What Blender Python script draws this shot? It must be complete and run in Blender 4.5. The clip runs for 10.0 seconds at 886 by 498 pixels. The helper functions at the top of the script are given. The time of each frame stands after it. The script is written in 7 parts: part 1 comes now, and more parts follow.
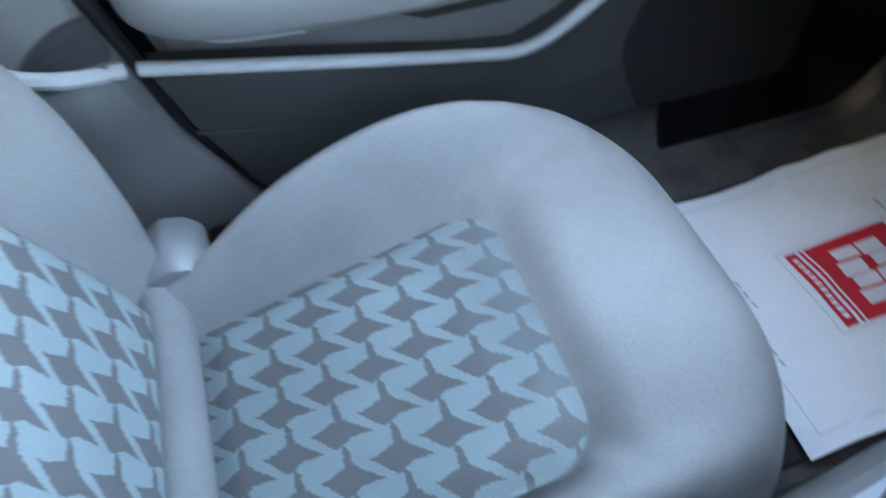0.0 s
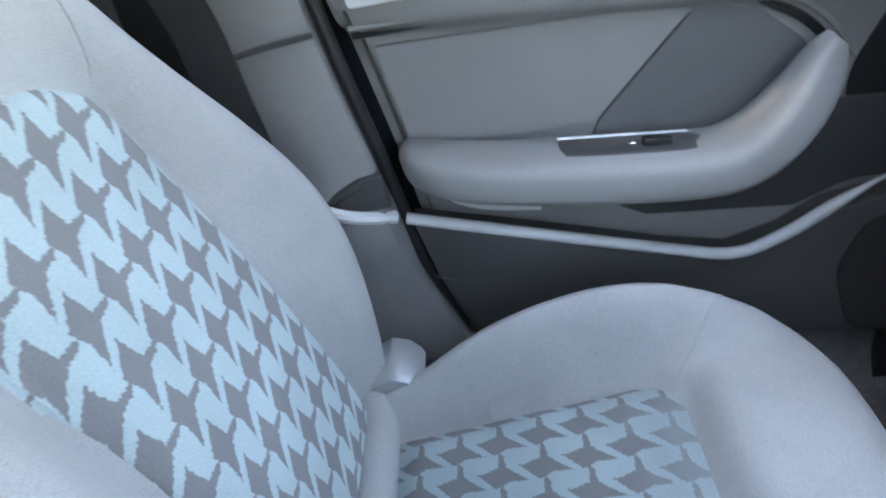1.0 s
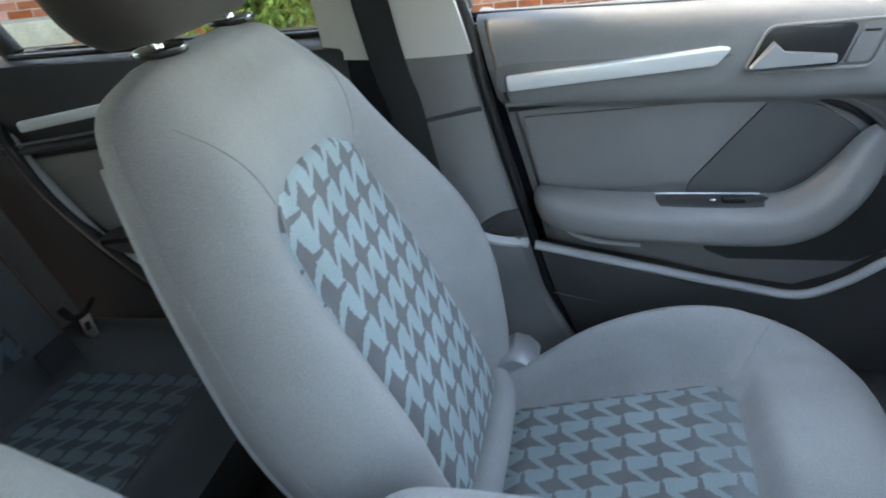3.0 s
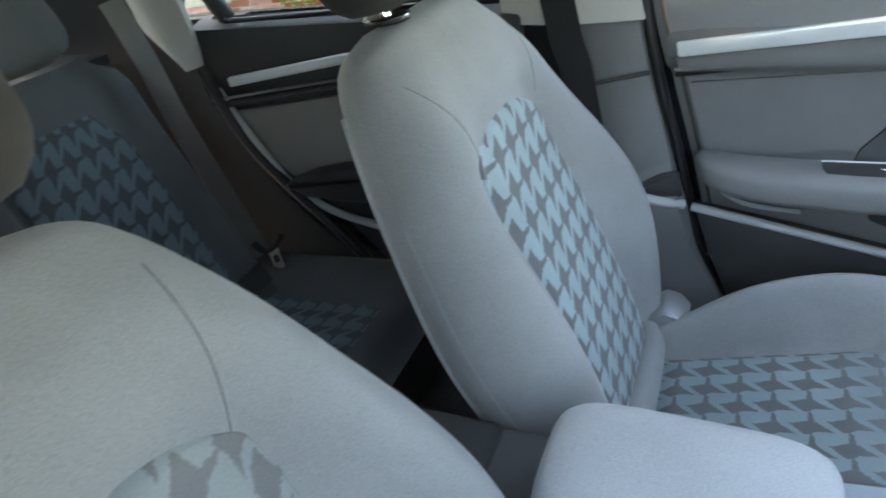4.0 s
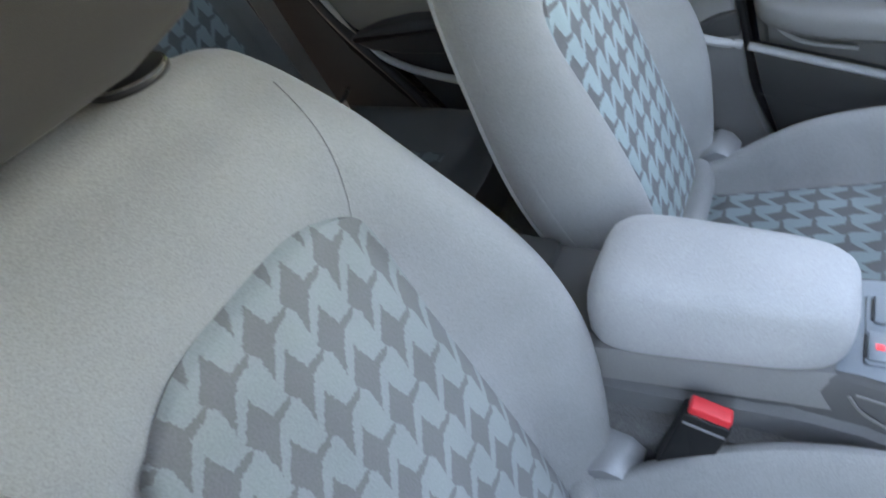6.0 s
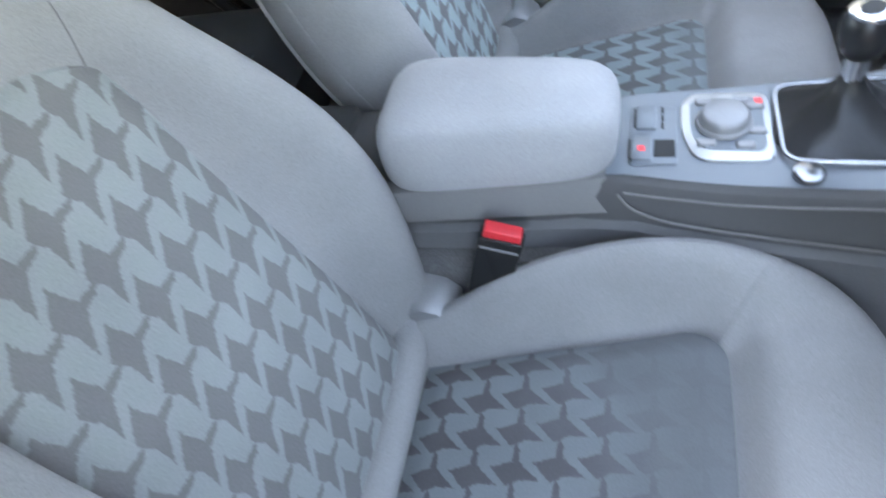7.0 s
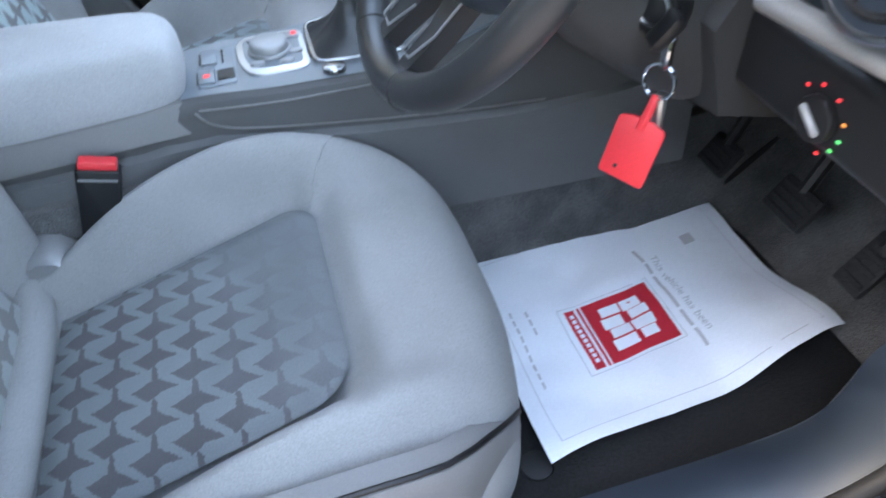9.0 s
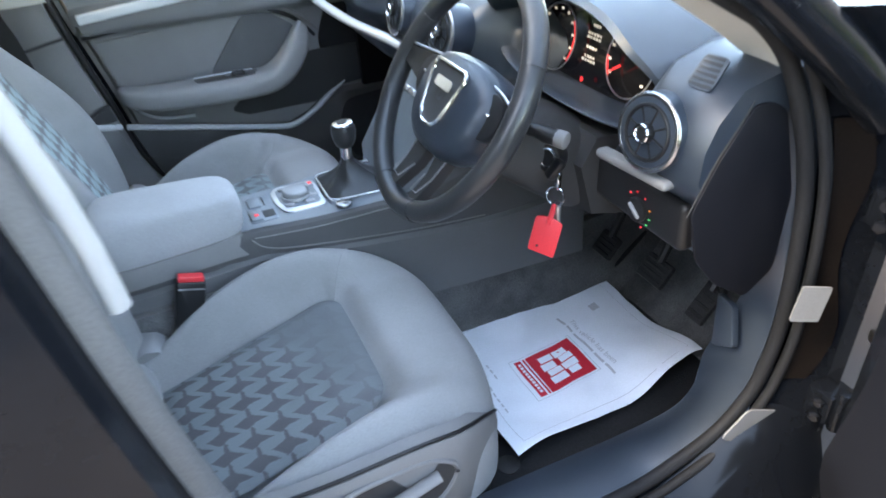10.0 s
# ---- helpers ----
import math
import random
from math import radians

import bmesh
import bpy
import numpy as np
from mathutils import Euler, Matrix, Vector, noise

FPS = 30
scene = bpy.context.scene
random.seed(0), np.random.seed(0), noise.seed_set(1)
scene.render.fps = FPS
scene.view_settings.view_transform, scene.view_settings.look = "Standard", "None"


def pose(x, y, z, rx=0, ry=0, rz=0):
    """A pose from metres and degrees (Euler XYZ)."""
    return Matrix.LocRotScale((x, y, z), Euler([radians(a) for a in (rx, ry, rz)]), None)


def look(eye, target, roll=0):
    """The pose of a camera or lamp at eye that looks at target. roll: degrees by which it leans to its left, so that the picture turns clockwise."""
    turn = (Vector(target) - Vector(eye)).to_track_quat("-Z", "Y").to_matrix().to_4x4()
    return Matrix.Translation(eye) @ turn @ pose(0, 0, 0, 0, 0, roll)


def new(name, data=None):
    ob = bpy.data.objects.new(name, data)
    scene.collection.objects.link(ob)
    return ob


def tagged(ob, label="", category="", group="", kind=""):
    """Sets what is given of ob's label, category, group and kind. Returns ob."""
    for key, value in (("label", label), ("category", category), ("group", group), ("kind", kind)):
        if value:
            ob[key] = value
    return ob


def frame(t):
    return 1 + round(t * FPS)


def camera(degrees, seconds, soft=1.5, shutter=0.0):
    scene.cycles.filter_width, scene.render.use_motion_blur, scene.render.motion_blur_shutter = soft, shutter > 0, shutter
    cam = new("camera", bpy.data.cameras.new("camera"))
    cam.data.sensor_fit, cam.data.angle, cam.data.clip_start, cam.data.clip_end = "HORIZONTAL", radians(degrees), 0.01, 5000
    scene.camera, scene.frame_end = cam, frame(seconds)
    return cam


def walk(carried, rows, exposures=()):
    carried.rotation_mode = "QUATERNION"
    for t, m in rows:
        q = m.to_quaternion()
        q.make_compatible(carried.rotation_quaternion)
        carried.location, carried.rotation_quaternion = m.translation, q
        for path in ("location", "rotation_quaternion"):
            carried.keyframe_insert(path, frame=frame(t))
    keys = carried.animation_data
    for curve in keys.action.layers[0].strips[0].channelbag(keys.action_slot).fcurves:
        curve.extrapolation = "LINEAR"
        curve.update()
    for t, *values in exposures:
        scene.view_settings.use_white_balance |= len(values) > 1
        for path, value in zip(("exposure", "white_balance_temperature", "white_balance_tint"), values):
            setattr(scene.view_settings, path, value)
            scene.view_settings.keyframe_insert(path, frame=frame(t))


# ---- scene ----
cam = camera(65.2, 10.0, 1.7, 0.4)
PATH = [
    (0, (0.249, 0.012, 1.053), (0.588, 1.218, -0.506), -3.4),
    (0.5, (0.234, -0.038, 1.082), (0.288, 1.451, -0.252), -6.9),
    (1, (0.216, -0.097, 1.092), (0.104, 1.56, -0.023), -5.7),
    (1.5, (0.24, -0.187, 1.101), (-0.03, 1.576, 0.195), -5.2),
    (2, (0.218, -0.277, 1.169), (-0.138, 1.505, 0.333), -5.1),
    (2.2, (0.208, -0.289, 1.184), (-0.134, 1.492, 0.34), -4.9),
    (3.3, (0.238, -0.424, 1.231), (-0.295, 1.231, 0.244), -6.8),
    (3.5, (0.229, -0.439, 1.246), (-0.375, 1.188, 0.253), -7.4),
    (3.8, (0.205, -0.479, 1.249), (-0.499, 1.098, 0.24), -8.2),
    (4, (0.188, -0.505, 1.25), (-0.571, 1.044, 0.238), -8.4),
    (4.5, (0.167, -0.553, 1.272), (-0.717, 0.92, 0.248), -9.2),
    (4.8, (0.172, -0.57, 1.277), (-0.758, 0.847, 0.215), -9.8),
    (5, (0.171, -0.594, 1.279), (-0.775, 0.8, 0.202), -10.3),
    (5.2, (0.175, -0.609, 1.284), (-0.785, 0.759, 0.184), -11.0),
    (6.3, (0.228, -0.625, 1.258), (-0.513, 0.635, -0.108), -14.0),
    (6.5, (0.235, -0.634, 1.246), (-0.412, 0.623, -0.169), -13.7),
    (6.8, (0.265, -0.644, 1.234), (-0.264, 0.579, -0.258), -13.6),
    (7, (0.319, -0.662, 1.197), (-0.196, 0.585, -0.28), -14.6),
    (7.5, (0.351, -0.734, 1.16), (0.05, 0.526, -0.364), -12.2),
    (8, (0.385, -0.847, 1.103), (0.268, 0.504, -0.367), -9.9),
    (8.5, (0.388, -0.895, 1.104), (0.519, 0.474, -0.348), -6.3),
    (9, (0.415, -0.938, 1.117), (0.77, 0.467, -0.261), -3.4),
    (9.5, (0.392, -1.041, 1.211), (0.925, 0.455, -0.004), -2.4),
    (9.7, (0.319, -1.143, 1.256), (0.92, 0.373, 0.098), -2.9),
    (10, (0.21, -1.272, 1.326), (0.852, 0.275, 0.233), -3.1),
]
walk(cam, [(t, look(eye, target, roll)) for t, eye, target, roll in PATH],
     [(0.0, 4.75, 8250, 6), (1.0, 4.7, 9300, 13), (2.0, 4.3, 9250, 11), (3.5, 3.98, 9350, 8), (5.0, 3.98, 9450, 10), (6.5, 4.4, 9850, 14), (8.0, 4.4, 9450, 13), (9.2, 4.4, 8950, 10), (10.0, 4.2, 8700, 9)])
# ---- world and light ----
world = bpy.data.worlds.new("world")
scene.world = world
world.use_nodes = True
wn = world.node_tree
sky = wn.nodes.new("ShaderNodeTexSky")
sky.sky_type, sky.sun_disc = "NISHITA", False
sky.sun_elevation, sky.sun_rotation = radians(48), radians(270)
sky.air_density, sky.dust_density, sky.ozone_density = 1.0, 0.5, 2.4
wn.links.new(sky.outputs[0], wn.nodes["Background"].inputs[0])
wn.nodes["Background"].inputs[1].default_value = 0.15
sun = new("sun", bpy.data.lights.new("sun", "SUN"))
sun.data.energy, sun.data.angle, sun.data.color = 0.35, radians(4), (1.0, 0.94, 0.86)
sun.matrix_world = look((-1.0, 0.0, 1.11), (0, 0, 0))


# ---- materials ----
def principled(name, base, rough=0.5, metal=0.0, spec=0.5):
    m = bpy.data.materials.new(name)
    m.use_nodes = True
    b = m.node_tree.nodes["Principled BSDF"]
    b.inputs["Base Color"].default_value = (*base, 1)
    b.inputs["Roughness"].default_value = rough
    b.inputs["Metallic"].default_value = metal
    b.inputs["Specular IOR Level"].default_value = spec
    return m, m.node_tree, b


def node(nt, kind, **inputs):
    n = nt.nodes.new(kind)
    for key, value in inputs.items():
        n.inputs[key].default_value = value
    return n


def noisy(name, base, rough=0.5, metal=0.0, spec=0.5, fine=900.0, coarse=9.0, vary=0.12, bump=0.15, depth=0.0006, stretch=None, sheen=0.0, crease=0.0):
    """A surface with a fine grain in its relief and a slow drift of tone."""
    m, nt, b = principled(name, base, rough, metal, spec)
    tc = nt.nodes.new("ShaderNodeTexCoord")
    source = tc.outputs["Object"]
    if stretch:
        mp = nt.nodes.new("ShaderNodeMapping")
        mp.inputs["Scale"].default_value = stretch
        nt.links.new(source, mp.inputs[0])
        source = mp.outputs[0]
    big = node(nt, "ShaderNodeTexNoise", Scale=coarse, Detail=4.0)
    small = node(nt, "ShaderNodeTexNoise", Scale=fine, Detail=2.0)
    for n in (big, small):
        nt.links.new(source, n.inputs["Vector"])
    ramp = nt.nodes.new("ShaderNodeMapRange")
    ramp.inputs["From Min"].default_value, ramp.inputs["From Max"].default_value = 0.3, 0.7
    ramp.inputs["To Min"].default_value, ramp.inputs["To Max"].default_value = 1 - vary, 1 + vary
    nt.links.new(big.outputs["Fac"], ramp.inputs["Value"])
    grain = nt.nodes.new("ShaderNodeMapRange")
    grain.inputs["From Min"].default_value, grain.inputs["From Max"].default_value = 0.3, 0.7
    grain.inputs["To Min"].default_value, grain.inputs["To Max"].default_value = 1 - vary, 1 + vary
    nt.links.new(small.outputs["Fac"], grain.inputs["Value"])
    mul = nt.nodes.new("ShaderNodeMath")
    mul.operation = "MULTIPLY"
    nt.links.new(ramp.outputs[0], mul.inputs[0])
    nt.links.new(grain.outputs[0], mul.inputs[1])
    mix = nt.nodes.new("ShaderNodeMix")
    mix.data_type, mix.blend_type = "RGBA", "MULTIPLY"
    mix.inputs[0].default_value = 1.0
    mix.inputs[6].default_value = (*base, 1)
    nt.links.new(mul.outputs[0], mix.inputs[7])
    nt.links.new(mix.outputs[2], b.inputs["Base Color"])
    bp = node(nt, "ShaderNodeBump", Strength=bump, Distance=depth)
    nt.links.new(small.outputs["Fac"], bp.inputs["Height"])
    if crease:
        fold = node(nt, "ShaderNodeTexNoise", Scale=13.0, Detail=2.0, Distortion=0.6)
        nt.links.new(source, fold.inputs["Vector"])
        slow = node(nt, "ShaderNodeBump", Strength=crease, Distance=0.012)
        nt.links.new(fold.outputs["Fac"], slow.inputs["Height"])
        nt.links.new(slow.outputs[0], bp.inputs["Normal"])
    nt.links.new(bp.outputs[0], b.inputs["Normal"])
    rr = nt.nodes.new("ShaderNodeMapRange")
    rr.inputs["To Min"].default_value, rr.inputs["To Max"].default_value = max(rough - 0.08, 0.02), min(rough + 0.08, 1)
    nt.links.new(big.outputs["Fac"], rr.inputs["Value"])
    nt.links.new(rr.outputs[0], b.inputs["Roughness"])
    if sheen:
        b.inputs["Sheen Weight"].default_value = sheen
        b.inputs["Sheen Roughness"].default_value = 0.4
    return m


def math_node(nt, op, a, c):
    n = nt.nodes.new("ShaderNodeMath")
    n.operation = op
    for i, v in enumerate((a, c)):
        if isinstance(v, (int, float)):
            n.inputs[i].default_value = v
        elif v is not None:
            nt.links.new(v, n.inputs[i])
    return n.outputs[0]


def houndstooth(name, light, dark, fade_from=30.0, fade_to=40.0, fade_most=0.0, slant=0.0):
    """A woven two-tone houndstooth, one repeat for each unit of the map: a body with a short and a long tooth, and a crooked thread to the next body."""
    m, nt, b = principled(name, light, 0.85, 0, 0.25)
    uv = nt.nodes.new("ShaderNodeUVMap")
    flat = nt.nodes.new("ShaderNodeSeparateXYZ")
    nt.links.new(uv.outputs[0], flat.inputs[0])

    def cell(value):
        """Place within one repeat, from -0.5 to 0.5."""
        return math_node(nt, "SUBTRACT", math_node(nt, "FRACT", math_node(nt, "ADD", value, 0.5), None), 0.5)

    here = nt.nodes.new("ShaderNodeCombineXYZ")
    nt.links.new(cell(flat.outputs[0]), here.inputs[0])
    nt.links.new(cell(flat.outputs[1]), here.inputs[1])
    here.inputs[2].default_value = 1.0

    def inside(corners):
        """How far inside a convex outline the place lies; its corners run clockwise."""
        out = None
        for (x0, y0), (x1, y1) in zip(corners, corners[1:] + corners[:1]):
            far = math.hypot(x1 - x0, y1 - y0)
            nx, ny = -(y1 - y0) / far, (x1 - x0) / far
            dot = nt.nodes.new("ShaderNodeVectorMath")
            dot.operation = "DOT_PRODUCT"
            nt.links.new(here.outputs[0], dot.inputs[0])
            dot.inputs[1].default_value = (nx, ny, -(nx * x0 + ny * y0))
            out = dot.outputs["Value"] if out is None else math_node(nt, "MINIMUM", out, dot.outputs["Value"])
        return out

    body = [(-0.56, -0.21), (-0.175, -0.265), (0.03, -0.31), (0.20, -0.19), (0.17, 0.19), (-0.01, 0.285), (-0.16, 0.30), (-0.255, 0.175), (-0.378, 0.01)]
    tooth = [(0.02, -0.17), (0.17, -0.175), (0.36, 0.005), (0.617, 0.262), (0.33, 0.215), (0.10, 0.175)]
    thread = [(-0.17, 0.26), (-0.01, 0.26), (0.10, 0.44), (0.07, 0.58), (-0.05, 0.58), (-0.04, 0.46)]
    upright = [(-0.05, -0.58), (0.07, -0.58), (0.12, -0.26), (-0.05, -0.26)]
    reach = None
    for corners in (body, tooth, thread, upright, [(x - 1, y) for x, y in tooth[2:5]], [(x + 1, y) for x, y in (body[0], body[1], body[8])]):
        got = inside(corners)
        reach = got if reach is None else math_node(nt, "MAXIMUM", reach, got)
    ragged = node(nt, "ShaderNodeTexNoise", Scale=15.0, Detail=2.0)
    nt.links.new(uv.outputs[0], ragged.inputs["Vector"])
    soft = nt.nodes.new("ShaderNodeMapRange")
    soft.interpolation_type = "SMOOTHSTEP"
    soft.inputs["From Min"].default_value, soft.inputs["From Max"].default_value = -0.014, 0.014
    nt.links.new(math_node(nt, "ADD", reach, math_node(nt, "MULTIPLY", math_node(nt, "SUBTRACT", ragged.outputs["Fac"], 0.45), 0.12)), soft.inputs["Value"])
    fac = soft.outputs[0]
    # fade: wear and sheen on the driver's cushion, painted glare on the passenger's
    fade_drift = node(nt, "ShaderNodeTexNoise", Scale=0.62, Detail=4.0)
    nt.links.new(uv.outputs[0], fade_drift.inputs["Vector"])
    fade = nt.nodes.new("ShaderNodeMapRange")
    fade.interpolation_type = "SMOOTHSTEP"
    fade.inputs["From Min"].default_value, fade.inputs["From Max"].default_value = fade_from, fade_to
    fade.inputs["To Min"].default_value, fade.inputs["To Max"].default_value = 1.0, 1.0 - fade_most
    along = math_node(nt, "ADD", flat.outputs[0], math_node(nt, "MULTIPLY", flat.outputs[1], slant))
    nt.links.new(math_node(nt, "ADD", along, math_node(nt, "MULTIPLY", math_node(nt, "SUBTRACT", fade_drift.outputs["Fac"], 0.5), 4.5)), fade.inputs["Value"])
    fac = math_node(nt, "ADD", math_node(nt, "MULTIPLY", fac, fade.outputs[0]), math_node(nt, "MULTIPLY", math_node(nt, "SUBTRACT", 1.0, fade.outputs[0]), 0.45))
    weave = node(nt, "ShaderNodeTexNoise", Scale=22.0, Detail=3.0)
    worn = node(nt, "ShaderNodeTexNoise", Scale=0.4, Detail=4.0)
    nt.links.new(uv.outputs[0], weave.inputs["Vector"])
    nt.links.new(uv.outputs[0], worn.inputs["Vector"])
    mix = nt.nodes.new("ShaderNodeMix")
    mix.data_type = "RGBA"
    mix.inputs[6].default_value, mix.inputs[7].default_value = (*light, 1), (*dark, 1)
    nt.links.new(fac, mix.inputs[0])
    tone = nt.nodes.new("ShaderNodeMapRange")
    tone.inputs["To Min"].default_value, tone.inputs["To Max"].default_value = 0.55, 1.45
    nt.links.new(math_node(nt, "MULTIPLY", math_node(nt, "ADD", weave.outputs["Fac"], worn.outputs["Fac"]), 0.5), tone.inputs["Value"])
    mul = nt.nodes.new("ShaderNodeMix")
    mul.data_type, mul.blend_type = "RGBA", "MULTIPLY"
    mul.inputs[0].default_value = 1.0
    nt.links.new(mix.outputs[2], mul.inputs[6])
    nt.links.new(tone.outputs[0], mul.inputs[7])
    nt.links.new(mul.outputs[2], b.inputs["Base Color"])
    bp = node(nt, "ShaderNodeBump", Strength=0.35, Distance=0.0008)
    nt.links.new(math_node(nt, "SUBTRACT", weave.outputs["Fac"], math_node(nt, "MULTIPLY", fac, 0.6)), bp.inputs["Height"])
    nt.links.new(bp.outputs[0], b.inputs["Normal"])
    b.inputs["Sheen Weight"].default_value = 0.08
    return m


def glass_material(name, tint=(0.93, 0.96, 0.95)):
    m, nt, b = principled(name, tint, 0.01, 0, 0.5)
    b.inputs["Transmission Weight"].default_value = 1.0
    b.inputs["IOR"].default_value = 1.05
    return m


def glow(name, colour, strength):
    m, nt, b = principled(name, colour, 0.4)
    b.inputs["Emission Color"].default_value = (*colour, 1)
    b.inputs["Emission Strength"].default_value = strength
    return m


# seat grey darkened for the headrests' shade; the rear arch shares it
DARKENED_COVER = noisy("darkened_headrest_fabric", (0.048, 0.045, 0.043), 0.9, 0, 0.2, 1500, 6, 0.10, 0.35, 0.0006, None, 0.06)
COVER = noisy("grey_seat_fabric", (0.252, 0.250, 0.251), 0.9, 0, 0.2, 680, 5, 0.13, 0.26, 0.0008, None, 0.08, 0.14)
# seat grey lightened for the sky light on the armrest
LIT_ARM_COVER = noisy("lit_armrest_fabric", (0.34, 0.34, 0.345), 0.85, 0, 0.25, 620, 5, 0.12, 0.5, 0.0008, None, 0.08, 0.08)
# passenger cushion: darker copy of the weave, fading forwards for glare
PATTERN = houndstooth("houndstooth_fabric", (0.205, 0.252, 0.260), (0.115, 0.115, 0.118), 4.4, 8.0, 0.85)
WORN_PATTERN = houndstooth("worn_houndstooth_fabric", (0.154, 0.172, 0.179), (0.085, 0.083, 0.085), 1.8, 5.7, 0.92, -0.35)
# same weave in a lighter copy, for how light falls on the backrest
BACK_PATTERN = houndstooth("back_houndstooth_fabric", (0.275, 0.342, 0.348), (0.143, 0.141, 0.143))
# lower contrast on the driver's backrest
LOW_CONTRAST_PATTERN = houndstooth("low_contrast_houndstooth_fabric", (0.238, 0.260, 0.257), (0.158, 0.155, 0.155))
# front weave and seat grey, both darkened for the shade in the rear
SHADED_REAR_PATTERN = houndstooth("shaded_rear_houndstooth", (0.085, 0.115, 0.125), (0.045, 0.050, 0.054))
SHADED_REAR_COVER = noisy("shaded_rear_fabric", (0.075, 0.078, 0.08), 0.9, 0, 0.2, 1400, 6, 0.12, 0.3, 0.0006, None, 0.06)
DOOR_GREY = noisy("grey_door_plastic", (0.178, 0.174, 0.172), 0.62, 0, 0.3, 700, 5, 0.08, 0.2)
PILLAR_GREY = noisy("dark_grey_pillar_plastic", (0.14, 0.137, 0.135), 0.55, 0, 0.35, 700, 5, 0.08, 0.2)
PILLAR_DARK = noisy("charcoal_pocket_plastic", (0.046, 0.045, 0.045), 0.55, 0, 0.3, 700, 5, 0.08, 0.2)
REAR_TRIM = noisy("brown_grey_cloth", (0.21, 0.193, 0.172), 0.85, 0, 0.2, 1500, 6, 0.08, 0.3)
DOOR_FABRIC = noisy("door_fabric", (0.165, 0.160, 0.157), 0.85, 0, 0.2, 1500, 6, 0.08, 0.3)
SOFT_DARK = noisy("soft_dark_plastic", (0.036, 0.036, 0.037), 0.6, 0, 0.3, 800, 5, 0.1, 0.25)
DASH = noisy("dash_plastic", (0.021, 0.029, 0.040), 0.36, 0, 0.5, 1100, 4, 0.08, 0.3)
# base raised and blued for reflected sky
SKY_TINTED_CONSOLE = noisy("sky_tinted_console_plastic", (0.120, 0.140, 0.160), 0.34, 0, 0.8, 900, 4, 0.08, 0.2)
CONSOLE_SIDE = noisy("dark_console_side", (0.115, 0.115, 0.117), 0.55, 0, 0.35, 800, 5, 0.1, 0.25)
DOOR_INNER = noisy("matt_black_door_trim", (0.006, 0.0065, 0.009), 0.6, 0, 0.15, 600, 4, 0.1, 0.1)
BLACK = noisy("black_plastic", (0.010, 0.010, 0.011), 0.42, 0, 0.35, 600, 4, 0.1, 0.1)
RUBBER = noisy("rubber_seal", (0.013, 0.0135, 0.015), 0.62, 0, 0.18, 300, 5, 0.15, 0.1)
BELT_METAL = noisy("brushed_steel", (0.72, 0.72, 0.72), 0.42, 1.0, 0.5, 300, 6, 0.05, 0.05)
# belt webbing lightened to carry the highlight on the rear strap
LIT_REAR_WEBBING = noisy("lit_rear_belt_webbing", (0.17, 0.165, 0.155), 0.4, 0, 0.5, 900, 6, 0.1, 0.4, 0.0006, (1, 6, 1))
DOOR_DARK = noisy("dark_door_insert", (0.085, 0.084, 0.085), 0.75, 0, 0.2, 1300, 6, 0.08, 0.3)
# the dark seal rubber made grey for light on the middle pillar
LIT_RUBBER = noisy("lit_rubber_seal", (0.115, 0.113, 0.112), 0.6, 0, 0.3, 300, 5, 0.12, 0.1)
PALE_TRIM = noisy("pale_pillar_trim", (0.42, 0.40, 0.365), 0.75, 0, 0.3, 1200, 4, 0.04, 0.2)
EDGE_TRIM = noisy("pale_edge_trim", (0.37, 0.367, 0.36), 0.6, 0, 0.3, 1200, 4, 0.04, 0.2)
SILVER = noisy("satin_silver", (0.52, 0.52, 0.52), 0.42, 1.0, 0.5, 500, 6, 0.05, 0.05)
STRIP = noisy("bright_satin_strip", (0.62, 0.62, 0.61), 0.4, 0.35, 0.5, 500, 6, 0.05, 0.05)
SILVER_PAINT = noisy("silver_paint", (0.27, 0.27, 0.275), 0.42, 0.3, 0.5, 500, 6, 0.05, 0.05)
RING_METAL = noisy("dull_ring_metal", (0.34, 0.34, 0.35), 0.26, 1.0, 0.5, 400, 6, 0.05, 0.03)
CHROME = noisy("chrome", (0.75, 0.76, 0.78), 0.12, 1.0, 0.5, 200, 6, 0.04, 0.02)
LINE_GREY = noisy("pale_line_plastic", (0.42, 0.42, 0.42), 0.5, 0, 0.4, 500, 6, 0.05, 0.1)
CARPET = noisy("dark_carpet", (0.112, 0.110, 0.110), 0.95, 0, 0.1, 500, 12, 0.35, 1.0, 0.003)
MAT = noisy("rubber_mat", (0.016, 0.016, 0.017), 0.7, 0, 0.3, 260, 8, 0.25, 0.7, 0.002)
LEATHER = noisy("black_leather", (0.02, 0.021, 0.023), 0.36, 0, 0.5, 420, 6, 0.1, 0.25, 0.0006)
PAPER = noisy("paper", (0.80, 0.84, 0.90), 0.8, 0, 0.2, 300, 5, 0.03, 0.15, 0.0008)
PRINT_RED = noisy("red_print", (0.62, 0.03, 0.05), 0.7, 0, 0.2, 300, 6, 0.06, 0.05)
PRINT_GREY = noisy("grey_print", (0.52, 0.53, 0.57), 0.8, 0, 0.2, 300, 6, 0.06, 0.02)
RED = noisy("red_plastic", (0.72, 0.03, 0.04), 0.4, 0, 0.5, 400, 6, 0.05, 0.05)
PAINT = noisy("black_paint", (0.005, 0.006, 0.008), 0.14, 0, 0.2, 60, 3, 0.1, 0.01)
PRIMER = noisy("brown_primer", (0.006, 0.0043, 0.0036), 0.6, 0, 0.1, 200, 6, 0.2, 0.1)
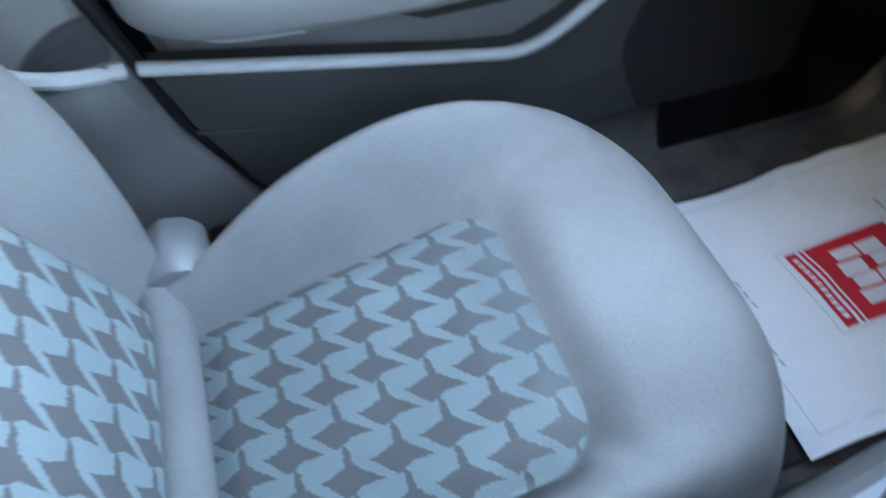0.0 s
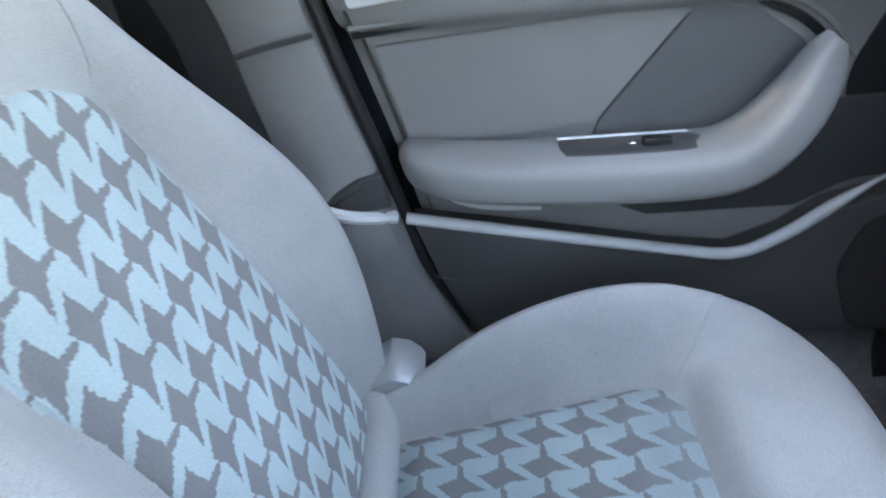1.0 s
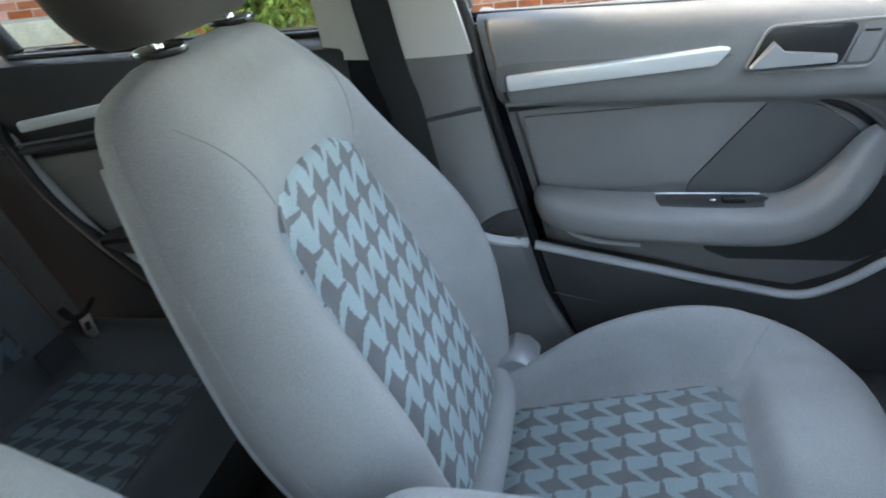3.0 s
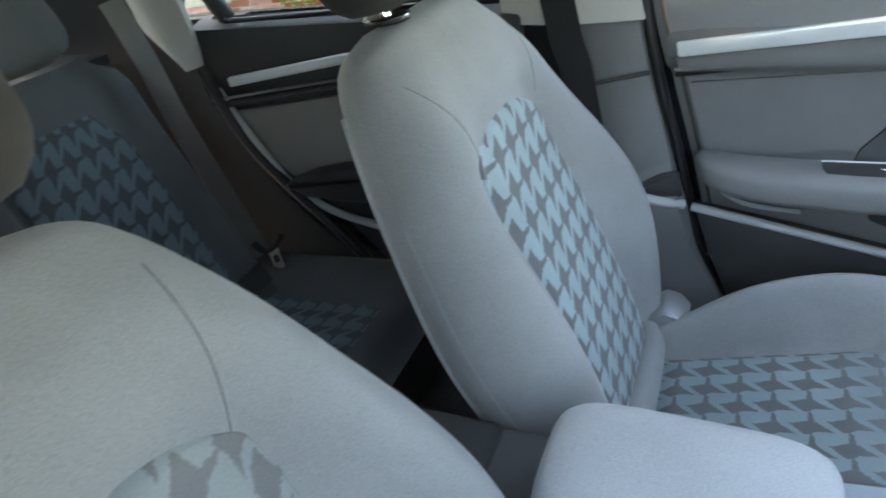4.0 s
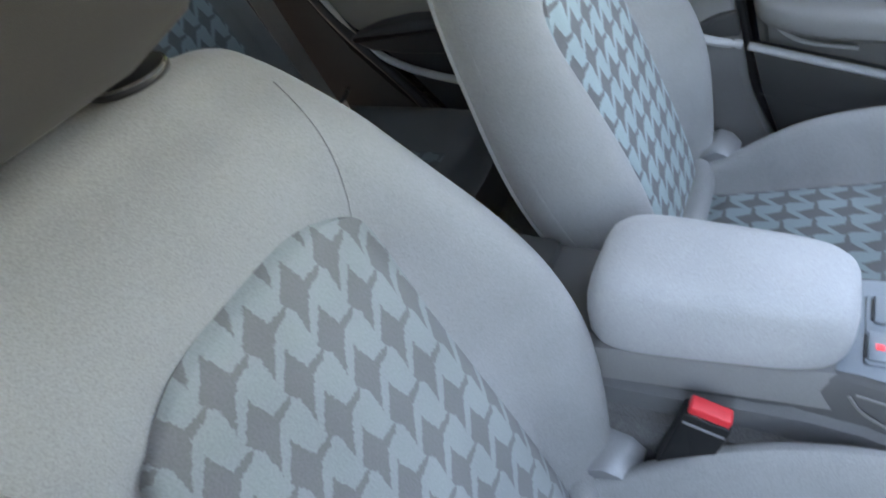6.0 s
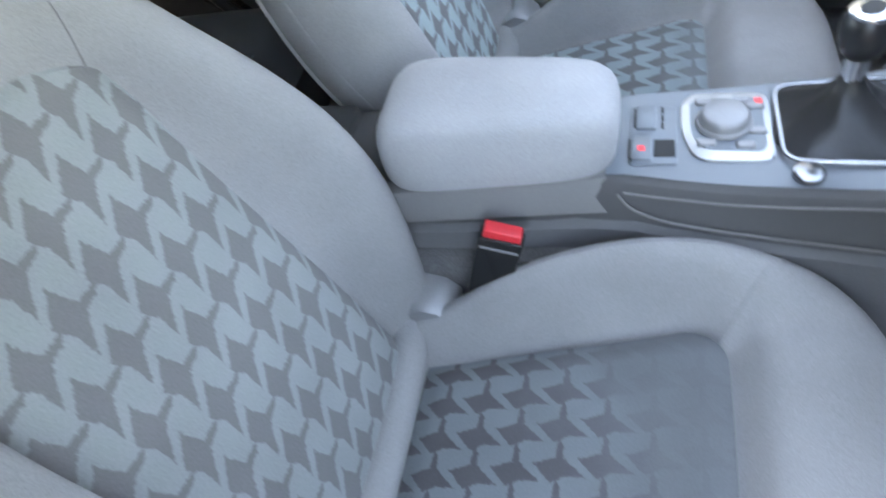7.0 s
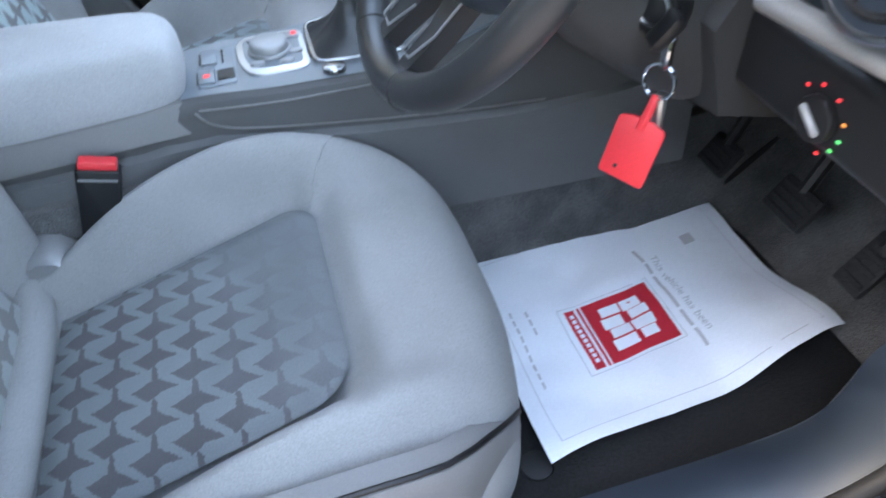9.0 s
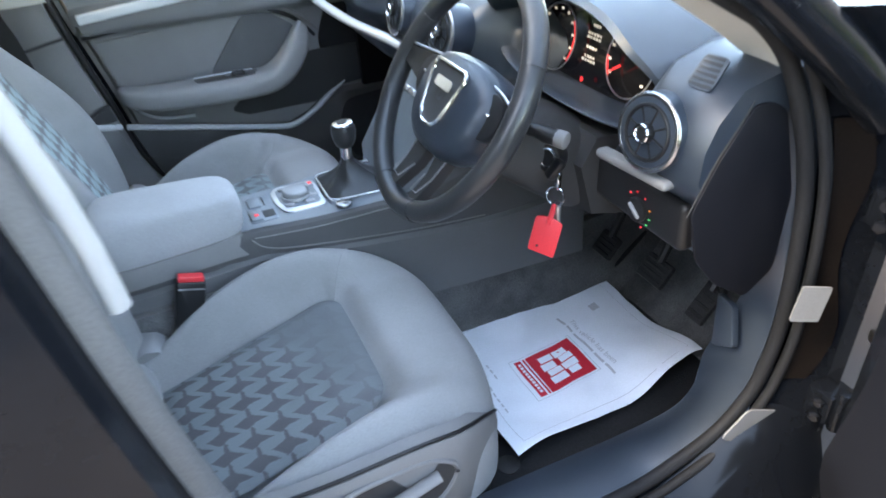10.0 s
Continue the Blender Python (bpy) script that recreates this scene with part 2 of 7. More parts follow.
LABEL_GLINT_WHITE = noisy("white_label_and_glint", (0.2, 0.2, 0.2), 0.5, 0, 0.4, 300, 6, 0.04, 0.02)
WEBBING = noisy("belt_webbing", (0.016, 0.016, 0.017), 0.6, 0, 0.2, 900, 6, 0.1, 0.4, 0.0006, (1, 6, 1))
ROOF_CLOTH = noisy("roof_cloth", (0.27, 0.265, 0.255), 0.9, 0, 0.2, 1200, 4, 0.04, 0.3)
GLASS = glass_material("window_glass")
TINTED = glass_material("tinted_glass", (0.62, 0.66, 0.66))
SCREEN = noisy("black_screen", (0.006, 0.006, 0.007), 0.15, 0, 0.5, 200, 6, 0.1, 0.01)
LIT_RED, LIT_GREEN, LIT_ORANGE = glow("lit_red", (0.8, 0.03, 0.04), 0.05), glow("lit_green", (0.05, 0.7, 0.2), 0.04), glow("lit_orange", (0.9, 0.3, 0.07), 0.04)
LIT_WHITE = glow("lit_white", (0.5, 0.48, 0.45), 0.06)
GREEN_BIN = noisy("green_plastic", (0.02, 0.12, 0.085), 0.45, 0, 0.5, 200, 3, 0.12, 0.1)
MOSS_STONE = noisy("mossy_stone", (0.36, 0.28, 0.18), 0.9, 0, 0.2, 60, 4, 0.3, 0.6, 0.01)
SILL_STONE = noisy("pale_stone", (0.42, 0.38, 0.28), 0.9, 0, 0.2, 90, 4, 0.2, 0.4, 0.004)
GREY_RENDER = noisy("grey_render", (0.16, 0.16, 0.165), 0.95, 0, 0.2, 120, 3, 0.2, 0.5, 0.003)
MORTAR = noisy("mortar", (0.34, 0.29, 0.24), 0.95, 0, 0.2, 200, 5, 0.15, 0.5, 0.003)
PAVING = noisy("paving", (0.40, 0.335, 0.295), 0.9, 0, 0.3, 120, 2, 0.25, 0.5, 0.004)
BARK = noisy("bark", (0.09, 0.06, 0.04), 0.9, 0, 0.2, 80, 10, 0.3, 0.6, 0.004)


def varied(name, base, spread, rough):
    """Pieces that differ in tone from one to the next."""
    m = noisy(name, base, rough, 0, 0.2, 150, 12, 0.18, 0.5, 0.003)
    nt = m.node_tree
    b = nt.nodes["Principled BSDF"]
    info = nt.nodes.new("ShaderNodeObjectInfo")
    hsv = nt.nodes.new("ShaderNodeHueSaturation")
    link = b.inputs["Base Color"].links[0].from_socket
    nt.links.new(link, hsv.inputs["Color"])
    r = nt.nodes.new("ShaderNodeMapRange")
    r.inputs["To Min"].default_value, r.inputs["To Max"].default_value = 1 - spread, 1 + spread
    nt.links.new(info.outputs["Random"], r.inputs["Value"])
    nt.links.new(r.outputs[0], hsv.inputs["Value"])
    s = nt.nodes.new("ShaderNodeMapRange")
    s.inputs["To Min"].default_value, s.inputs["To Max"].default_value = 1.15, 0.7
    nt.links.new(info.outputs["Random"], s.inputs["Value"])
    nt.links.new(s.outputs[0], hsv.inputs["Saturation"])
    nt.links.new(hsv.outputs[0], b.inputs["Base Color"])
    return m


BRICK = varied("red_brick", (0.34, 0.115, 0.062), 0.35, 0.9)
HEDGE = noisy("dark_hedge", (0.035, 0.042, 0.022), 0.9, 0, 0.2, 25, 3, 0.6, 1.0, 0.08)
LEAF = noisy("leaf", (0.14, 0.20, 0.03), 0.6, 0, 0.4, 60, 8, 0.45, 0.1)


# ---- building helpers ----
def smooth(me, angle=0.7):
    me.polygons.foreach_set("use_smooth", [True] * len(me.polygons))
    me.set_sharp_from_angle(angle=angle)


def part(name, bm, material, parent=None, label="", soft=0.7):
    """One mesh object from a bmesh, under a thing or a part."""
    me = bpy.data.meshes.new(name)
    bm.normal_update()
    bm.to_mesh(me)
    bm.free()
    smooth(me, soft)
    me.materials.append(material)
    ob = new(name, me)
    if parent:
        ob.parent = parent
    return tagged(ob, label)


def thing(name, label, category, at=(0, 0, 0), group="", kind=""):
    ob = new(name)
    ob.location = at
    return tagged(ob, label, category, group, kind)


def lerp_table(table, x):
    """Smooth interpolation in a table of (x, value)."""
    xs = [p[0] for p in table]
    if x <= xs[0]:
        return table[0][1]
    if x >= xs[-1]:
        return table[-1][1]
    i = max(k for k in range(len(xs)) if xs[k] <= x)
    n = len(xs)
    x0, x1 = xs[i], xs[i + 1]
    y0, y1 = table[i][1], table[i + 1][1]
    d = (y1 - y0) / (x1 - x0)
    m0 = (y1 - table[i - 1][1]) / (x1 - xs[i - 1]) if i > 0 else d
    m1 = (table[i + 2][1] - y0) / (xs[i + 2] - x0) if i + 2 < n else d
    t, h = (x - x0) / (x1 - x0), x1 - x0
    return (2*t**3 - 3*t**2 + 1) * y0 + (t**3 - 2*t**2 + t) * h * m0 + (3*t**2 - 2*t**3) * y1 + (t**3 - t**2) * h * m1


def ease(a, b, x):
    t = min(max((x - a) / (b - a), 0), 1)
    return t * t * (3 - 2 * t)


def loft(loops, cap=True):
    bm = bmesh.new()
    rows = [[bm.verts.new(p) for p in loop] for loop in loops]
    n = len(rows[0])
    for a, b in zip(rows, rows[1:]):
        for i in range(n):
            bm.faces.new((a[i], a[(i + 1) % n], b[(i + 1) % n], b[i]))
    if cap:
        bm.faces.new(list(reversed(rows[0])))
        bm.faces.new(rows[-1])
    bmesh.ops.recalc_face_normals(bm, faces=bm.faces)
    return bm


def sheet(fn, us, vs, uvs=None, thick=None):
    """A grid of points fn(u, v), with a map in metres from uvs(u, v)."""
    bm = bmesh.new()
    layer = bm.loops.layers.uv.new("map") if uvs else None
    rows = [[bm.verts.new(fn(u, v)) for v in vs] for u in us]
    for i in range(len(us) - 1):
        for j in range(len(vs) - 1):
            f = bm.faces.new((rows[i][j], rows[i + 1][j], rows[i + 1][j + 1], rows[i][j + 1]))
            if uvs:
                for lp, (a, c) in zip(f.loops, ((i, j), (i + 1, j), (i + 1, j + 1), (i, j + 1))):
                    lp[layer].uv = uvs(us[a], vs[c])
    if thick:
        back = [[bm.verts.new(v.co + Vector(thick)) for v in row] for row in rows]
        nu, nv = len(us), len(vs)
        for i in range(nu - 1):
            for j in range(nv - 1):
                bm.faces.new((back[i][j], back[i][j + 1], back[i + 1][j + 1], back[i + 1][j]))
        for i in range(nu - 1):
            bm.faces.new((rows[i][0], back[i][0], back[i + 1][0], rows[i + 1][0]))
            bm.faces.new((rows[i][nv - 1], rows[i + 1][nv - 1], back[i + 1][nv - 1], back[i][nv - 1]))
        for j in range(nv - 1):
            bm.faces.new((rows[0][j], rows[0][j + 1], back[0][j + 1], back[0][j]))
            bm.faces.new((rows[nu - 1][j], back[nu - 1][j], back[nu - 1][j + 1], rows[nu - 1][j + 1]))
        bmesh.ops.recalc_face_normals(bm, faces=bm.faces)
    return bm


def spread(a, b, n):
    return [a + (b - a) * i / (n - 1) for i in range(n)]


def rbox(size, r=0.004, seg=2, at=(0, 0, 0), turn=None):
    bm = bmesh.new()
    bmesh.ops.create_cube(bm, size=1)
    bmesh.ops.scale(bm, vec=size, verts=bm.verts)
    if r:
        bmesh.ops.bevel(bm, geom=bm.edges[:], offset=min(r, min(size) * 0.49), segments=seg, profile=0.5, affect="EDGES")
    m = Matrix.Translation(at) @ (turn.to_4x4() if turn else Matrix())
    bmesh.ops.transform(bm, matrix=m, verts=bm.verts)
    return bm


def tube(points, radius, n=10, closed=False, flat=1.0, up=(0, 0, 1)):
    """A round or flattened bar along points; radius may be a list."""
    pts = [Vector(p) for p in points]
    loops = []
    last = None
    for i, p in enumerate(pts):
        a = pts[i - 1] if i or closed else p
        b = pts[(i + 1) % len(pts)] if i + 1 < len(pts) or closed else p
        d = (b - a).normalized()
        side = d.cross(Vector(up))
        side = side.normalized() if side.length > 1e-4 else d.orthogonal().normalized()
        if last is not None and not closed and flat == 1.0:
            carried = last - d * last.dot(d)
            side = carried.normalized() if carried.length > 1e-4 else side
        last = side
        top = side.cross(d)
        r = radius[i] if isinstance(radius, (list, tuple)) else radius
        loops.append([p + side * math.cos(6.28318 * k / n) * r + top * math.sin(6.28318 * k / n) * r * flat for k in range(n)])
    if closed:
        loops.append(loops[0])
        bm = loft(loops, cap=False)
        bmesh.ops.remove_doubles(bm, verts=bm.verts, dist=1e-5)
        return bm
    return loft(loops)


def curve_points(points, n=8):
    """A smooth line through the points."""
    p = [Vector(q) for q in points]
    out = []
    for i in range(len(p) - 1):
        a, b = p[max(i - 1, 0)], p[min(i + 2, len(p) - 1)]
        for k in range(n):
            t = k / n
            m0, m1 = (p[i + 1] - a) / 2, (b - p[i]) / 2
            out.append((2*t**3 - 3*t**2 + 1) * p[i] + (t**3 - 2*t**2 + t) * m0 + (3*t**2 - 2*t**3) * p[i + 1] + (t**3 - t**2) * m1)
    return out + [p[-1]]


def disc(radius, depth, n=32, bevel=0.0, axis=(0, 0, 1), at=(0, 0, 0), top=None):
    bm = bmesh.new()
    bmesh.ops.create_cone(bm, cap_ends=True, segments=n, radius1=radius, radius2=radius if top is None else top, depth=depth)
    if bevel:
        edges = [e for e in bm.edges if len(e.link_faces) == 2 and any(len(f.verts) > 4 for f in e.link_faces)]
        bmesh.ops.bevel(bm, geom=edges, offset=bevel, segments=2, profile=0.5, affect="EDGES")
    q = Vector((0, 0, 1)).rotation_difference(Vector(axis)).to_matrix().to_4x4()
    bmesh.ops.transform(bm, matrix=Matrix.Translation(at) @ q, verts=bm.verts)
    return bm


def ring(r, thick, axis=(0, 0, 1), at=(0, 0, 0), n=36, m=8, flat=1.0):
    q = Vector((0, 0, 1)).rotation_difference(Vector(axis)).to_matrix().to_4x4()
    mm = Matrix.Translation(at) @ q
    loops = []
    for i in range(n):
        a = 6.2831853 * i / n
        loops.append([mm @ Vector(((r + thick * math.cos(6.2831853 * k / m)) * math.cos(a), (r + thick * math.cos(6.2831853 * k / m)) * math.sin(a), thick * flat * math.sin(6.2831853 * k / m))) for k in range(m)])
    bm = loft(loops + [loops[0]], cap=False)
    bmesh.ops.remove_doubles(bm, verts=bm.verts, dist=1e-6)
    return bm


def slab(outline, depth, place, bevel=0.0, seg=2):
    """A plate: an outline of (a, b), thickened by depth along its own third axis, then laid by place."""
    bm = bmesh.new()
    f = bm.faces.new([bm.verts.new((a, b, 0)) for a, b in outline])
    ret = bmesh.ops.extrude_face_region(bm, geom=[f])
    vs = [v for v in ret["geom"] if isinstance(v, bmesh.types.BMVert)]
    bmesh.ops.translate(bm, vec=(0, 0, depth), verts=vs)
    bmesh.ops.recalc_face_normals(bm, faces=bm.faces)
    if bevel:
        edges = [e for e in bm.edges if all(v in vs for v in e.verts)]
        bmesh.ops.bevel(bm, geom=edges, offset=bevel, segments=seg, profile=0.5, affect="EDGES")
    bmesh.ops.transform(bm, matrix=place, verts=bm.verts)
    return bm


def frame_of(origin, a, b):
    """A pose whose first two axes run along a and b."""
    a, b = Vector(a).normalized(), Vector(b).normalized()
    c = a.cross(b).normalized()
    b = c.cross(a)
    m = Matrix((a, b, c)).transposed().to_4x4()
    return Matrix.Translation(origin) @ m


def round_outline(points, r, n=4):
    """Corners of an outline cut round."""
    out = []
    k = len(points)
    for i in range(k):
        p, a, b = Vector(points[i]), Vector(points[i - 1]), Vector(points[(i + 1) % k])
        rr = min(r, (a - p).length * 0.45, (b - p).length * 0.45)
        s, e = p + (a - p).normalized() * rr, p + (b - p).normalized() * rr
        for j in range(n + 1):
            t = j / n
            out.append(tuple((1 - t) ** 2 * s + 2 * t * (1 - t) * p + t * t * e))
    return out


# ---- car shell ----
def car_floor(x, y):
    a = abs(y)
    z = 0.265
    z += 0.20 * (1 - ease(0.10, 0.17, a))
    z += 0.5 * ease(1.10, 1.55, x)
    z += 0.10 * ease(0.66, 0.74, a) * ease(0.0, 0.1, a)
    if x < 0.1:
        z -= 0.01 * ease(-0.1, 0.1, 0.1 - x)
    return z


tagged(part("floor", sheet(lambda u, v: (u, v, car_floor(u, v)), spread(-1.0, 1.5, 60), spread(-0.74, 0.78, 70), None, (0, 0, -0.02)), CARPET), "dark carpeted car floor with a raised centre tunnel", "floor", kind="structure")

roof_bm = sheet(lambda u, v: (u, v, 1.405 - 0.05 * (v / 0.6) ** 2 - 0.03 * ((u + 0.4) / 0.8) ** 2), spread(-1.25, 0.37, 16), spread(-0.60, 0.60, 14), None, (0, 0, 0.03))
tagged(part("ceiling", roof_bm, ROOF_CLOTH), "pale cloth headliner under the car roof", "ceiling", kind="structure")


def pillar(name, points, radii, material, label, parent=None):
    ob = part(name, tube(curve_points(points, 6), [lerp_table([(i / (len(radii) - 1), r) for i, r in enumerate(radii)], k / (6 * (len(points) - 1))) for k in range(6 * (len(points) - 1) + 1)], 12), material, parent)
    return tagged(ob, label, "pillar", kind="structure")


# windscreen pillars
PILLAR_IN = [(1.0, 0.907, -0.652), (1.045, 0.881, -0.653), (1.087, 0.82, -0.653), (1.128, 0.753, -0.653), (1.25, 0.55, -0.63), (1.375, 0.34, -0.60)]
PILLAR_OUT = [(1.0, 0.911, -0.702), (1.058, 0.882, -0.702), (1.098, 0.837, -0.702), (1.133, 0.783, -0.702), (1.24, 0.60, -0.678), (1.365, 0.36, -0.645)]


def front_pillar(u, v):
    a, b = PILLAR_IN, PILLAR_OUT
    k = min(int(v * 5), 4)
    f = v * 5 - k
    p, q = [Vector((t[k][1], t[k][2], t[k][0])).lerp(Vector((t[k + 1][1], t[k + 1][2], t[k + 1][0])), f) for t in (a, b)]
    return p.lerp(q, u) + Vector((-0.006, 0.004, 0.006)) * math.sin(math.pi * u)


tagged(part("pillar_right_front", sheet(front_pillar, spread(0, 1, 8), spread(0, 1, 31), None, (0.012, -0.006, -0.004)), PALE_TRIM), "pale windscreen pillar trim beside the dashboard", "pillar", kind="structure")
pillar("pillar_right_outer", [(0.99, -0.775, 0.99), (0.86, -0.765, 1.10), (0.66, -0.725, 1.245), (0.38, -0.65, 1.39)], [0.03, 0.03, 0.028, 0.028], PAINT, "glossy black outer windscreen pillar")
pillar("pillar_left_front", [(1.02, 0.78, 1.0), (0.85, 0.745, 1.11), (0.66, 0.70, 1.25), (0.38, 0.62, 1.375)], [0.045, 0.04, 0.036, 0.036], PALE_TRIM, "pale windscreen pillar trim on the far side")
for side, nm in ((1, "left"), (-1, "right")):
    pillar("roof_rail_" + nm, [(0.42, side * 0.62, 1.385), (-0.1, side * 0.63, 1.40), (-0.7, side * 0.62, 1.385), (-1.2, side * 0.58, 1.32)], [0.03, 0.03, 0.03, 0.03], PALE_TRIM, "pale roof rail above the doors")


def body_plane(name, corners, material, label, thick=0.03, category="car body"):
    bm = bmesh.new()
    bm.faces.new([bm.verts.new(c) for c in corners])
    bm.normal_update()
    bmesh.ops.solidify(bm, geom=bm.faces[:], thickness=thick)
    return tagged(part(name, bm, material), label, category, kind="structure")


def window_pane(name, corners, label, tinted=False):
    bm = bmesh.new()
    bm.faces.new([bm.verts.new(c) for c in corners])
    bm.normal_update()
    bmesh.ops.solidify(bm, geom=bm.faces[:], thickness=0.004)
    ob = tagged(part(name, bm, TINTED if tinted else GLASS), label, "window", kind="structure")
    # rear panes get tint and a full shadow, added to dim the rear cabin
    ob.visible_shadow = tinted
    return ob


window_pane("window_front", [(1.50, -0.68, 0.96), (1.50, 0.70, 0.96), (0.39, 0.58, 1.398), (0.39, -0.58, 1.398)], "raked clear windscreen glass")
window_pane("window_rear", [(-1.75, 0.5, 0.98), (-1.75, -0.5, 0.98), (-1.26, -0.5, 1.385), (-1.26, 0.5, 1.385)], "raked tinted tailgate glass", True)
body_plane("bonnet", [(1.52, -0.72, 0.95), (2.5, -0.68, 0.80), (2.5, 0.70, 0.80), (1.52, 0.74, 0.95)], PAINT, "glossy black car bonnet")
for side, nm in ((1, "left"), (-1, "right")):
    body_plane("front_wing_" + nm, [(1.05, side * 0.80, 0.30), (2.5, side * 0.70, 0.30), (2.5, side * 0.68, 0.80), (1.52, side * 0.73, 0.95), (1.05, side * 0.80, 0.98)], PAINT, "glossy black front wing of the car", 0.02)
body_plane("nose", [(2.5, -0.70, 0.30), (2.5, 0.70, 0.30), (2.5, 0.70, 0.80), (2.5, -0.68, 0.80)], PAINT, "glossy black front end of the car", 0.02)
tagged(part("roof_skin", sheet(lambda u, v: (u, v, 1.447 - 0.05 * (v / 0.6) ** 2 - 0.03 * ((u + 0.4) / 0.8) ** 2), spread(-1.31, 0.39, 16), spread(-0.64, 0.695, 15), None, (0, 0, 0.006)), PAINT), "glossy black outer roof skin of the car", "car body", kind="structure")
body_plane("firewall", [(1.52, -0.78, 0.25), (1.52, 0.80, 0.25), (1.52, 0.80, 0.95), (1.52, -0.78, 0.95)], SOFT_DARK, "dark bulkhead behind the dashboard")
body_plane("tailgate", [(-1.78, -0.62, 0.3), (-1.78, 0.62, 0.3), (-1.78, 0.62, 0.97), (-1.78, -0.62, 0.97)], PAINT, "black tailgate panel behind the rear seats")
for side, nm in ((1, "left"), (-1, "right")):
    body_plane("rear_corner_" + nm, [(-0.90, side * 0.68, 0.92), (-1.80, side * 0.50, 0.92), (-1.25, side * 0.50, 1.42), (-0.98, side * 0.60, 1.42)], SOFT_DARK, "dark trimmed rear roof corner of the car", 0.02)
body_plane("parcel_shelf", [(-1.06, -0.55, 0.95), (-1.06, 0.58, 0.95), (-1.75, 0.52, 0.965), (-1.75, -0.52, 0.965)], SOFT_DARK, "dark parcel shelf behind the rear seats", 0.02, "shelf")


# ---- seats ----
D0 = Vector((-0.407, 0, 0.913))   # up the backrest
N0 = Vector((0.913, 0, 0.407))    # out of its front
BACK_W = [(0, 0.215), (0.1, 0.256), (0.22, 0.288), (0.34, 0.292), (0.5, 0.256), (0.60, 0.222), (0.665, 0.192), (0.692, 0.160), (0.706, 0.10)]
BACK_F = [(0, 0.012), (0.1, 0.034), (0.3, 0.050), (0.45, 0.054), (0.52, 0.062), (0.57, 0.072), (0.61, 0.070), (0.665, 0.054), (0.692, 0.044), (0.706, 0.024)]
BACK_R = [(0, 0.085), (0.1, 0.10), (0.3, 0.095), (0.5, 0.075), (0.60, 0.062), (0.665, 0.05), (0.692, 0.036), (0.706, 0.015)]
BACK_B = [(0, 0.03), (0.1, 0.065), (0.25, 0.098), (0.4, 0.080), (0.55, 0.03), (0.66, 0.0), (0.76, 0.0)]
BACK_I = [(0, 0.146), (0.17, 0.145), (0.25, 0.142), (0.33, 0.138), (0.42, 0.134), (0.47, 0.129), (0.495, 0.123), (0.507, 0.116), (0.517, 0.106), (0.525, 0.095)]
BROAD_I = [(0, 0.132), (0.3, 0.134), (0.45, 0.129), (0.49, 0.126), (0.505, 0.121), (0.517, 0.110), (0.525, 0.098)]


def back_front(h, y, half=BACK_I):
    """How far the backrest's front stands out at height h and side y."""
    w = lerp_table(BACK_W, h)
    s = min(abs(y) / w, 1.0)
    inner = min(max(lerp_table(half, min(h, 0.525)), 0.09) / w, 0.75)
    b = lerp_table(BACK_B, h) * ease(inner + 0.01, 0.84, s)
    b -= 0.010 * math.exp(-((s - inner) / 0.05) ** 2) * ease(0.0, 0.05, h) * (1 - ease(0.50, 0.56, h))
    b -= 0.006 * math.exp(-((h - 0.552) / 0.012) ** 2) * (1 - ease(0.3, 0.55, s))
    edge = max(1 - s ** 3.4, 0) ** 0.5
    return (lerp_table(BACK_F, h) + b) * edge


def back_point(h, y, d):
    return Vector((0.06, y - 0.07 * (0.913 * h + 0.407 * d), 0.42)) + D0 * h + N0 * d


def back_loop(h, half=BACK_I, n=72):
    w, r = lerp_table(BACK_W, h), lerp_table(BACK_R, h)
    out = []
    for k in range(n):
        a = 6.2831853 * k / n
        c, s = math.cos(a), math.sin(a)
        y = w * math.copysign(abs(c) ** 0.62, c)
        d = back_front(h, y, half) if s >= 0 else -r * max(1 - (abs(y) / w) ** 3.6, 0) ** 0.5
        out.append(back_point(h, y, d))
    return out


CUSH_W = [(0.0, 0.19), (0.10, 0.21), (0.23, 0.248), (0.37, 0.266), (0.50, 0.265), (0.56, 0.250), (0.60, 0.215), (0.625, 0.155), (0.635, 0.07)]
CUSH_Z = [(0.0, 0.43), (0.08, 0.432), (0.2, 0.458), (0.3, 0.485), (0.42, 0.523), (0.5, 0.540), (0.56, 0.540), (0.60, 0.525), (0.625, 0.49), (0.635, 0.45)]
CUSH_B = [(0.0, 0.03), (0.10, 0.065), (0.22, 0.120), (0.33, 0.130), (0.43, 0.100), (0.52, 0.046), (0.60, 0.0), (0.65, 0.0)]


def insert_half(x, end=0.445):
    """Half width of the patterned cushion panel, with round front corners."""
    if x < 0.10 or x > end:
        return 0.0
    w = 0.150 + 0.002 * (x - 0.10) / 0.35
    r = 0.05
    if x > end - r:
        w -= r - math.sqrt(max(r * r - (x - end + r) ** 2, 0))
    return w


def slide(sh, x):
    """Side shift of the cushion panel: a pair of values, behind and in front."""
    return sh[0] + (sh[1] - sh[0]) * min(max((x - 0.10) / 0.345, 0), 1)


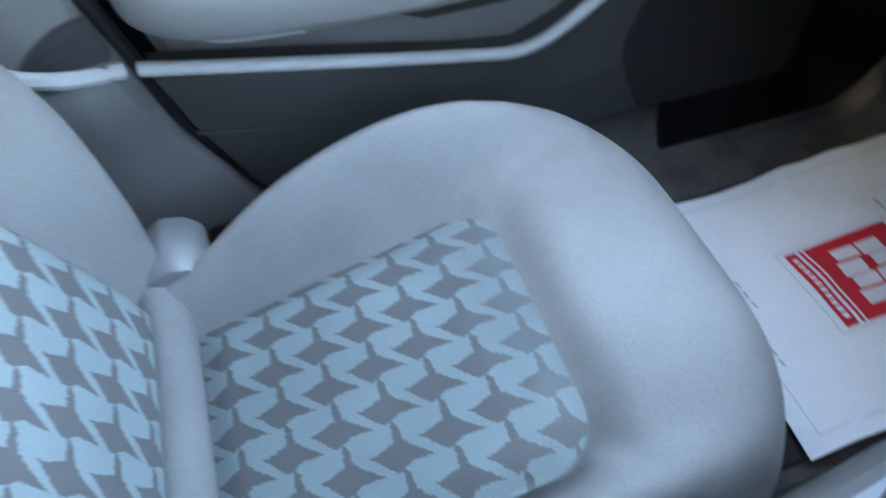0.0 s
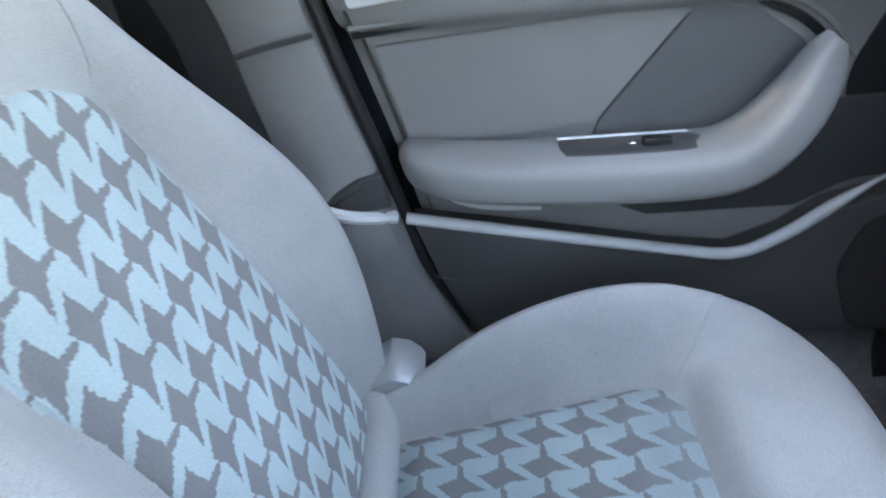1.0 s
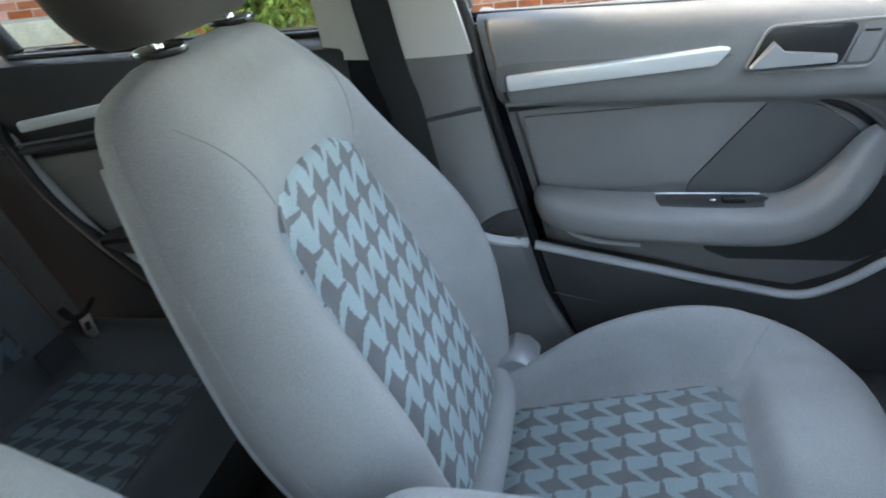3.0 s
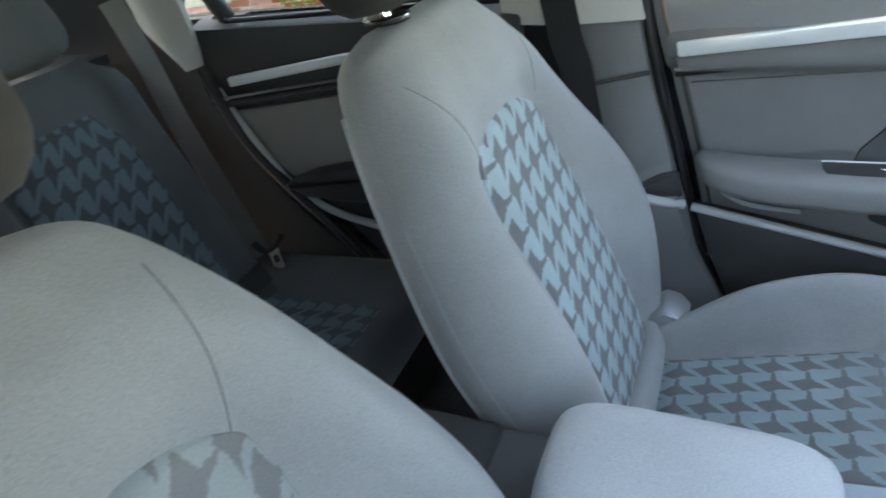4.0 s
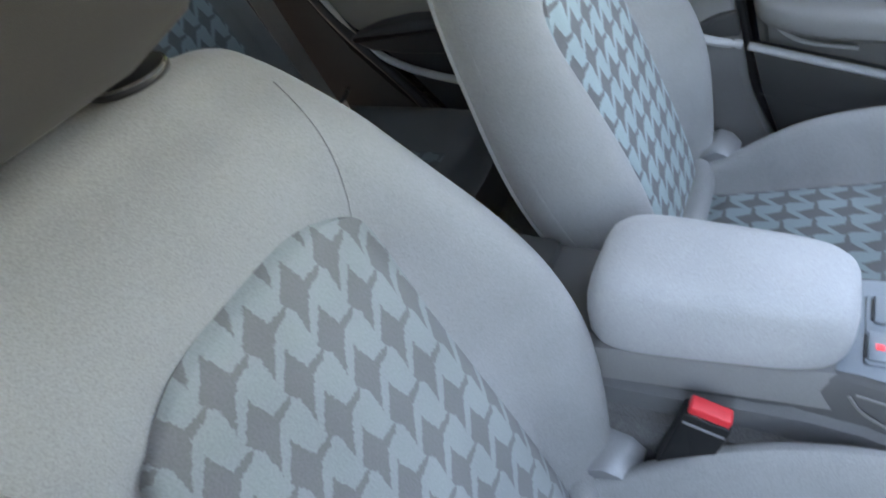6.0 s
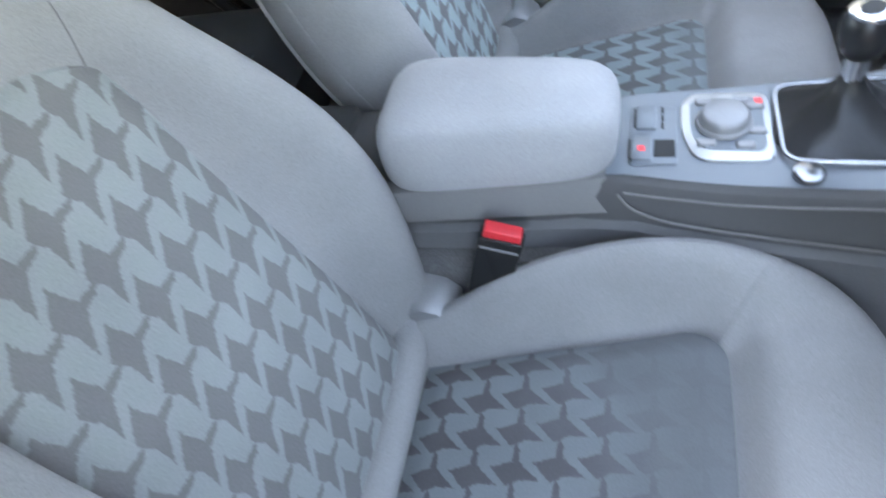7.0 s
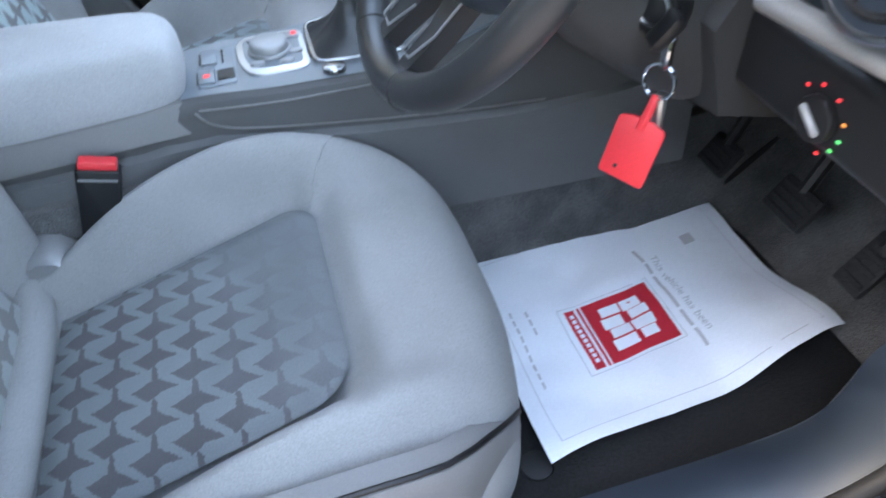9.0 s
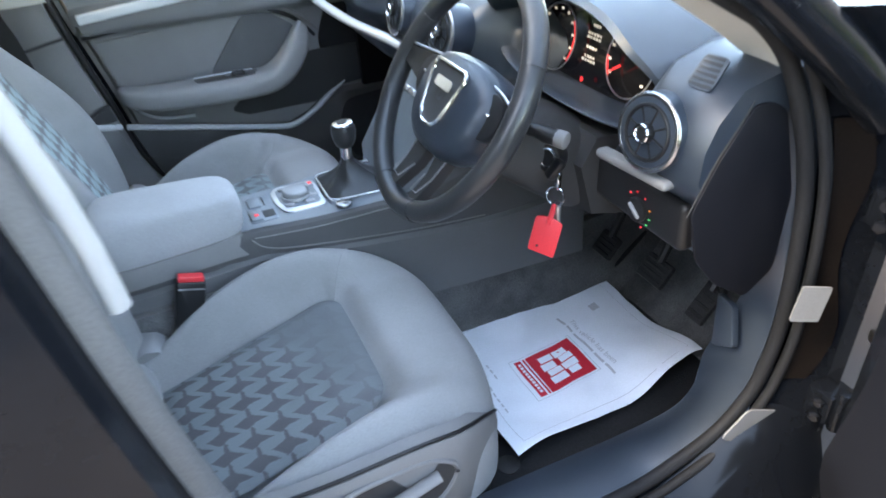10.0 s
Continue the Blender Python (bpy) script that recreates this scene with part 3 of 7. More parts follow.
def cushion_top(x, y, sh=(0.0, 0.0, 0.445)):
    w = lerp_table(CUSH_W, x)
    s = min(abs(y) / w, 1.0)
    inner = 0.14 / 0.25
    if y < 0:
        start = min((0.146 - slide(sh, x)) / w, 0.74)
        rise = 0.62 * ease(start, start + 0.24, s)
    else:
        rise = ease(inner - 0.05, 0.80, s)
    z = lerp_table(CUSH_Z, x) + lerp_table(CUSH_B, x) * rise
    low = 0.35
    z = low + (z - low) * max(1 - s ** 4.5, 0) ** 0.45
    end = sh[2]
    near = abs(y - slide(sh, x)) - insert_half(min(max(x, 0.102), end - 0.005), end)
    if 0.085 < x < end + 0.05:
        near = math.hypot(max(near, 0), x - end) if x > end else max(near, 0)
        z -= (0.021 + 0.013 * ease(0.22, 0.40, x)) * math.exp(-(near / 0.024) ** 2) * ease(0.085, 0.105, x)
    # fold where each side bolster runs out into the front of the cushion
    along = ((x - 0.40) * 0.095 + (abs(y) - 0.125) * 0.12) / 0.02343
    off = ((x - 0.40) * 0.12 - (abs(y) - 0.125) * 0.095) / 0.153
    z -= 0.009 * math.exp(-(off / 0.014) ** 2) * ease(-0.05, 0.2, along) * (1 - ease(0.35, 0.8, along))
    return z


def cushion_loop(x, sh=(0.0, 0.0, 0.445), n=120):
    w = lerp_table(CUSH_W, x)
    out = []
    for k in range(n):
        a = 6.2831853 * k / n
        c, s = math.cos(a), math.sin(a)
        y = w * math.copysign(abs(c) ** 0.7, c)
        z = cushion_top(x, y, sh) if s >= 0 else 0.35 - 0.03 * max(1 - (abs(y) / w) ** 4, 0) ** 0.5
        out.append((x, y, z))
    return out


def seam(points, r=0.0022):
    return tube(points, r, 6)


def front_seat(label, y0, outer, at_x, at_z, panel, back_panel, sh, weave, reach=1.0, drop=0.0, wide=1.0, grow=0.0, square=2.2, half=BACK_I, aside=0.0, swell=0.0):
    """A front seat; outer is the side (+1 or -1) that faces its door."""
    seat = thing("front_seat", label, "car seat", (at_x, y0, at_z), "front seats")
    part("cushion", loft([cushion_loop(x, sh) for x in spread(0.0, 0.56, 72) + [0.572, 0.584, 0.594, 0.603, 0.612, 0.620, 0.627, 0.632]]), COVER, seat, "plain grey fabric cushion with raised side bolsters")

    deep = sh[2] - 0.1025
    px, py, shear, ph, pw = weave

    def ins(u, v):
        x = 0.102 + deep * u
        hw = max(insert_half(x, sh[2]), 0.02)
        y = hw * v
        lip = ease(0.0, 0.08, u) * ease(0.0, 0.11, 1 - u) * ease(0.0, 0.16, 1 - abs(v))
        return (x, y + slide(sh, x), lerp_table(CUSH_Z, x) + 0.010 * lip - 0.012 - 0.010 * ease(0.4, 0.95, u) + 0.004 * (1 - (v * v)))

    us = [0, 0.01, 0.025, 0.05] + [0.075] + spread(0.1, 0.8, 15) + [0.84, 0.87, 0.89, 0.91, 0.93, 0.95, 0.965, 0.98, 0.99, 1.0]
    vs = [-1, -0.985, -0.96, -0.93] + spread(-0.87, 0.87, 21) + [0.93, 0.96, 0.985, 1]
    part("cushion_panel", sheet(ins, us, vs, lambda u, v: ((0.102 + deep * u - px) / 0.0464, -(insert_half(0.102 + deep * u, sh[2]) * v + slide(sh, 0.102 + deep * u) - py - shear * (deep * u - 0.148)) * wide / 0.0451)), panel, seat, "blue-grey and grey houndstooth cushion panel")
    # roll between the cushion and the backrest
    part("rear_roll", tube(curve_points([(0.062, -0.175, 0.452), (0.076, -0.13, 0.447), (0.080, -0.07, 0.444), (0.080, 0.07, 0.444), (0.076, 0.13, 0.447), (0.062, 0.175, 0.452)], 6), 0.025, 14), COVER, seat)
    hs = spread(0.0, 0.665, 52) + [0.671, 0.677, 0.683, 0.689, 0.694, 0.699, 0.703, 0.706]
    back_loops = []
    for h in hs:
        fat = swell * ease(0.02, 0.14, h) * (1 - ease(0.26, 0.48, h))
        back_loops.append([Vector((p[0], p[1] * (1 + fat * ease(0.16, 0.27, p[1] * outer)), p[2])) for p in back_loop(h, half)])
    back = part("backrest", loft(back_loops), COVER, seat, "plain grey fabric backrest with deep side bolsters")

    def bins(u, v):
        h = 0.03 + 0.487 * u
        y = (lerp_table(half, h) + 0.003) * v + aside * ease(0.5, 1.0, u)
        h += (0.024 + grow) * (1 - abs(v) ** square) * ease(0.6, 1.0, u)
        lip = ease(0.0, 0.03, u) * ease(0.0, 0.025, 1 - u) * ease(0.0, 0.05, 1 - abs(v))
        return back_point(h, y, back_front(h, y, half) + 0.007 * lip - 0.0004 + 0.25 * grow * ease(0.0, 0.02, 1 - abs(v)))

    us2 = [0, 0.01, 0.03] + spread(0.06, 0.94, 40) + [0.97, 0.985, 1.0]
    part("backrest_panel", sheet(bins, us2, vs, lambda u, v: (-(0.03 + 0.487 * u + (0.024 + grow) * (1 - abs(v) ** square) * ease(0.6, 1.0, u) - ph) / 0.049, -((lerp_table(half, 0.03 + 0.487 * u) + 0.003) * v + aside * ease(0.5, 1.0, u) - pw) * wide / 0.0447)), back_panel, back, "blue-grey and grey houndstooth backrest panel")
    # stitched seams
    for s in (-1, 1):
        pts = [back_point(h, s * lerp_table(BACK_W, h) * 0.995, 0.004) for h in spread(0.05, 0.655, 24)]
        part("seam", seam(pts, 0.0022), COVER, back)
        top = [back_point(h, s * y, back_front(h, y, half) + 0.0002) for h, y in zip(spread(0.508, 0.64, 11), spread(0.124, 0.166, 11))]
        part("seam", seam(top, 0.0009), COVER, back)
        edge = [back_point(h, s * lerp_table(BACK_W, h) * 0.93, -lerp_table(BACK_R, h) * 0.48 - 0.001) for h in spread(0.03, 0.64, 24)]
        part("piping", seam(edge, 0.0042), LINE_GREY, back, "pale grey piping along the rear edge")
    bolster_seam = [(lerp_table([(0, 0.425), (1, 0.52)], t), outer * lerp_table([(0, 0.118), (1, 0.232)], t)) for t in spread(0, 1, 8)]
    for s in (1,):
        part("seam", seam([(x, s * abs(y), cushion_top(x, s * abs(y), sh) + 0.0003) for x, y in bolster_seam], 0.0018), COVER, seat)
    # headrest on two posts
    for s in (-1, 1):
        base = back_point(0.702, s * 0.073 + 0.005, 0.042) if outer < 0 else back_point(0.706, s * 0.08 + 0.012, 0.019)
        up = (D0 * 0.93 + N0 * 0.37).normalized()
        part("bezel", disc(0.029, 0.007, 28, 0.003, up, base + up * 0.003), BLACK, back, "round black post guide")
        part("bezel_ring", ring(0.0270, 0.0014, up, base + up * 0.0058, 28, 6), CHROME, back)
        part("post", tube([base, base + D0 * 0.09 + N0 * 0.006], 0.0068, 12), CHROME, back, "chrome headrest post")
    head = []
    for k, t in enumerate(spread(-1, 1, 17)):
        q = max(1 - abs(t) ** 3.0, 0.0) ** 0.42
        hh = 0.812 + 0.098 * t
        w, d = 0.168 * (0.45 + 0.55 * q) * (1 - 0.08 * t), 0.062 * (0.25 + 0.75 * q)
        loop = []
        for j in range(40):
            a = 6.2831853 * j / 40
            c, s = math.cos(a), math.sin(a)
            loop.append(back_point(hh, w * math.copysign(abs(c) ** 0.55, c), 0.045 + d * math.copysign(abs(s) ** 0.7, s)))
        head.append(loop)
    part("headrest", loft(head), DARKENED_COVER, seat, "rounded headrest in grey fabric darkened for shade")
    # silver hinge cover beside the crease, and the plastic base
    for s in (1,):
        part("hinge_cover", loft([[(0.100 + 0.85 * k * dx, s * yy, 0.468 + 0.8 * k * dz) for dx, dz in ((-0.06, -0.045), (-0.045, 0.015), (-0.01, 0.036), (0.02, 0.028), (0.040, 0.006), (0.036, -0.03))] for yy, k in ((0.16, 0.8), (0.168, 1.0), (0.228, 1.0), (0.240, 0.85))]), SILVER_PAINT, seat, "pale silver recliner hinge cover")
    trim_top = [(-0.06, 0.46), (0.06, 0.47), (0.2, 0.490), (0.3, 0.507), (0.41, 0.524), (0.47, 0.525), (0.51, 0.516), (0.55, 0.495), (0.58, 0.470), (0.605, 0.44)]
    trim_loops = []
    for x in spread(-0.05, 0.56, 22) + [0.572, 0.584, 0.594, 0.602]:
        yo, zt = outer * lerp_table(CUSH_W, max(x, 0.12)) * (0.945 - 0.12 * ease(0.48, 0.60, x)), lerp_table(trim_top, x) - (0.03 * (1 - ease(0.2, 0.4, x)) if outer > 0 else 0)
        trim_loops.append([(x, yo + outer * e, z) for e, z in ((0.0, 0.345), (0.010, 0.36), (0.013, zt - 0.012), (0.008, zt), (-0.02, zt), (-0.02, 0.345))])
    trim = part("side_trim", loft(trim_loops), DOOR_GREY, seat, "grey plastic seat side valance")
    part("trim_gap", tube([Vector(loop[3]) + Vector((0, -outer * 0.003, 0.0035)) for loop in trim_loops], 0.003, 8), BLACK, trim, "dark gap below the cushion")
    face = outer * 0.263
    part("recess", slab(round_outline([(0.29, 0.40), (0.26, 0.45), (0.33, 0.495), (0.45, 0.505), (0.50, 0.47), (0.47, 0.41), (0.38, 0.385)], 0.03), 0.004, frame_of((0, face, 0), (1, 0, 0), (0, 0, 1)) @ pose(0, 0, -0.002)), SOFT_DARK, trim, "dark oval grip recess")
    rim = round_outline([(0.29, 0.40), (0.26, 0.45), (0.33, 0.495), (0.45, 0.505), (0.50, 0.47), (0.47, 0.41), (0.38, 0.385)], 0.03)
    part("recess_rim", tube([(a, face + outer * 0.002, b) for a, b in rim], 0.004, 8, True), DOOR_GREY, trim)
    for k in range(5):
        part("rib", rbox((0.10, 0.006, 0.006), 0.002, 1, (0.19 + 0.012 * k, face + outer * 0.003, 0.39 + 0.014 * k), Euler((0, radians(-8), 0)).to_matrix()), SOFT_DARK, trim)
    part("lever", tube(curve_points([(0.30, face + outer * 0.012, 0.43), (0.38, face + outer * 0.016, 0.455), (0.46, face + outer * 0.012, 0.475)], 5), 0.010, 10, False, 0.7), DOOR_GREY, trim, "grey height lever")
    part("base", rbox((0.52, 0.40, 0.06), 0.015, 2, (0.27, 0, 0.33)), BLACK, seat)
    for s in (-1, 1):
        part("rail", rbox((0.62, 0.045, 0.05), 0.008, 2, (0.28, s * 0.17, 0.285)), BLACK, seat, "black steel seat rail")
    part("slide_bar", tube([(0.60, -0.09, 0.325), (0.625, -0.085, 0.33), (0.63, 0, 0.33), (0.625, 0.085, 0.33), (0.60, 0.09, 0.325)], 0.008, 8), BLACK, seat)
    for ob in seat.children:
        if ob.name.startswith(("cushion", "seam", "base")):
            ob.scale.x = reach
        if wide > 1 and ob.name.startswith(("cushion", "seam")):
            ob.location.y = 0.007
        ob.scale.y = wide * (0.976 if wide > 1 and ob.name.startswith(("cushion", "seam")) else 1.03 if wide > 1 and ob.name.startswith("backrest") else 1.0)
        if ob.name.startswith(("backrest", "headrest")):
            ob.location = -D0 * drop * (1.4 if ob.name.startswith("headrest") else 1)
            for piece in ob.children:
                if piece.name.startswith("backrest_panel"):
                    piece.location = D0 * drop * 0.25
    return seat


front_seat("grey driver's seat with houndstooth panels beside the open door", -0.365, -1, -0.018, 0.033, WORN_PATTERN, LOW_CONTRAST_PATTERN, (-0.030, 0.000, 0.448), (0.140, 0.028, 0.10, 0.4645, -0.001), 0.99, 0.022, 1.06, 0.008, 3.2, BROAD_I, 0.012)
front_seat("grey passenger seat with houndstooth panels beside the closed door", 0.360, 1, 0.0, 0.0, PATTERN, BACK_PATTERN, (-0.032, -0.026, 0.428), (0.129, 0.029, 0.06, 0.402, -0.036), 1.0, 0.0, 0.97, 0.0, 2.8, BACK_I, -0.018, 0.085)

# ---- rear bench ----
bench = thing("rear_seat", "rear bench in grey and houndstooth fabric darkened for shade", "car seat")


def rear_top(x, y):
    z = 0.485 + 0.012 * ease(-0.75, -0.45, x) - 0.06 * ease(-0.43, -0.35, x) ** 2
    a = abs(abs(y) - 0.30)
    return z - 0.012 * (1 - ease(0.13, 0.2, a)) + 0.01 * ease(0.2, 0.27, a)


def rear_loop(x):
    top = [(x, y, rear_top(x, y) - 0.03 * ease(0.57, 0.61, abs(y))) for y in spread(-0.60, 0.60, 61)]
    return top + [(x, 0.60, 0.30), (x, -0.60, 0.30)]


part("bench_cushion", loft([rear_loop(x) for x in [-0.80] + spread(-0.76, -0.42, 14) + [-0.40, -0.385, -0.37, -0.355, -0.345]]), SHADED_REAR_COVER, bench)
RB = Vector((-0.42, 0, 0.907)).normalized()
RN = Vector((0.907, 0, 0.42)).normalized()


def rear_back(h, y, d=0.0):
    a = abs(abs(y) - 0.27)
    bulge = 0.03 * ease(0.13, 0.18, a) * (1 - ease(0.20, 0.23, a)) + 0.03 * (1 - ease(0.06, 0.14, abs(y)))
    edge = 0.03 * ease(0.50, 0.56, h) + 0.05 * ease(0.455, 0.490, abs(y)) ** 2
    return Vector((-0.745, y, 0.47)) + RB * h + RN * (0.03 + bulge - edge + d)


def rear_back_loop(h):
    w = 0.490 - 0.06 * ease(0.40, 0.56, h) ** 2
    front = [rear_back(h, y) for y in spread(-w, w, 61)]
    return front + [rear_back(h, w) - RN * 0.12, rear_back(h, -w) - RN * 0.12]


part("bench_backrest", loft([rear_back_loop(h) for h in spread(-0.05, 0.56, 26)]), SHADED_REAR_COVER, bench)
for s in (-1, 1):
    part("bench_panel", sheet(lambda u, v: (-0.69 + 0.27 * u, s * 0.30 + 0.13 * v, rear_top(-0.69 + 0.27 * u, s * 0.30 + 0.13 * v) + 0.004), spread(0, 1, 12), spread(-1, 1, 12), lambda u, v: (6.2 * u, 2.9 * v)), SHADED_REAR_PATTERN, bench, "houndstooth seat panel darkened for shade")
    part("bench_back_panel", sheet(lambda u, v: rear_back(0.06 + 0.40 * u, s * 0.27 + 0.130 * v * (1 - 0.3 * ease(0.8, 1, u)), 0.004), spread(0, 1, 14), spread(-1, 1, 12), lambda u, v: (-8.2 * u, -2.9 * v)), SHADED_REAR_PATTERN, bench, "houndstooth back panel darkened for shade")
for y in (0.30, -0.30):
    lid = part("anchor_cover", rbox((0.012, 0.075, 0.05), 0.005, 2, tuple(rear_back(0.03, y + 0.12, 0.022)), Euler((0, radians(-24), 0)).to_matrix()), SOFT_DARK, bench, "dark plastic child-seat anchor cover")
for y in (-0.34, 0.34):
    blk = []
    for t in spread(-1, 1, 11):
        q = max(1 - abs(t) ** 3.0, 0.0) ** 0.42
        w, d = 0.125 * (0.5 + 0.5 * q), 0.045 * (0.25 + 0.75 * q)
        loop = []
        for j in range(28):
            a = 6.2831853 * j / 28
            c, s = math.cos(a), math.sin(a)
            loop.append(Vector((-0.745, y + w * math.copysign(abs(c) ** 0.55, c), 0.47)) + RB * (0.645 + 0.07 * t) + RN * (-0.02 + d * math.copysign(abs(s) ** 0.7, s)))
        blk.append(loop)
    part("headrest", loft(blk), SHADED_REAR_COVER, bench, "rear headrest in fabric darkened for shade")

# rear belt with its tongue
belt = thing("seat_belt", "dark webbing rear seat belt with a silver tongue", "seat belt", group="seat belts")


def strap(points, width, across, name, parent, material=None):
    bm = bmesh.new()
    rows = [(bm.verts.new(p - across * width / 2), bm.verts.new(p + across * width / 2)) for p in points]
    for a, b in zip(rows, rows[1:]):
        bm.faces.new((a[0], a[1], b[1], b[0]))
    bmesh.ops.recalc_face_normals(bm, faces=bm.faces)
    bmesh.ops.solidify(bm, geom=bm.faces[:], thickness=0.0016)
    return part(name, bm, material or WEBBING, parent)


strap(curve_points([(-0.978, 0.56, 1.06), (-0.934, 0.56, 0.93), (-0.903, 0.56, 0.804), (-0.856, 0.56, 0.668), (-0.813, 0.56, 0.55), (-0.785, 0.557, 0.490)], 6), 0.046, Vector((0.5, 0.83, 0.2)).normalized(), "webbing", belt, LIT_REAR_WEBBING)
part("tongue_grip", tube(curve_points([(-0.790, 0.545, 0.530), (-0.762, 0.538, 0.517), (-0.732, 0.540, 0.530), (-0.712, 0.548, 0.556)], 5), 0.009, 8, False, 0.6), SOFT_DARK, belt, "black plastic tongue grip")
part("tongue", slab([(-0.016, -0.026), (0.016, -0.026), (0.016, 0.018), (-0.016, 0.018)], 0.003, frame_of((-0.728, 0.534, 0.506), (0.75, 0.0, 0.45), (-0.45, 0.35, 0.70))), BELT_METAL, belt, "silver metal tongue")
part("tongue_slot", slab([(-0.007, -0.009), (0.007, -0.009), (0.007, 0.007), (-0.007, 0.007)], 0.003, frame_of((-0.7258, 0.5315, 0.507), (0.75, 0.0, 0.45), (-0.45, 0.35, 0.70))), BLACK, belt)


# ---- passenger-side doors ----
REAR_EDGE = [(0.35, 0.235), (0.42, 0.192), (0.52, 0.140), (0.68, 0.098), (0.86, 0.050), (0.99, 0.022), (1.03, 0.015)]
DOOR_Y = [(0.36, 0.735), (0.45, 0.735), (0.60, 0.748), (0.70, 0.752), (0.835, 0.752), (0.850, 0.742), (0.862, 0.720), (0.88, 0.710), (0.95, 0.700), (0.98, 0.702), (0.995, 0.710), (1.002, 0.728), (1.004, 0.765)]
door = thing("door_1", "closed front passenger door with a grey trim panel", "car door", kind="structure")


def door_skin(u, v):
    z = 0.36 + 0.644 * v
    x0 = lerp_table(REAR_EDGE, z) + 0.012
    x = x0 + (1.06 - x0) * u
    y = lerp_table(DOOR_Y, z) + 0.02 * ease(0.75, 1.0, u)
    if u < 0.02:
        y += 0.02
    return (x, y, z)


vz = spread(0, 0.70, 12) + [0.73, 0.745, 0.755, 0.765, 0.775, 0.79, 0.82, 0.86, 0.9, 0.94, 0.96, 0.975, 0.985, 0.992, 0.997, 1.0]
part("door_panel", sheet(door_skin, [0, 0.012, 0.022] + spread(0.04, 1, 20), vz, None, (0, 0.015, 0)), DOOR_GREY, door)


def door_plate(name, pts, y, depth, material, parent, bevel=0.003, label="", r=0.008):
    return part(name, slab(round_outline(pts, r), depth, frame_of((0, y, 0), (1, 0, 0), (0, 0, 1)), bevel), material, parent, label, 0.3)


door_plate("fabric_panel", [(0.098, 0.830), (0.30, 0.843), (0.485, 0.853), (0.372, 0.712), (0.135, 0.690)], 0.752, 0.008, DOOR_FABRIC, door, 0.0, "warm grey cloth door insert")
door_plate("lower_fabric", [(0.490, 0.853), (0.565, 0.838), (0.62, 0.80), (0.655, 0.75), (0.66, 0.66), (0.36, 0.64), (0.377, 0.710)], 0.754, 0.008, DOOR_DARK, door, 0.0, "darker grey door insert")
# black tube draws the shade below the overhanging top roll
part("groove", tube(curve_points([(0.075, 0.745, 0.846), (0.29, 0.743, 0.866), (0.48, 0.742, 0.876), (0.58, 0.748, 0.842), (0.635, 0.752, 0.810), (0.68, 0.756, 0.76)], 6), 0.006, 8), BLACK, door)
part("groove_lip", tube(curve_points([(0.075, 0.722, 0.860), (0.29, 0.720, 0.880), (0.48, 0.720, 0.893), (0.585, 0.740, 0.858), (0.65, 0.750, 0.818), (0.70, 0.756, 0.76)], 6), 0.004, 8), DOOR_GREY, door)
strip_bm = slab(round_outline([(0.082, 0.889), (0.078, 0.914), (0.25, 0.932), (0.40, 0.948), (0.414, 0.944), (0.394, 0.919), (0.25, 0.905)], 0.006), 0.010, frame_of((0, 0.704, 0), (1, 0, 0), (0, 0, 1)), 0.004)
part("trim_strip", strip_bm, STRIP, door, "satin silver trim strip")
# the scoop's shade is put into this flat plate's dark colour
part("strip_bed", slab(round_outline([(0.064, 0.886), (0.064, 0.930), (0.25, 0.948), (0.428, 0.964), (0.418, 0.930), (0.25, 0.902)], 0.012), 0.004, frame_of((0, 0.7055, 0), (1, 0, 0), (0, 0, 1)), 0.001), CONSOLE_SIDE, door, "flat strip bed darkened for its scoop's shade")
# inside handle in its dark recess
part("handle_recess", slab(round_outline([(0.436, 0.911), (0.463, 0.969), (0.580, 0.973), (0.562, 0.913)], 0.012), 0.006, frame_of((0, 0.7045, 0), (1, 0, 0), (0, 0, 1)), 0.002), BLACK, door, "dark handle recess")
part("recess_rim", tube([(a, 0.697, b) for a, b in round_outline([(0.432, 0.908), (0.461, 0.973), (0.622, 0.979), (0.602, 0.911)], 0.012)], 0.0025, 8, True), DOOR_GREY, door)
part("door_handle", loft([[(x, 0.694 - 0.012 * b, z) for x, z in ((0.439 + 0.001 * b, 0.916), (0.468, 0.953 - 0.004 * b), (0.484, 0.938), (0.552, 0.932), (0.552, 0.920 + 0.002 * b))] for b in (0, 0.6, 1)]), SILVER_PAINT, door, "bright silver inside door handle")
lock = door_plate("lock_plate", [(0.566, 0.915), (0.584, 0.972), (0.617, 0.975), (0.599, 0.916)], 0.704, 0.007, PILLAR_GREY, door, 0.003, "dark lock button plate")
part("button_line", rbox((0.020, 0.002, 0.003), 0.0008, 1, (0.596, 0.6965, 0.962)), BLACK, lock)
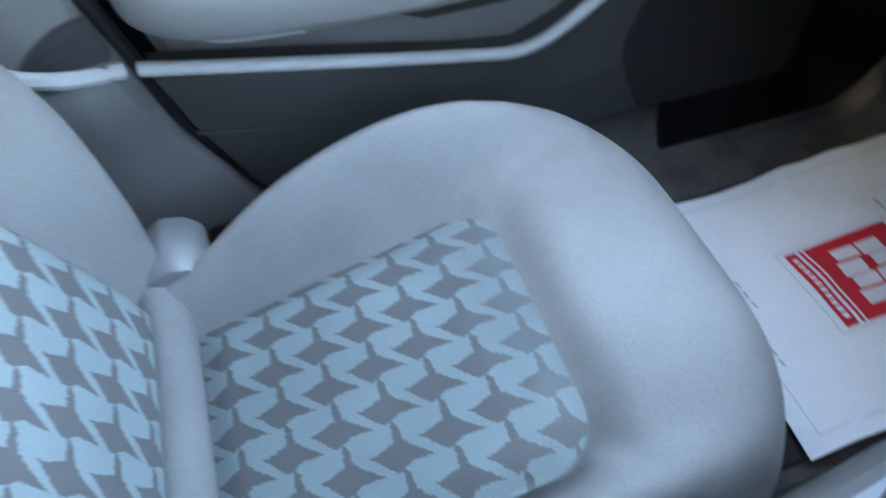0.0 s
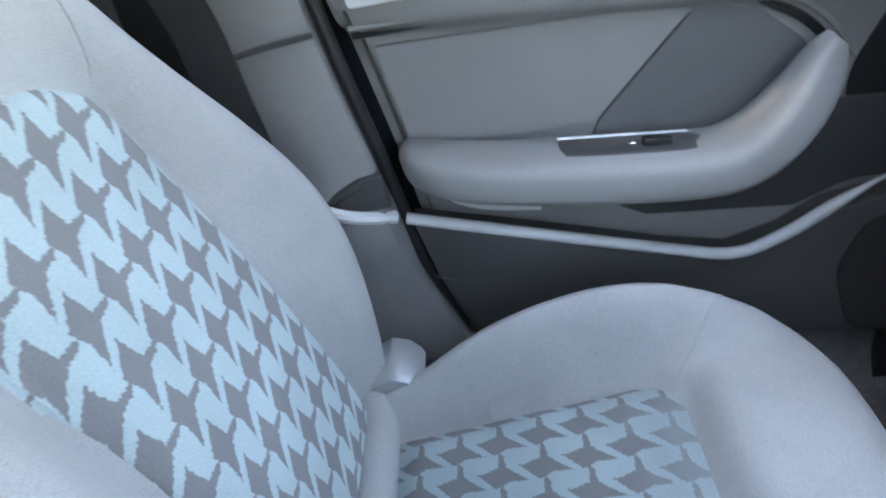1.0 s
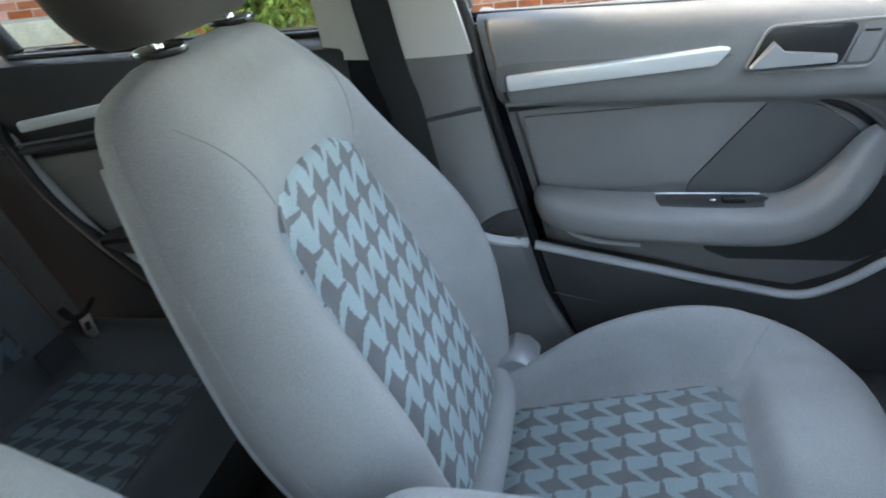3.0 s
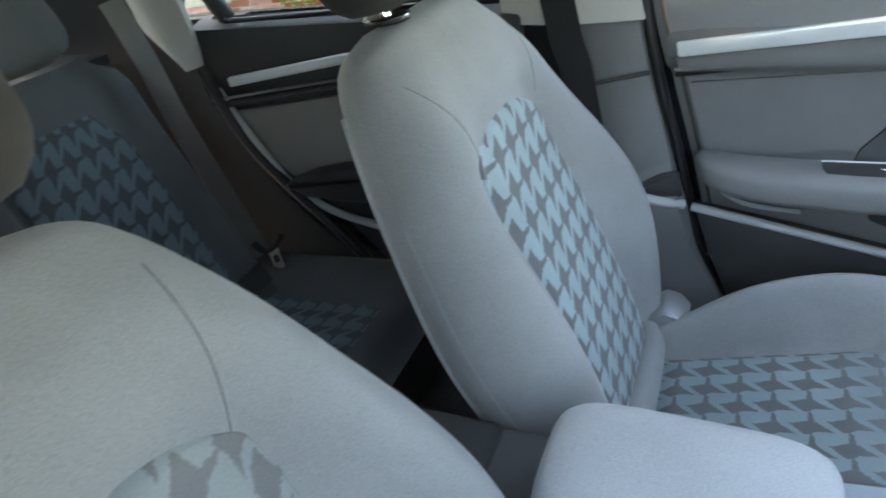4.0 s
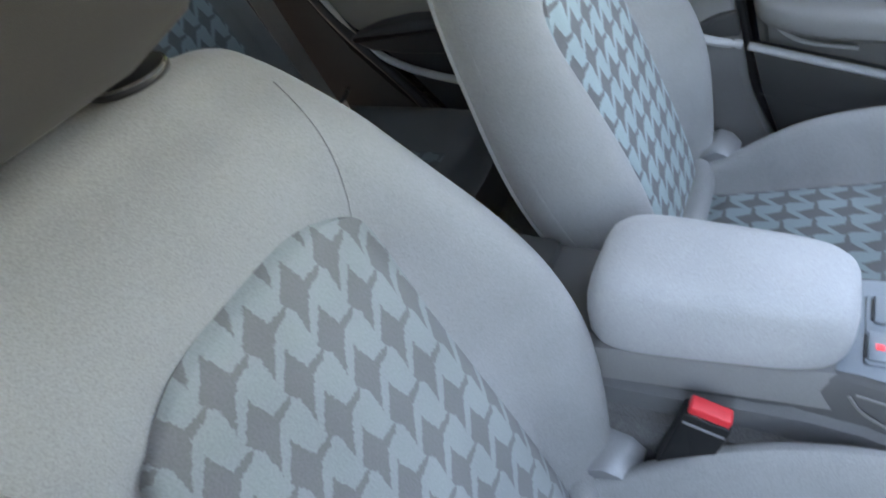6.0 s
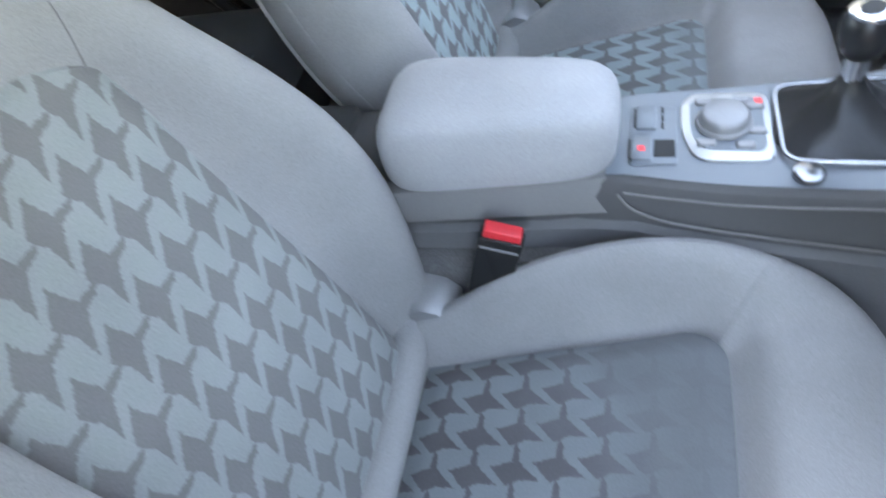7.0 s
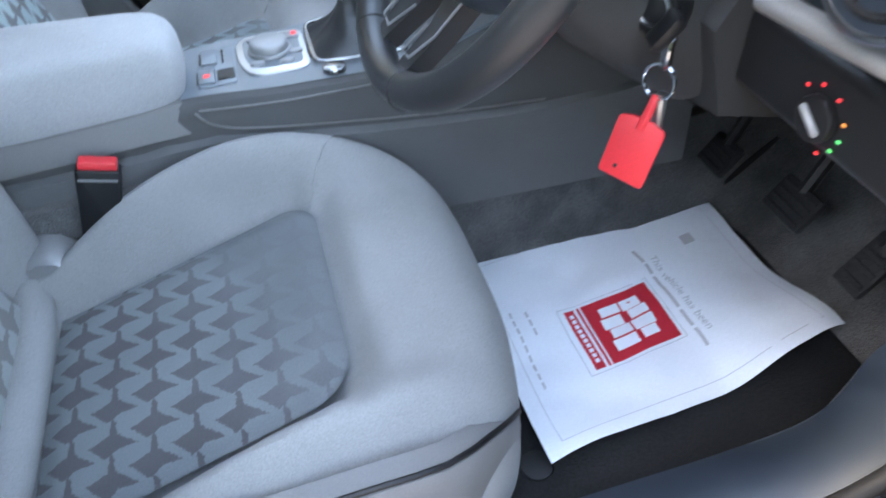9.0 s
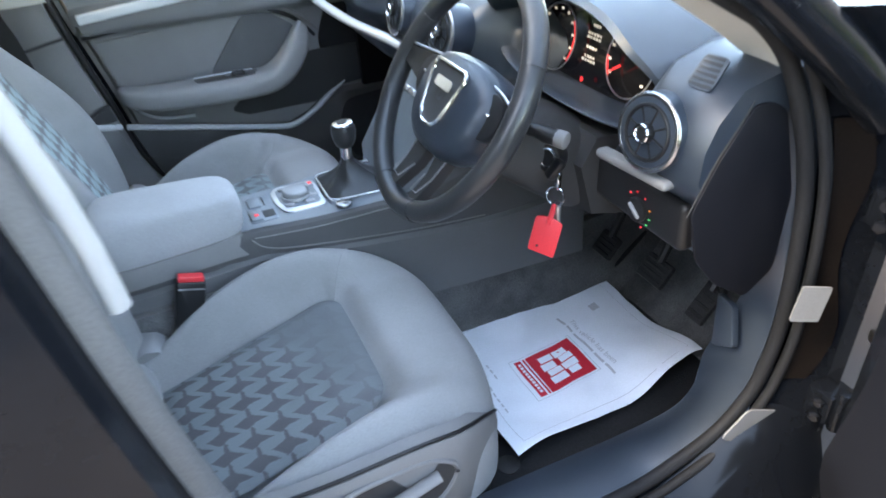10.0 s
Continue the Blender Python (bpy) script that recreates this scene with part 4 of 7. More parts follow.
# armrest and grab handle in one sweep
arm_path = curve_points([(0.118, 0.712, 0.700), (0.150, 0.692, 0.691), (0.24, 0.678, 0.682), (0.46, 0.672, 0.677), (0.545, 0.675, 0.693), (0.605, 0.688, 0.748), (0.640, 0.705, 0.812)], 6)
arm_loops = []
for k, p in enumerate(arm_path):
    t = k / (len(arm_path) - 1)
    hh = lerp_table([(0, 0.006), (0.08, 0.020), (0.3, 0.029), (0.6, 0.032), (0.75, 0.033), (0.9, 0.028), (1, 0.012)], t)
    hd = lerp_table([(0, 0.012), (0.1, 0.034), (0.3, 0.050), (0.6, 0.052), (0.75, 0.046), (0.9, 0.030), (1, 0.014)], t)
    lean = lerp_table([(0, 0), (0.55, 0), (0.8, 0.8), (1, 0.9)], t)
    up = Vector((-math.sin(lean), 0, math.cos(lean)))
    loop = []
    for j in range(24):
        a = 6.2831853 * j / 24
        c, s = math.cos(a), math.sin(a)
        loop.append(p + Vector((0, 1, 0)) * hd * math.copysign(abs(c) ** 0.6, c) + up * hh * math.copysign(abs(s) ** 0.6, s))
    arm_loops.append(loop)
arm = part("armrest", loft(arm_loops), DOOR_GREY, door, "padded grey door armrest with grab handle")
part("switch_plate", slab(round_outline([(0.315, 0.652), (0.318, 0.700), (0.475, 0.700), (0.515, 0.670), (0.508, 0.652)], 0.010), 0.004, pose(0, 0.675, 0.7055, 2, 0, 0) @ Matrix.Translation((0, -0.675, 0)), 0.002), SOFT_DARK, arm, "dark window switch plate")
part("switch_trim", tube([(0.318, 0.700, 0.7105), (0.40, 0.700, 0.7105), (0.478, 0.699, 0.7105)], 0.0016, 8), SILVER, arm, "thin silver switch trim")
part("window_switch", rbox((0.035, 0.014, 0.010), 0.003, 2, (0.435, 0.672, 0.714)), BLACK, arm)
part("switch_mark", rbox((0.010, 0.006, 0.003), 0.001, 1, (0.405, 0.672, 0.712)), CHROME, arm)
body_plane("door_top_left", [(-0.86, 0.70, 0.990), (1.08, 0.775, 0.990), (1.08, 0.875, 0.978), (-0.86, 0.79, 0.968)], SOFT_DARK, "dark waist line of the passenger side doors", 0.01)
body_plane("door_jamb_left", [(-0.12, 0.776, 0.30), (0.36, 0.776, 0.30), (0.20, 0.776, 1.0), (-0.16, 0.776, 1.0)], PAINT, "black door jamb behind the passenger door", 0.01)
part("arm_under", tube(curve_points([(0.135, 0.735, 0.685), (0.155, 0.725, 0.645), (0.205, 0.715, 0.615), (0.30, 0.722, 0.600)], 6), 0.004, 8), LINE_GREY, door)
# map pocket with its pale lip
pocket = [(0.125, 0.605), (0.30, 0.570), (0.47, 0.533), (0.56, 0.520), (0.625, 0.546), (0.68, 0.585), (0.74, 0.60), (0.90, 0.60), (0.98, 0.58), (0.98, 0.37), (0.235, 0.37), (0.195, 0.415), (0.150, 0.52)]
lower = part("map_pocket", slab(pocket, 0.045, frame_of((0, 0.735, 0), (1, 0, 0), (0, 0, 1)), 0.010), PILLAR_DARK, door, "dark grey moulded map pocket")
lip_pts = curve_points([(0.118, 0.694, 0.613), (0.30, 0.690, 0.576), (0.47, 0.690, 0.540), (0.56, 0.690, 0.527), (0.625, 0.692, 0.553), (0.68, 0.694, 0.592), (0.74, 0.700, 0.628)], 6)
part("pocket_lip", tube(lip_pts, [0.009 - 0.007 * ease(0.8, 1.0, k / (len(lip_pts) - 1)) for k in range(len(lip_pts))], 10, False, 0.9), LINE_GREY, lower, "pale grey pocket lip")
part("pocket_crease", tube(curve_points([(0.15, 0.692, 0.515), (0.35, 0.692, 0.475), (0.55, 0.692, 0.455), (0.75, 0.692, 0.47), (0.97, 0.692, 0.50)], 6), 0.0025, 6), PILLAR_DARK, lower)
# dark sheet drawn for the shade between armrest and map pocket
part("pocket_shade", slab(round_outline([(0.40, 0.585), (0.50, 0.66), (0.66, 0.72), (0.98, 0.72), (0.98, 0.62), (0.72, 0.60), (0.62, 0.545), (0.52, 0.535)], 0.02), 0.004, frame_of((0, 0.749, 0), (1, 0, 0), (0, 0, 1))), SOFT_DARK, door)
# black sheet stands for the shade at the door's lower front
door_plate("speaker_cover", [(0.745, 0.375), (0.70, 0.49), (0.73, 0.575), (0.90, 0.59), (1.0, 0.57), (1.0, 0.375)], 0.691, 0.003, BLACK, lower, 0.0, "black sheet for the shade low on the door's front", 0.03)
# another black sheet, for the shade further up the door's front
door_plate("front_panel", [(0.70, 0.66), (0.685, 0.75), (0.72, 0.84), (0.80, 0.90), (1.04, 0.90), (1.04, 0.64), (0.80, 0.63)], 0.7515, 0.003, BLACK, door, 0.0, "black sheet for the shade on the door's upper front", 0.03)
body_plane("outer_skin_left", [(-1.78, 0.80, 0.25), (1.25, 0.86, 0.25), (1.25, 0.86, 1.0), (-1.78, 0.74, 0.97)], PAINT, "glossy black outer side of the car", 0.02)
# door seal
seal = tagged(part("door_seal", tube(curve_points([(lerp_table(REAR_EDGE, z), 0.712 + 0.01 * ease(0.9, 1.03, z), z) for z in (0.36, 0.42, 0.52, 0.62, 0.72, 0.82, 0.92, 1.0)] + [(-0.02, 0.725, 1.12), (-0.075, 0.69, 1.28)], 4), 0.009, 10), BLACK), "black rubber door seal on the far pillar", "seal", kind="structure")
part("window_gasket", tube([(0.015, 0.755, 1.002), (0.5, 0.76, 1.002), (1.0, 0.785, 0.997)], 0.004, 8), BLACK, door)
frame_bar = tube(curve_points([(0.012, 0.745, 1.01), (-0.03, 0.74, 1.15), (-0.07, 0.70, 1.30), (0.05, 0.665, 1.385), (0.35, 0.65, 1.38), (0.7, 0.72, 1.235), (0.98, 0.785, 1.01)], 5), 0.016, 10)
part("window_frame", frame_bar, SOFT_DARK, door)
window_pane("window_1", [(0.02, 0.755, 0.997), (1.0, 0.785, 0.997), (0.36, 0.665, 1.375), (-0.06, 0.685, 1.36)], "clear passenger door window")

mirror = thing("door_mirror", "blue-grey door mirror outside the passenger window", "wing mirror")
mloops = []
for t in spread(-1, 1, 11):
    q = max(1 - abs(t) ** 2.6, 0.02) ** 0.5
    mloops.append([(0.73 + 0.075 * q * math.copysign(abs(math.cos(a)) ** 0.7, math.cos(a)), 1.0 + 0.12 * t, 1.05 + 0.07 * q * math.copysign(abs(math.sin(a)) ** 0.7, math.sin(a))) for a in spread(0, 6.2831853 * 23 / 24, 24)])
shell = part("mirror_shell", loft(mloops), PAINT, mirror)
part("mirror_glass", slab(round_outline([(-0.095, -0.055), (0.095, -0.055), (0.095, 0.055), (-0.095, 0.055)], 0.02), 0.004, frame_of((0.662, 1.0, 1.05), (0, -1, 0), (0, 0, 1)) @ pose(0, 0, 0)), CHROME, shell, "mirror glass")
part("mirror_arm", tube([(0.84, 0.79, 1.0), (0.76, 0.92, 1.02)], 0.025, 10), PAINT, mirror)

# middle pillar on the far side
pil = thing("pillar_left_middle", "grey and pale trimmed middle pillar with a dark belt", "pillar", kind="structure")


def pil_low(u, v):
    z = 0.36 + 0.60 * v
    x1 = lerp_table(REAR_EDGE, z) - 0.006
    x0 = -0.10 + 0.06 * (1 - v)
    y = 0.700 - 0.012 * math.sin(3.14159 * u) + 0.02 * ease(0.93, 1.0, u) + 0.01 * ease(0.5, 1, v) - 0.02 * (1 - ease(0.62, 0.68, z)) * ease(0.5, 0.6, z)
    return (x0 + (x1 - x0) * u, y, z)


part("lower_cover", sheet(pil_low, spread(0, 1, 16), spread(0, 1, 26), None, (0, 0.012, 0)), PILLAR_GREY, pil, "grey plastic lower pillar cover")


def pil_up(u, v):
    z = 0.955 + 0.40 * v
    x1 = 0.028 - 0.10 * v - 0.02 * v * v
    x0 = -0.215 - 0.03 * v
    return (x0 + (x1 - x0) * u, 0.690 - 0.07 * v * v - 0.018 * math.sin(3.14159 * u), z)


part("upper_cover", sheet(pil_up, spread(0, 1, 14), spread(0, 1, 10), None, (0, 0.012, 0)), PALE_TRIM, pil, "pale upper pillar trim")
# black sheet stands for the shade behind belt and seat
part("backing", slab([(-0.30, 0.36), (-0.02, 0.36), (-0.06, 0.958), (-0.24, 0.958)], 0.006, frame_of((0, 0.720, 0), (1, 0, 0), (0, 0, 1))), BLACK, pil, "black sheet for the shade beside the lower cover")
strap(curve_points([(-0.145, 0.648, 1.30), (-0.122, 0.652, 1.10), (-0.100, 0.664, 0.947), (-0.083, 0.668, 0.88), (-0.066, 0.668, 0.78), (-0.03, 0.67, 0.62), (0.0, 0.67, 0.50)], 6), 0.056, Vector((1, 0.1, 0.2)).normalized(), "belt_webbing", pil)
part("belt_slot", rbox((0.075, 0.02, 0.10), 0.008, 2, (-0.125, 0.64, 1.28)), SOFT_DARK, pil)
part("cover_crease", tube(curve_points([(-0.08, 0.678, 0.845), (-0.02, 0.672, 0.86), (0.04, 0.684, 0.868)], 5), 0.004, 6), SOFT_DARK, pil)
part("lip", tube(curve_points([(0.00, 0.664, 0.655), (0.05, 0.668, 0.635), (0.105, 0.69, 0.618)], 5), 0.009, 8), LINE_GREY, pil, "pale grey moulded line")
part("pocket_top", slab(round_outline([(0.0, 0.635), (0.03, 0.662), (0.062, 0.680), (0.094, 0.688), (0.104, 0.640), (0.05, 0.634)], 0.006), 0.012, frame_of((0, 0.688, 0), (1, 0, 0), (0, 0, 1)), 0.003), SOFT_DARK, pil)

# rear passenger door
rdoor = thing("door_2", "closed rear door with dark trim and a silver strip", "car door", kind="structure")
R_EDGE = [(0.40, -0.54), (0.50, -0.62), (0.567, -0.68), (0.67, -0.785), (0.80, -0.855), (0.90, -0.89), (0.99, -0.905), (1.0, -0.908)]


def rear_skin(u, v):
    z = 0.40 + 0.585 * v
    x0 = lerp_table(R_EDGE, z) + 0.01
    return (x0 + (-0.18 - x0) * u, lerp_table([(0.4, 0.70), (0.6, 0.69), (0.8, 0.685), (0.83, 0.672), (0.86, 0.66), (0.95, 0.65), (0.975, 0.655), (0.985, 0.70)], z) + 0.03 * u, z)


part("door_panel", sheet(rear_skin, spread(0, 1, 18), spread(0, 0.6, 8) + [0.68, 0.72, 0.75, 0.8, 0.9, 0.95, 0.98, 1.0], None, (0, 0.015, 0)), SOFT_DARK, rdoor)
part("trim_strip", slab(round_outline([(-0.80, 0.862), (-0.803, 0.882), (-0.53, 0.922), (-0.40, 0.935), (-0.40, 0.92), (-0.53, 0.903)], 0.005), 0.010, frame_of((0, 0.668, 0), (1, 0.045, 0), (0, 0, 1)), 0.004), STRIP, rdoor, "satin silver trim strip")
part("fabric_panel", slab(round_outline([(-0.865, 0.790), (-0.56, 0.828), (-0.34, 0.845), (-0.34, 0.66), (-0.60, 0.66), (-0.735, 0.635), (-0.80, 0.70)], 0.012), 0.010, frame_of((0, 0.716, 0), (1, 0.045, 0), (0, 0, 1)), 0.003), REAR_TRIM, rdoor, "brown-grey cloth insert")
part("ridge", tube(curve_points([(-0.885, 0.660, 0.808), (-0.70, 0.668, 0.832), (-0.53, 0.676, 0.852), (-0.30, 0.686, 0.868)], 6), 0.011, 10, False, 0.7), SOFT_DARK, rdoor)
part("ridge_lip", tube(curve_points([(-0.885, 0.655, 0.822), (-0.70, 0.662, 0.846), (-0.53, 0.670, 0.866), (-0.30, 0.680, 0.882)], 6), 0.003, 8), DOOR_GREY, rdoor)
part("armrest", slab(round_outline([(-0.742, 0.634), (-0.66, 0.664), (-0.58, 0.680), (-0.34, 0.690), (-0.34, 0.600), (-0.60, 0.598), (-0.69, 0.606)], 0.012), 0.050, frame_of((0, 0.712, 0), (1, 0.045, 0), (0, 0, 1)), 0.012, 3), SOFT_DARK, rdoor, "dark door armrest")
part("pocket_lip", tube(curve_points([(-0.868, 0.664, 0.845), (-0.845, 0.662, 0.795), (-0.787, 0.66, 0.696), (-0.727, 0.66, 0.615), (-0.642, 0.662, 0.563), (-0.546, 0.664, 0.535), (-0.40, 0.668, 0.51)], 6), 0.009, 8), LINE_GREY, rdoor, "pale grey moulded lip")
part("speaker_dark", rbox((0.09, 0.02, 0.06), 0.01, 2, (-0.42, 0.66, 0.585)), BLACK, rdoor)
tagged(part("door_seal", tube(curve_points([(lerp_table(R_EDGE, z), 0.655, z) for z in (0.42, 0.52, 0.62, 0.72, 0.82, 0.92, 0.99)] + [(-0.90, 0.67, 1.12), (-0.98, 0.63, 1.25)], 4), 0.013, 10), BLACK), "black rubber rear door seal", "seal", kind="structure")
window_pane("window_2", [(-0.80, 0.70, 0.985), (-0.19, 0.735, 0.995), (-0.17, 0.66, 1.37), (-0.95, 0.64, 1.30)], "tinted rear door window", True)
part("window_gasket", tube([(-0.80, 0.665, 0.988), (-0.2, 0.70, 0.996)], 0.006, 8), BLACK, rdoor)
part("window_frame", tube(curve_points([(-0.82, 0.70, 0.985), (-0.90, 0.69, 1.12), (-0.98, 0.655, 1.27), (-0.7, 0.645, 1.37), (-0.2, 0.655, 1.39)], 5), 0.02, 10), SOFT_DARK, rdoor)
body_plane("quarter_panel", [(-0.80, 0.735, 0.3), (-0.80, 0.725, 0.985), (-1.78, 0.62, 0.97), (-1.78, 0.64, 0.3)], SOFT_DARK, "dark trimmed rear quarter panel")
body_plane("rear_arch", [(-0.50, 0.655, 0.36), (-0.66, 0.654, 0.50), (-0.755, 0.653, 0.60), (-0.825, 0.652, 0.70), (-0.885, 0.651, 0.82), (-0.91, 0.65, 0.93), (-1.10, 0.62, 0.97), (-1.10, 0.65, 0.36)], DARKENED_COVER, "dark trim over the rear wheel arch", 0.05)
rear_pillar = thing("pillar_left_rear", "pale rear pillar trim beside the rear window", "pillar", kind="structure")


def cpil(u, v):
    z = 0.905 + 0.42 * v
    x1 = lerp_table([(0.905, -0.866), (0.943, -0.862), (1.043, -0.868), (1.33, -0.98)], z)
    x0 = lerp_table([(0.905, -0.888), (0.932, -0.926), (0.981, -0.982), (1.05, -1.0), (1.33, -1.12)], z)
    return (x0 + (x1 - x0) * u, 0.625 - 0.03 * math.sin(3.14 * u) - 0.05 * v * v, z)


part("cover", sheet(cpil, spread(0, 1, 8), spread(0, 1, 18), None, (0, 0.015, 0)), PALE_TRIM, rear_pillar)

# ---- driver-side opening ----
sill = thing("sill_right", "dark plastic door sill below the open doorway", "door sill", kind="structure")
SILL_IN = [(0.889, -0.698, 0.994), (0.930, -0.698, 0.863), (0.938, -0.695, 0.757), (0.955, -0.670, 0.675), (0.972, -0.640, 0.60), (0.944, -0.630, 0.52), (0.940, -0.626, 0.445), (0.900, -0.624, 0.400), (0.79, -0.622, 0.384), (0.675, -0.620, 0.379), (0.40, -0.620, 0.376), (-0.30, -0.620, 0.376)]
SILL_OUT = [(0.925, -0.715, 0.980), (0.952, -0.716, 0.875), (0.966, -0.716, 0.79), (0.974, -0.716, 0.70), (0.976, -0.716, 0.625), (0.968, -0.716, 0.562), (0.952, -0.716, 0.508), (0.902, -0.716, 0.449), (0.816, -0.716, 0.406), (0.73, -0.716, 0.386), (0.42, -0.716, 0.380), (-0.30, -0.716, 0.380)]
sill_in, sill_out = curve_points(SILL_IN, 5), curve_points(SILL_OUT, 5)


def sill_moulding(u, v):
    k = round(u * (len(sill_in) - 1))
    a, b = Vector(sill_in[k]), Vector(sill_out[k])
    if v < 0.25:
        low = a + Vector((0.05 * ease(0.42, 0.60, a.z), 0.02, -0.11))
        return low.lerp(a, v / 0.25)
    t = (v - 0.25) / 0.75
    return a.lerp(b, t) + Vector((-0.004 * ease(0.42, 0.6, a.z), 0, 0.012 - 0.009 * ease(0.42, 0.55, a.z))) * math.sin(math.pi * t) * ease(0.03, 0.08, (b - a).length)


part("sill_cover", sheet(sill_moulding, spread(0, 1, len(sill_in)), [0, 0.12, 0.22, 0.25, 0.28, 0.33] + spread(0.4, 1, 12), None, (0.012, 0, -0.02)), DASH, sill, "dark moulded sill cover running up into the kick panel")
part("sill_body", loft([[(x, -0.72, 0.25), (x, -0.72, 0.372 + 0.13 * ease(0.74, 0.98, x) ** 2), (x, -0.775, 0.358 + 0.12 * ease(0.76, 0.98, x) ** 2), (x, -0.80, 0.345 + 0.09 * ease(0.78, 0.98, x) ** 2), (x, -0.845, 0.32), (x, -0.855, 0.27), (x, -0.82, 0.22)] for x in spread(-0.5, 1.05, 24)]), PAINT, sill, "glossy black painted sill")
part("step_strip", rbox((0.62, 0.012, 0.003), 0.001, 1, (0.30, -0.752, 0.366)), DASH, sill)
front_edge = [(0.38, -0.655, 1.345), (0.60, -0.69, 1.235), (0.774, -0.72, 1.138), (0.826, -0.72, 1.107), (0.871, -0.72, 1.065), (0.903, -0.722, 1.013), (0.934, -0.724, 0.944), (0.956, -0.725, 0.875), (0.972, -0.725, 0.79), (0.981, -0.725, 0.70), (0.984, -0.725, 0.622), (0.975, -0.725, 0.558), (0.957, -0.725, 0.503), (0.905, -0.725, 0.443), (0.816, -0.725, 0.402), (0.73, -0.725, 0.382), (0.55, -0.724, 0.374), (0.40, -0.724, 0.376), (0.285, -0.722, 0.42)]
rear_edge = [(0.200, -0.722, 0.55), (0.160, -0.722, 0.687), (0.117, -0.718, 0.90), (0.080, -0.70, 1.12), (0.035, -0.675, 1.30)]
tagged(part("door_seal", tube(curve_points(front_edge + rear_edge + [(0.10, -0.66, 1.36), front_edge[0]], 5), 0.011, 12), RUBBER), "dark rubber weather strip round the open doorway", "seal", kind="structure")
tagged(part("door_seal", tube(curve_points([(x + 0.014 * ease(0.5, 0.75, x), y - 0.018, z - 0.014 * (1 - ease(0.42, 0.52, z))) for x, y, z in front_edge], 5), 0.008, 10), RUBBER), "thin outer lip of the rubber weather strip", "seal", kind="structure")
tagged(part("door_seal", tube(curve_points([(x - 0.004, y - 0.004, z) for x, y, z in rear_edge], 6), 0.020, 12), LIT_RUBBER), "rubber seal up the middle pillar, greyed for the light on it", "seal", kind="structure")
# windscreen pillar flank with hinges
flank = thing("pillar_right_flank", "black and brown primed door pillar with hinges", "pillar", kind="structure")


def flank_pt(u, v):
    z = 0.35 + 0.78 * v
    xin = lerp_table([(0.35, 0.86), (0.42, 0.90), (0.47, 0.945), (0.52, 0.972), (0.60, 0.992), (0.70, 0.990), (0.81, 0.980), (0.945, 0.948), (1.045, 0.897), (1.13, 0.80)], z)
    return (xin + 0.20 * u, -0.742 - 0.055 * ease(0.0, 0.6, u), z)


part("flank_panel", sheet(flank_pt, spread(0, 1, 10), spread(0, 1, 22), None, (0.01, 0.02, 0)), PAINT, flank, "black door pillar")
part("primer_patch", sheet(lambda u, v: Vector(flank_pt(0.05 + (0.18 + 0.05 * math.sin(9 * v)) * u, 0.24 + 0.57 * v)) + Vector((-0.001, -0.004, 0)), spread(0, 1, 6), spread(0, 1, 14)), PRIMER, flank, "brown matt seam-sealed pillar face")
part("label_plate", slab(round_outline([(-0.022, -0.030), (0.022, -0.030), (0.022, 0.030), (-0.022, 0.030)], 0.004), 0.003, frame_of((0.978, -0.766, 0.701), (-0.93, 0.34, 0.12), (0.1, -0.02, 1))), LABEL_GLINT_WHITE, flank, "pale plate, upper a label, lower a painted sky reflection")
# pale plate draws the sky reflected in the sill's glossy paint
part("label_plate", slab(round_outline([(-0.046, -0.036), (0.048, -0.040), (0.040, 0.036), (-0.034, 0.030)], 0.012), 0.003, frame_of((0.945, -0.752, 0.462), (0.9, -0.1, -0.42), (-0.25, 0.0, 1))), LABEL_GLINT_WHITE, flank, "pale plate, upper a label, lower a painted sky reflection")
for z in (0.86, 0.52):
    hinge = part("hinge", rbox((0.05, 0.045, 0.055), 0.006, 2, (1.035, -0.80, z)), PAINT, flank, "black painted door hinge")
    part("pin", disc(0.011, 0.075, 14, 0.002, (0, 0, 1), (1.03, -0.825, z)), PAINT, hinge)
    for k in (-1, 1):
        part("bolt", disc(0.010, 0.012, 6, 0.002, (-0.8, -0.6, 0), (1.005, -0.806, z + 0.015 * k)), PAINT, hinge)
part("check_strap", rbox((0.12, 0.010, 0.020), 0.004, 2, (1.02, -0.87, 0.66), Euler((0, 0, radians(60))).to_matrix()), BLACK, flank, "black door check strap")
# driver's door, swung wide
ddoor = thing("door_3", "black driver's door standing open", "car door", kind="structure")
HX, HY = 1.06, -0.86
DD = Vector((-0.36, -0.933, 0)).normalized()
DN = Vector((-0.933, 0.36, 0)).normalized()


def dpt(a, z, off=0.0):
    return Vector((HX, HY, z)) + DD * a + DN * off


part("outer_skin", loft([[dpt(a, z, -0.05 - 0.04 * math.sin(3.1416 * (z - 0.28) / 0.75)) for z in spread(0.30, 1.0, 12)] + [dpt(a, 1.0, 0.05), dpt(a, 0.30, 0.05)] for a in spread(0.0, 1.05, 10)]), PAINT, ddoor, "glossy black door skin")
part("inner_panel", loft([[dpt(a, z, lerp_table([(0.34, 0.055), (0.5, 0.10), (0.6, 0.085), (0.7, 0.075), (0.85, 0.075), (0.98, 0.095), (1.005, 0.06)], z)) for z in spread(0.34, 1.005, 16)] + [dpt(a, 1.005, 0.04), dpt(a, 0.34, 0.04)] for a in spread(0.05, 1.0, 10)]), DOOR_INNER, ddoor, "dark inner trim panel")
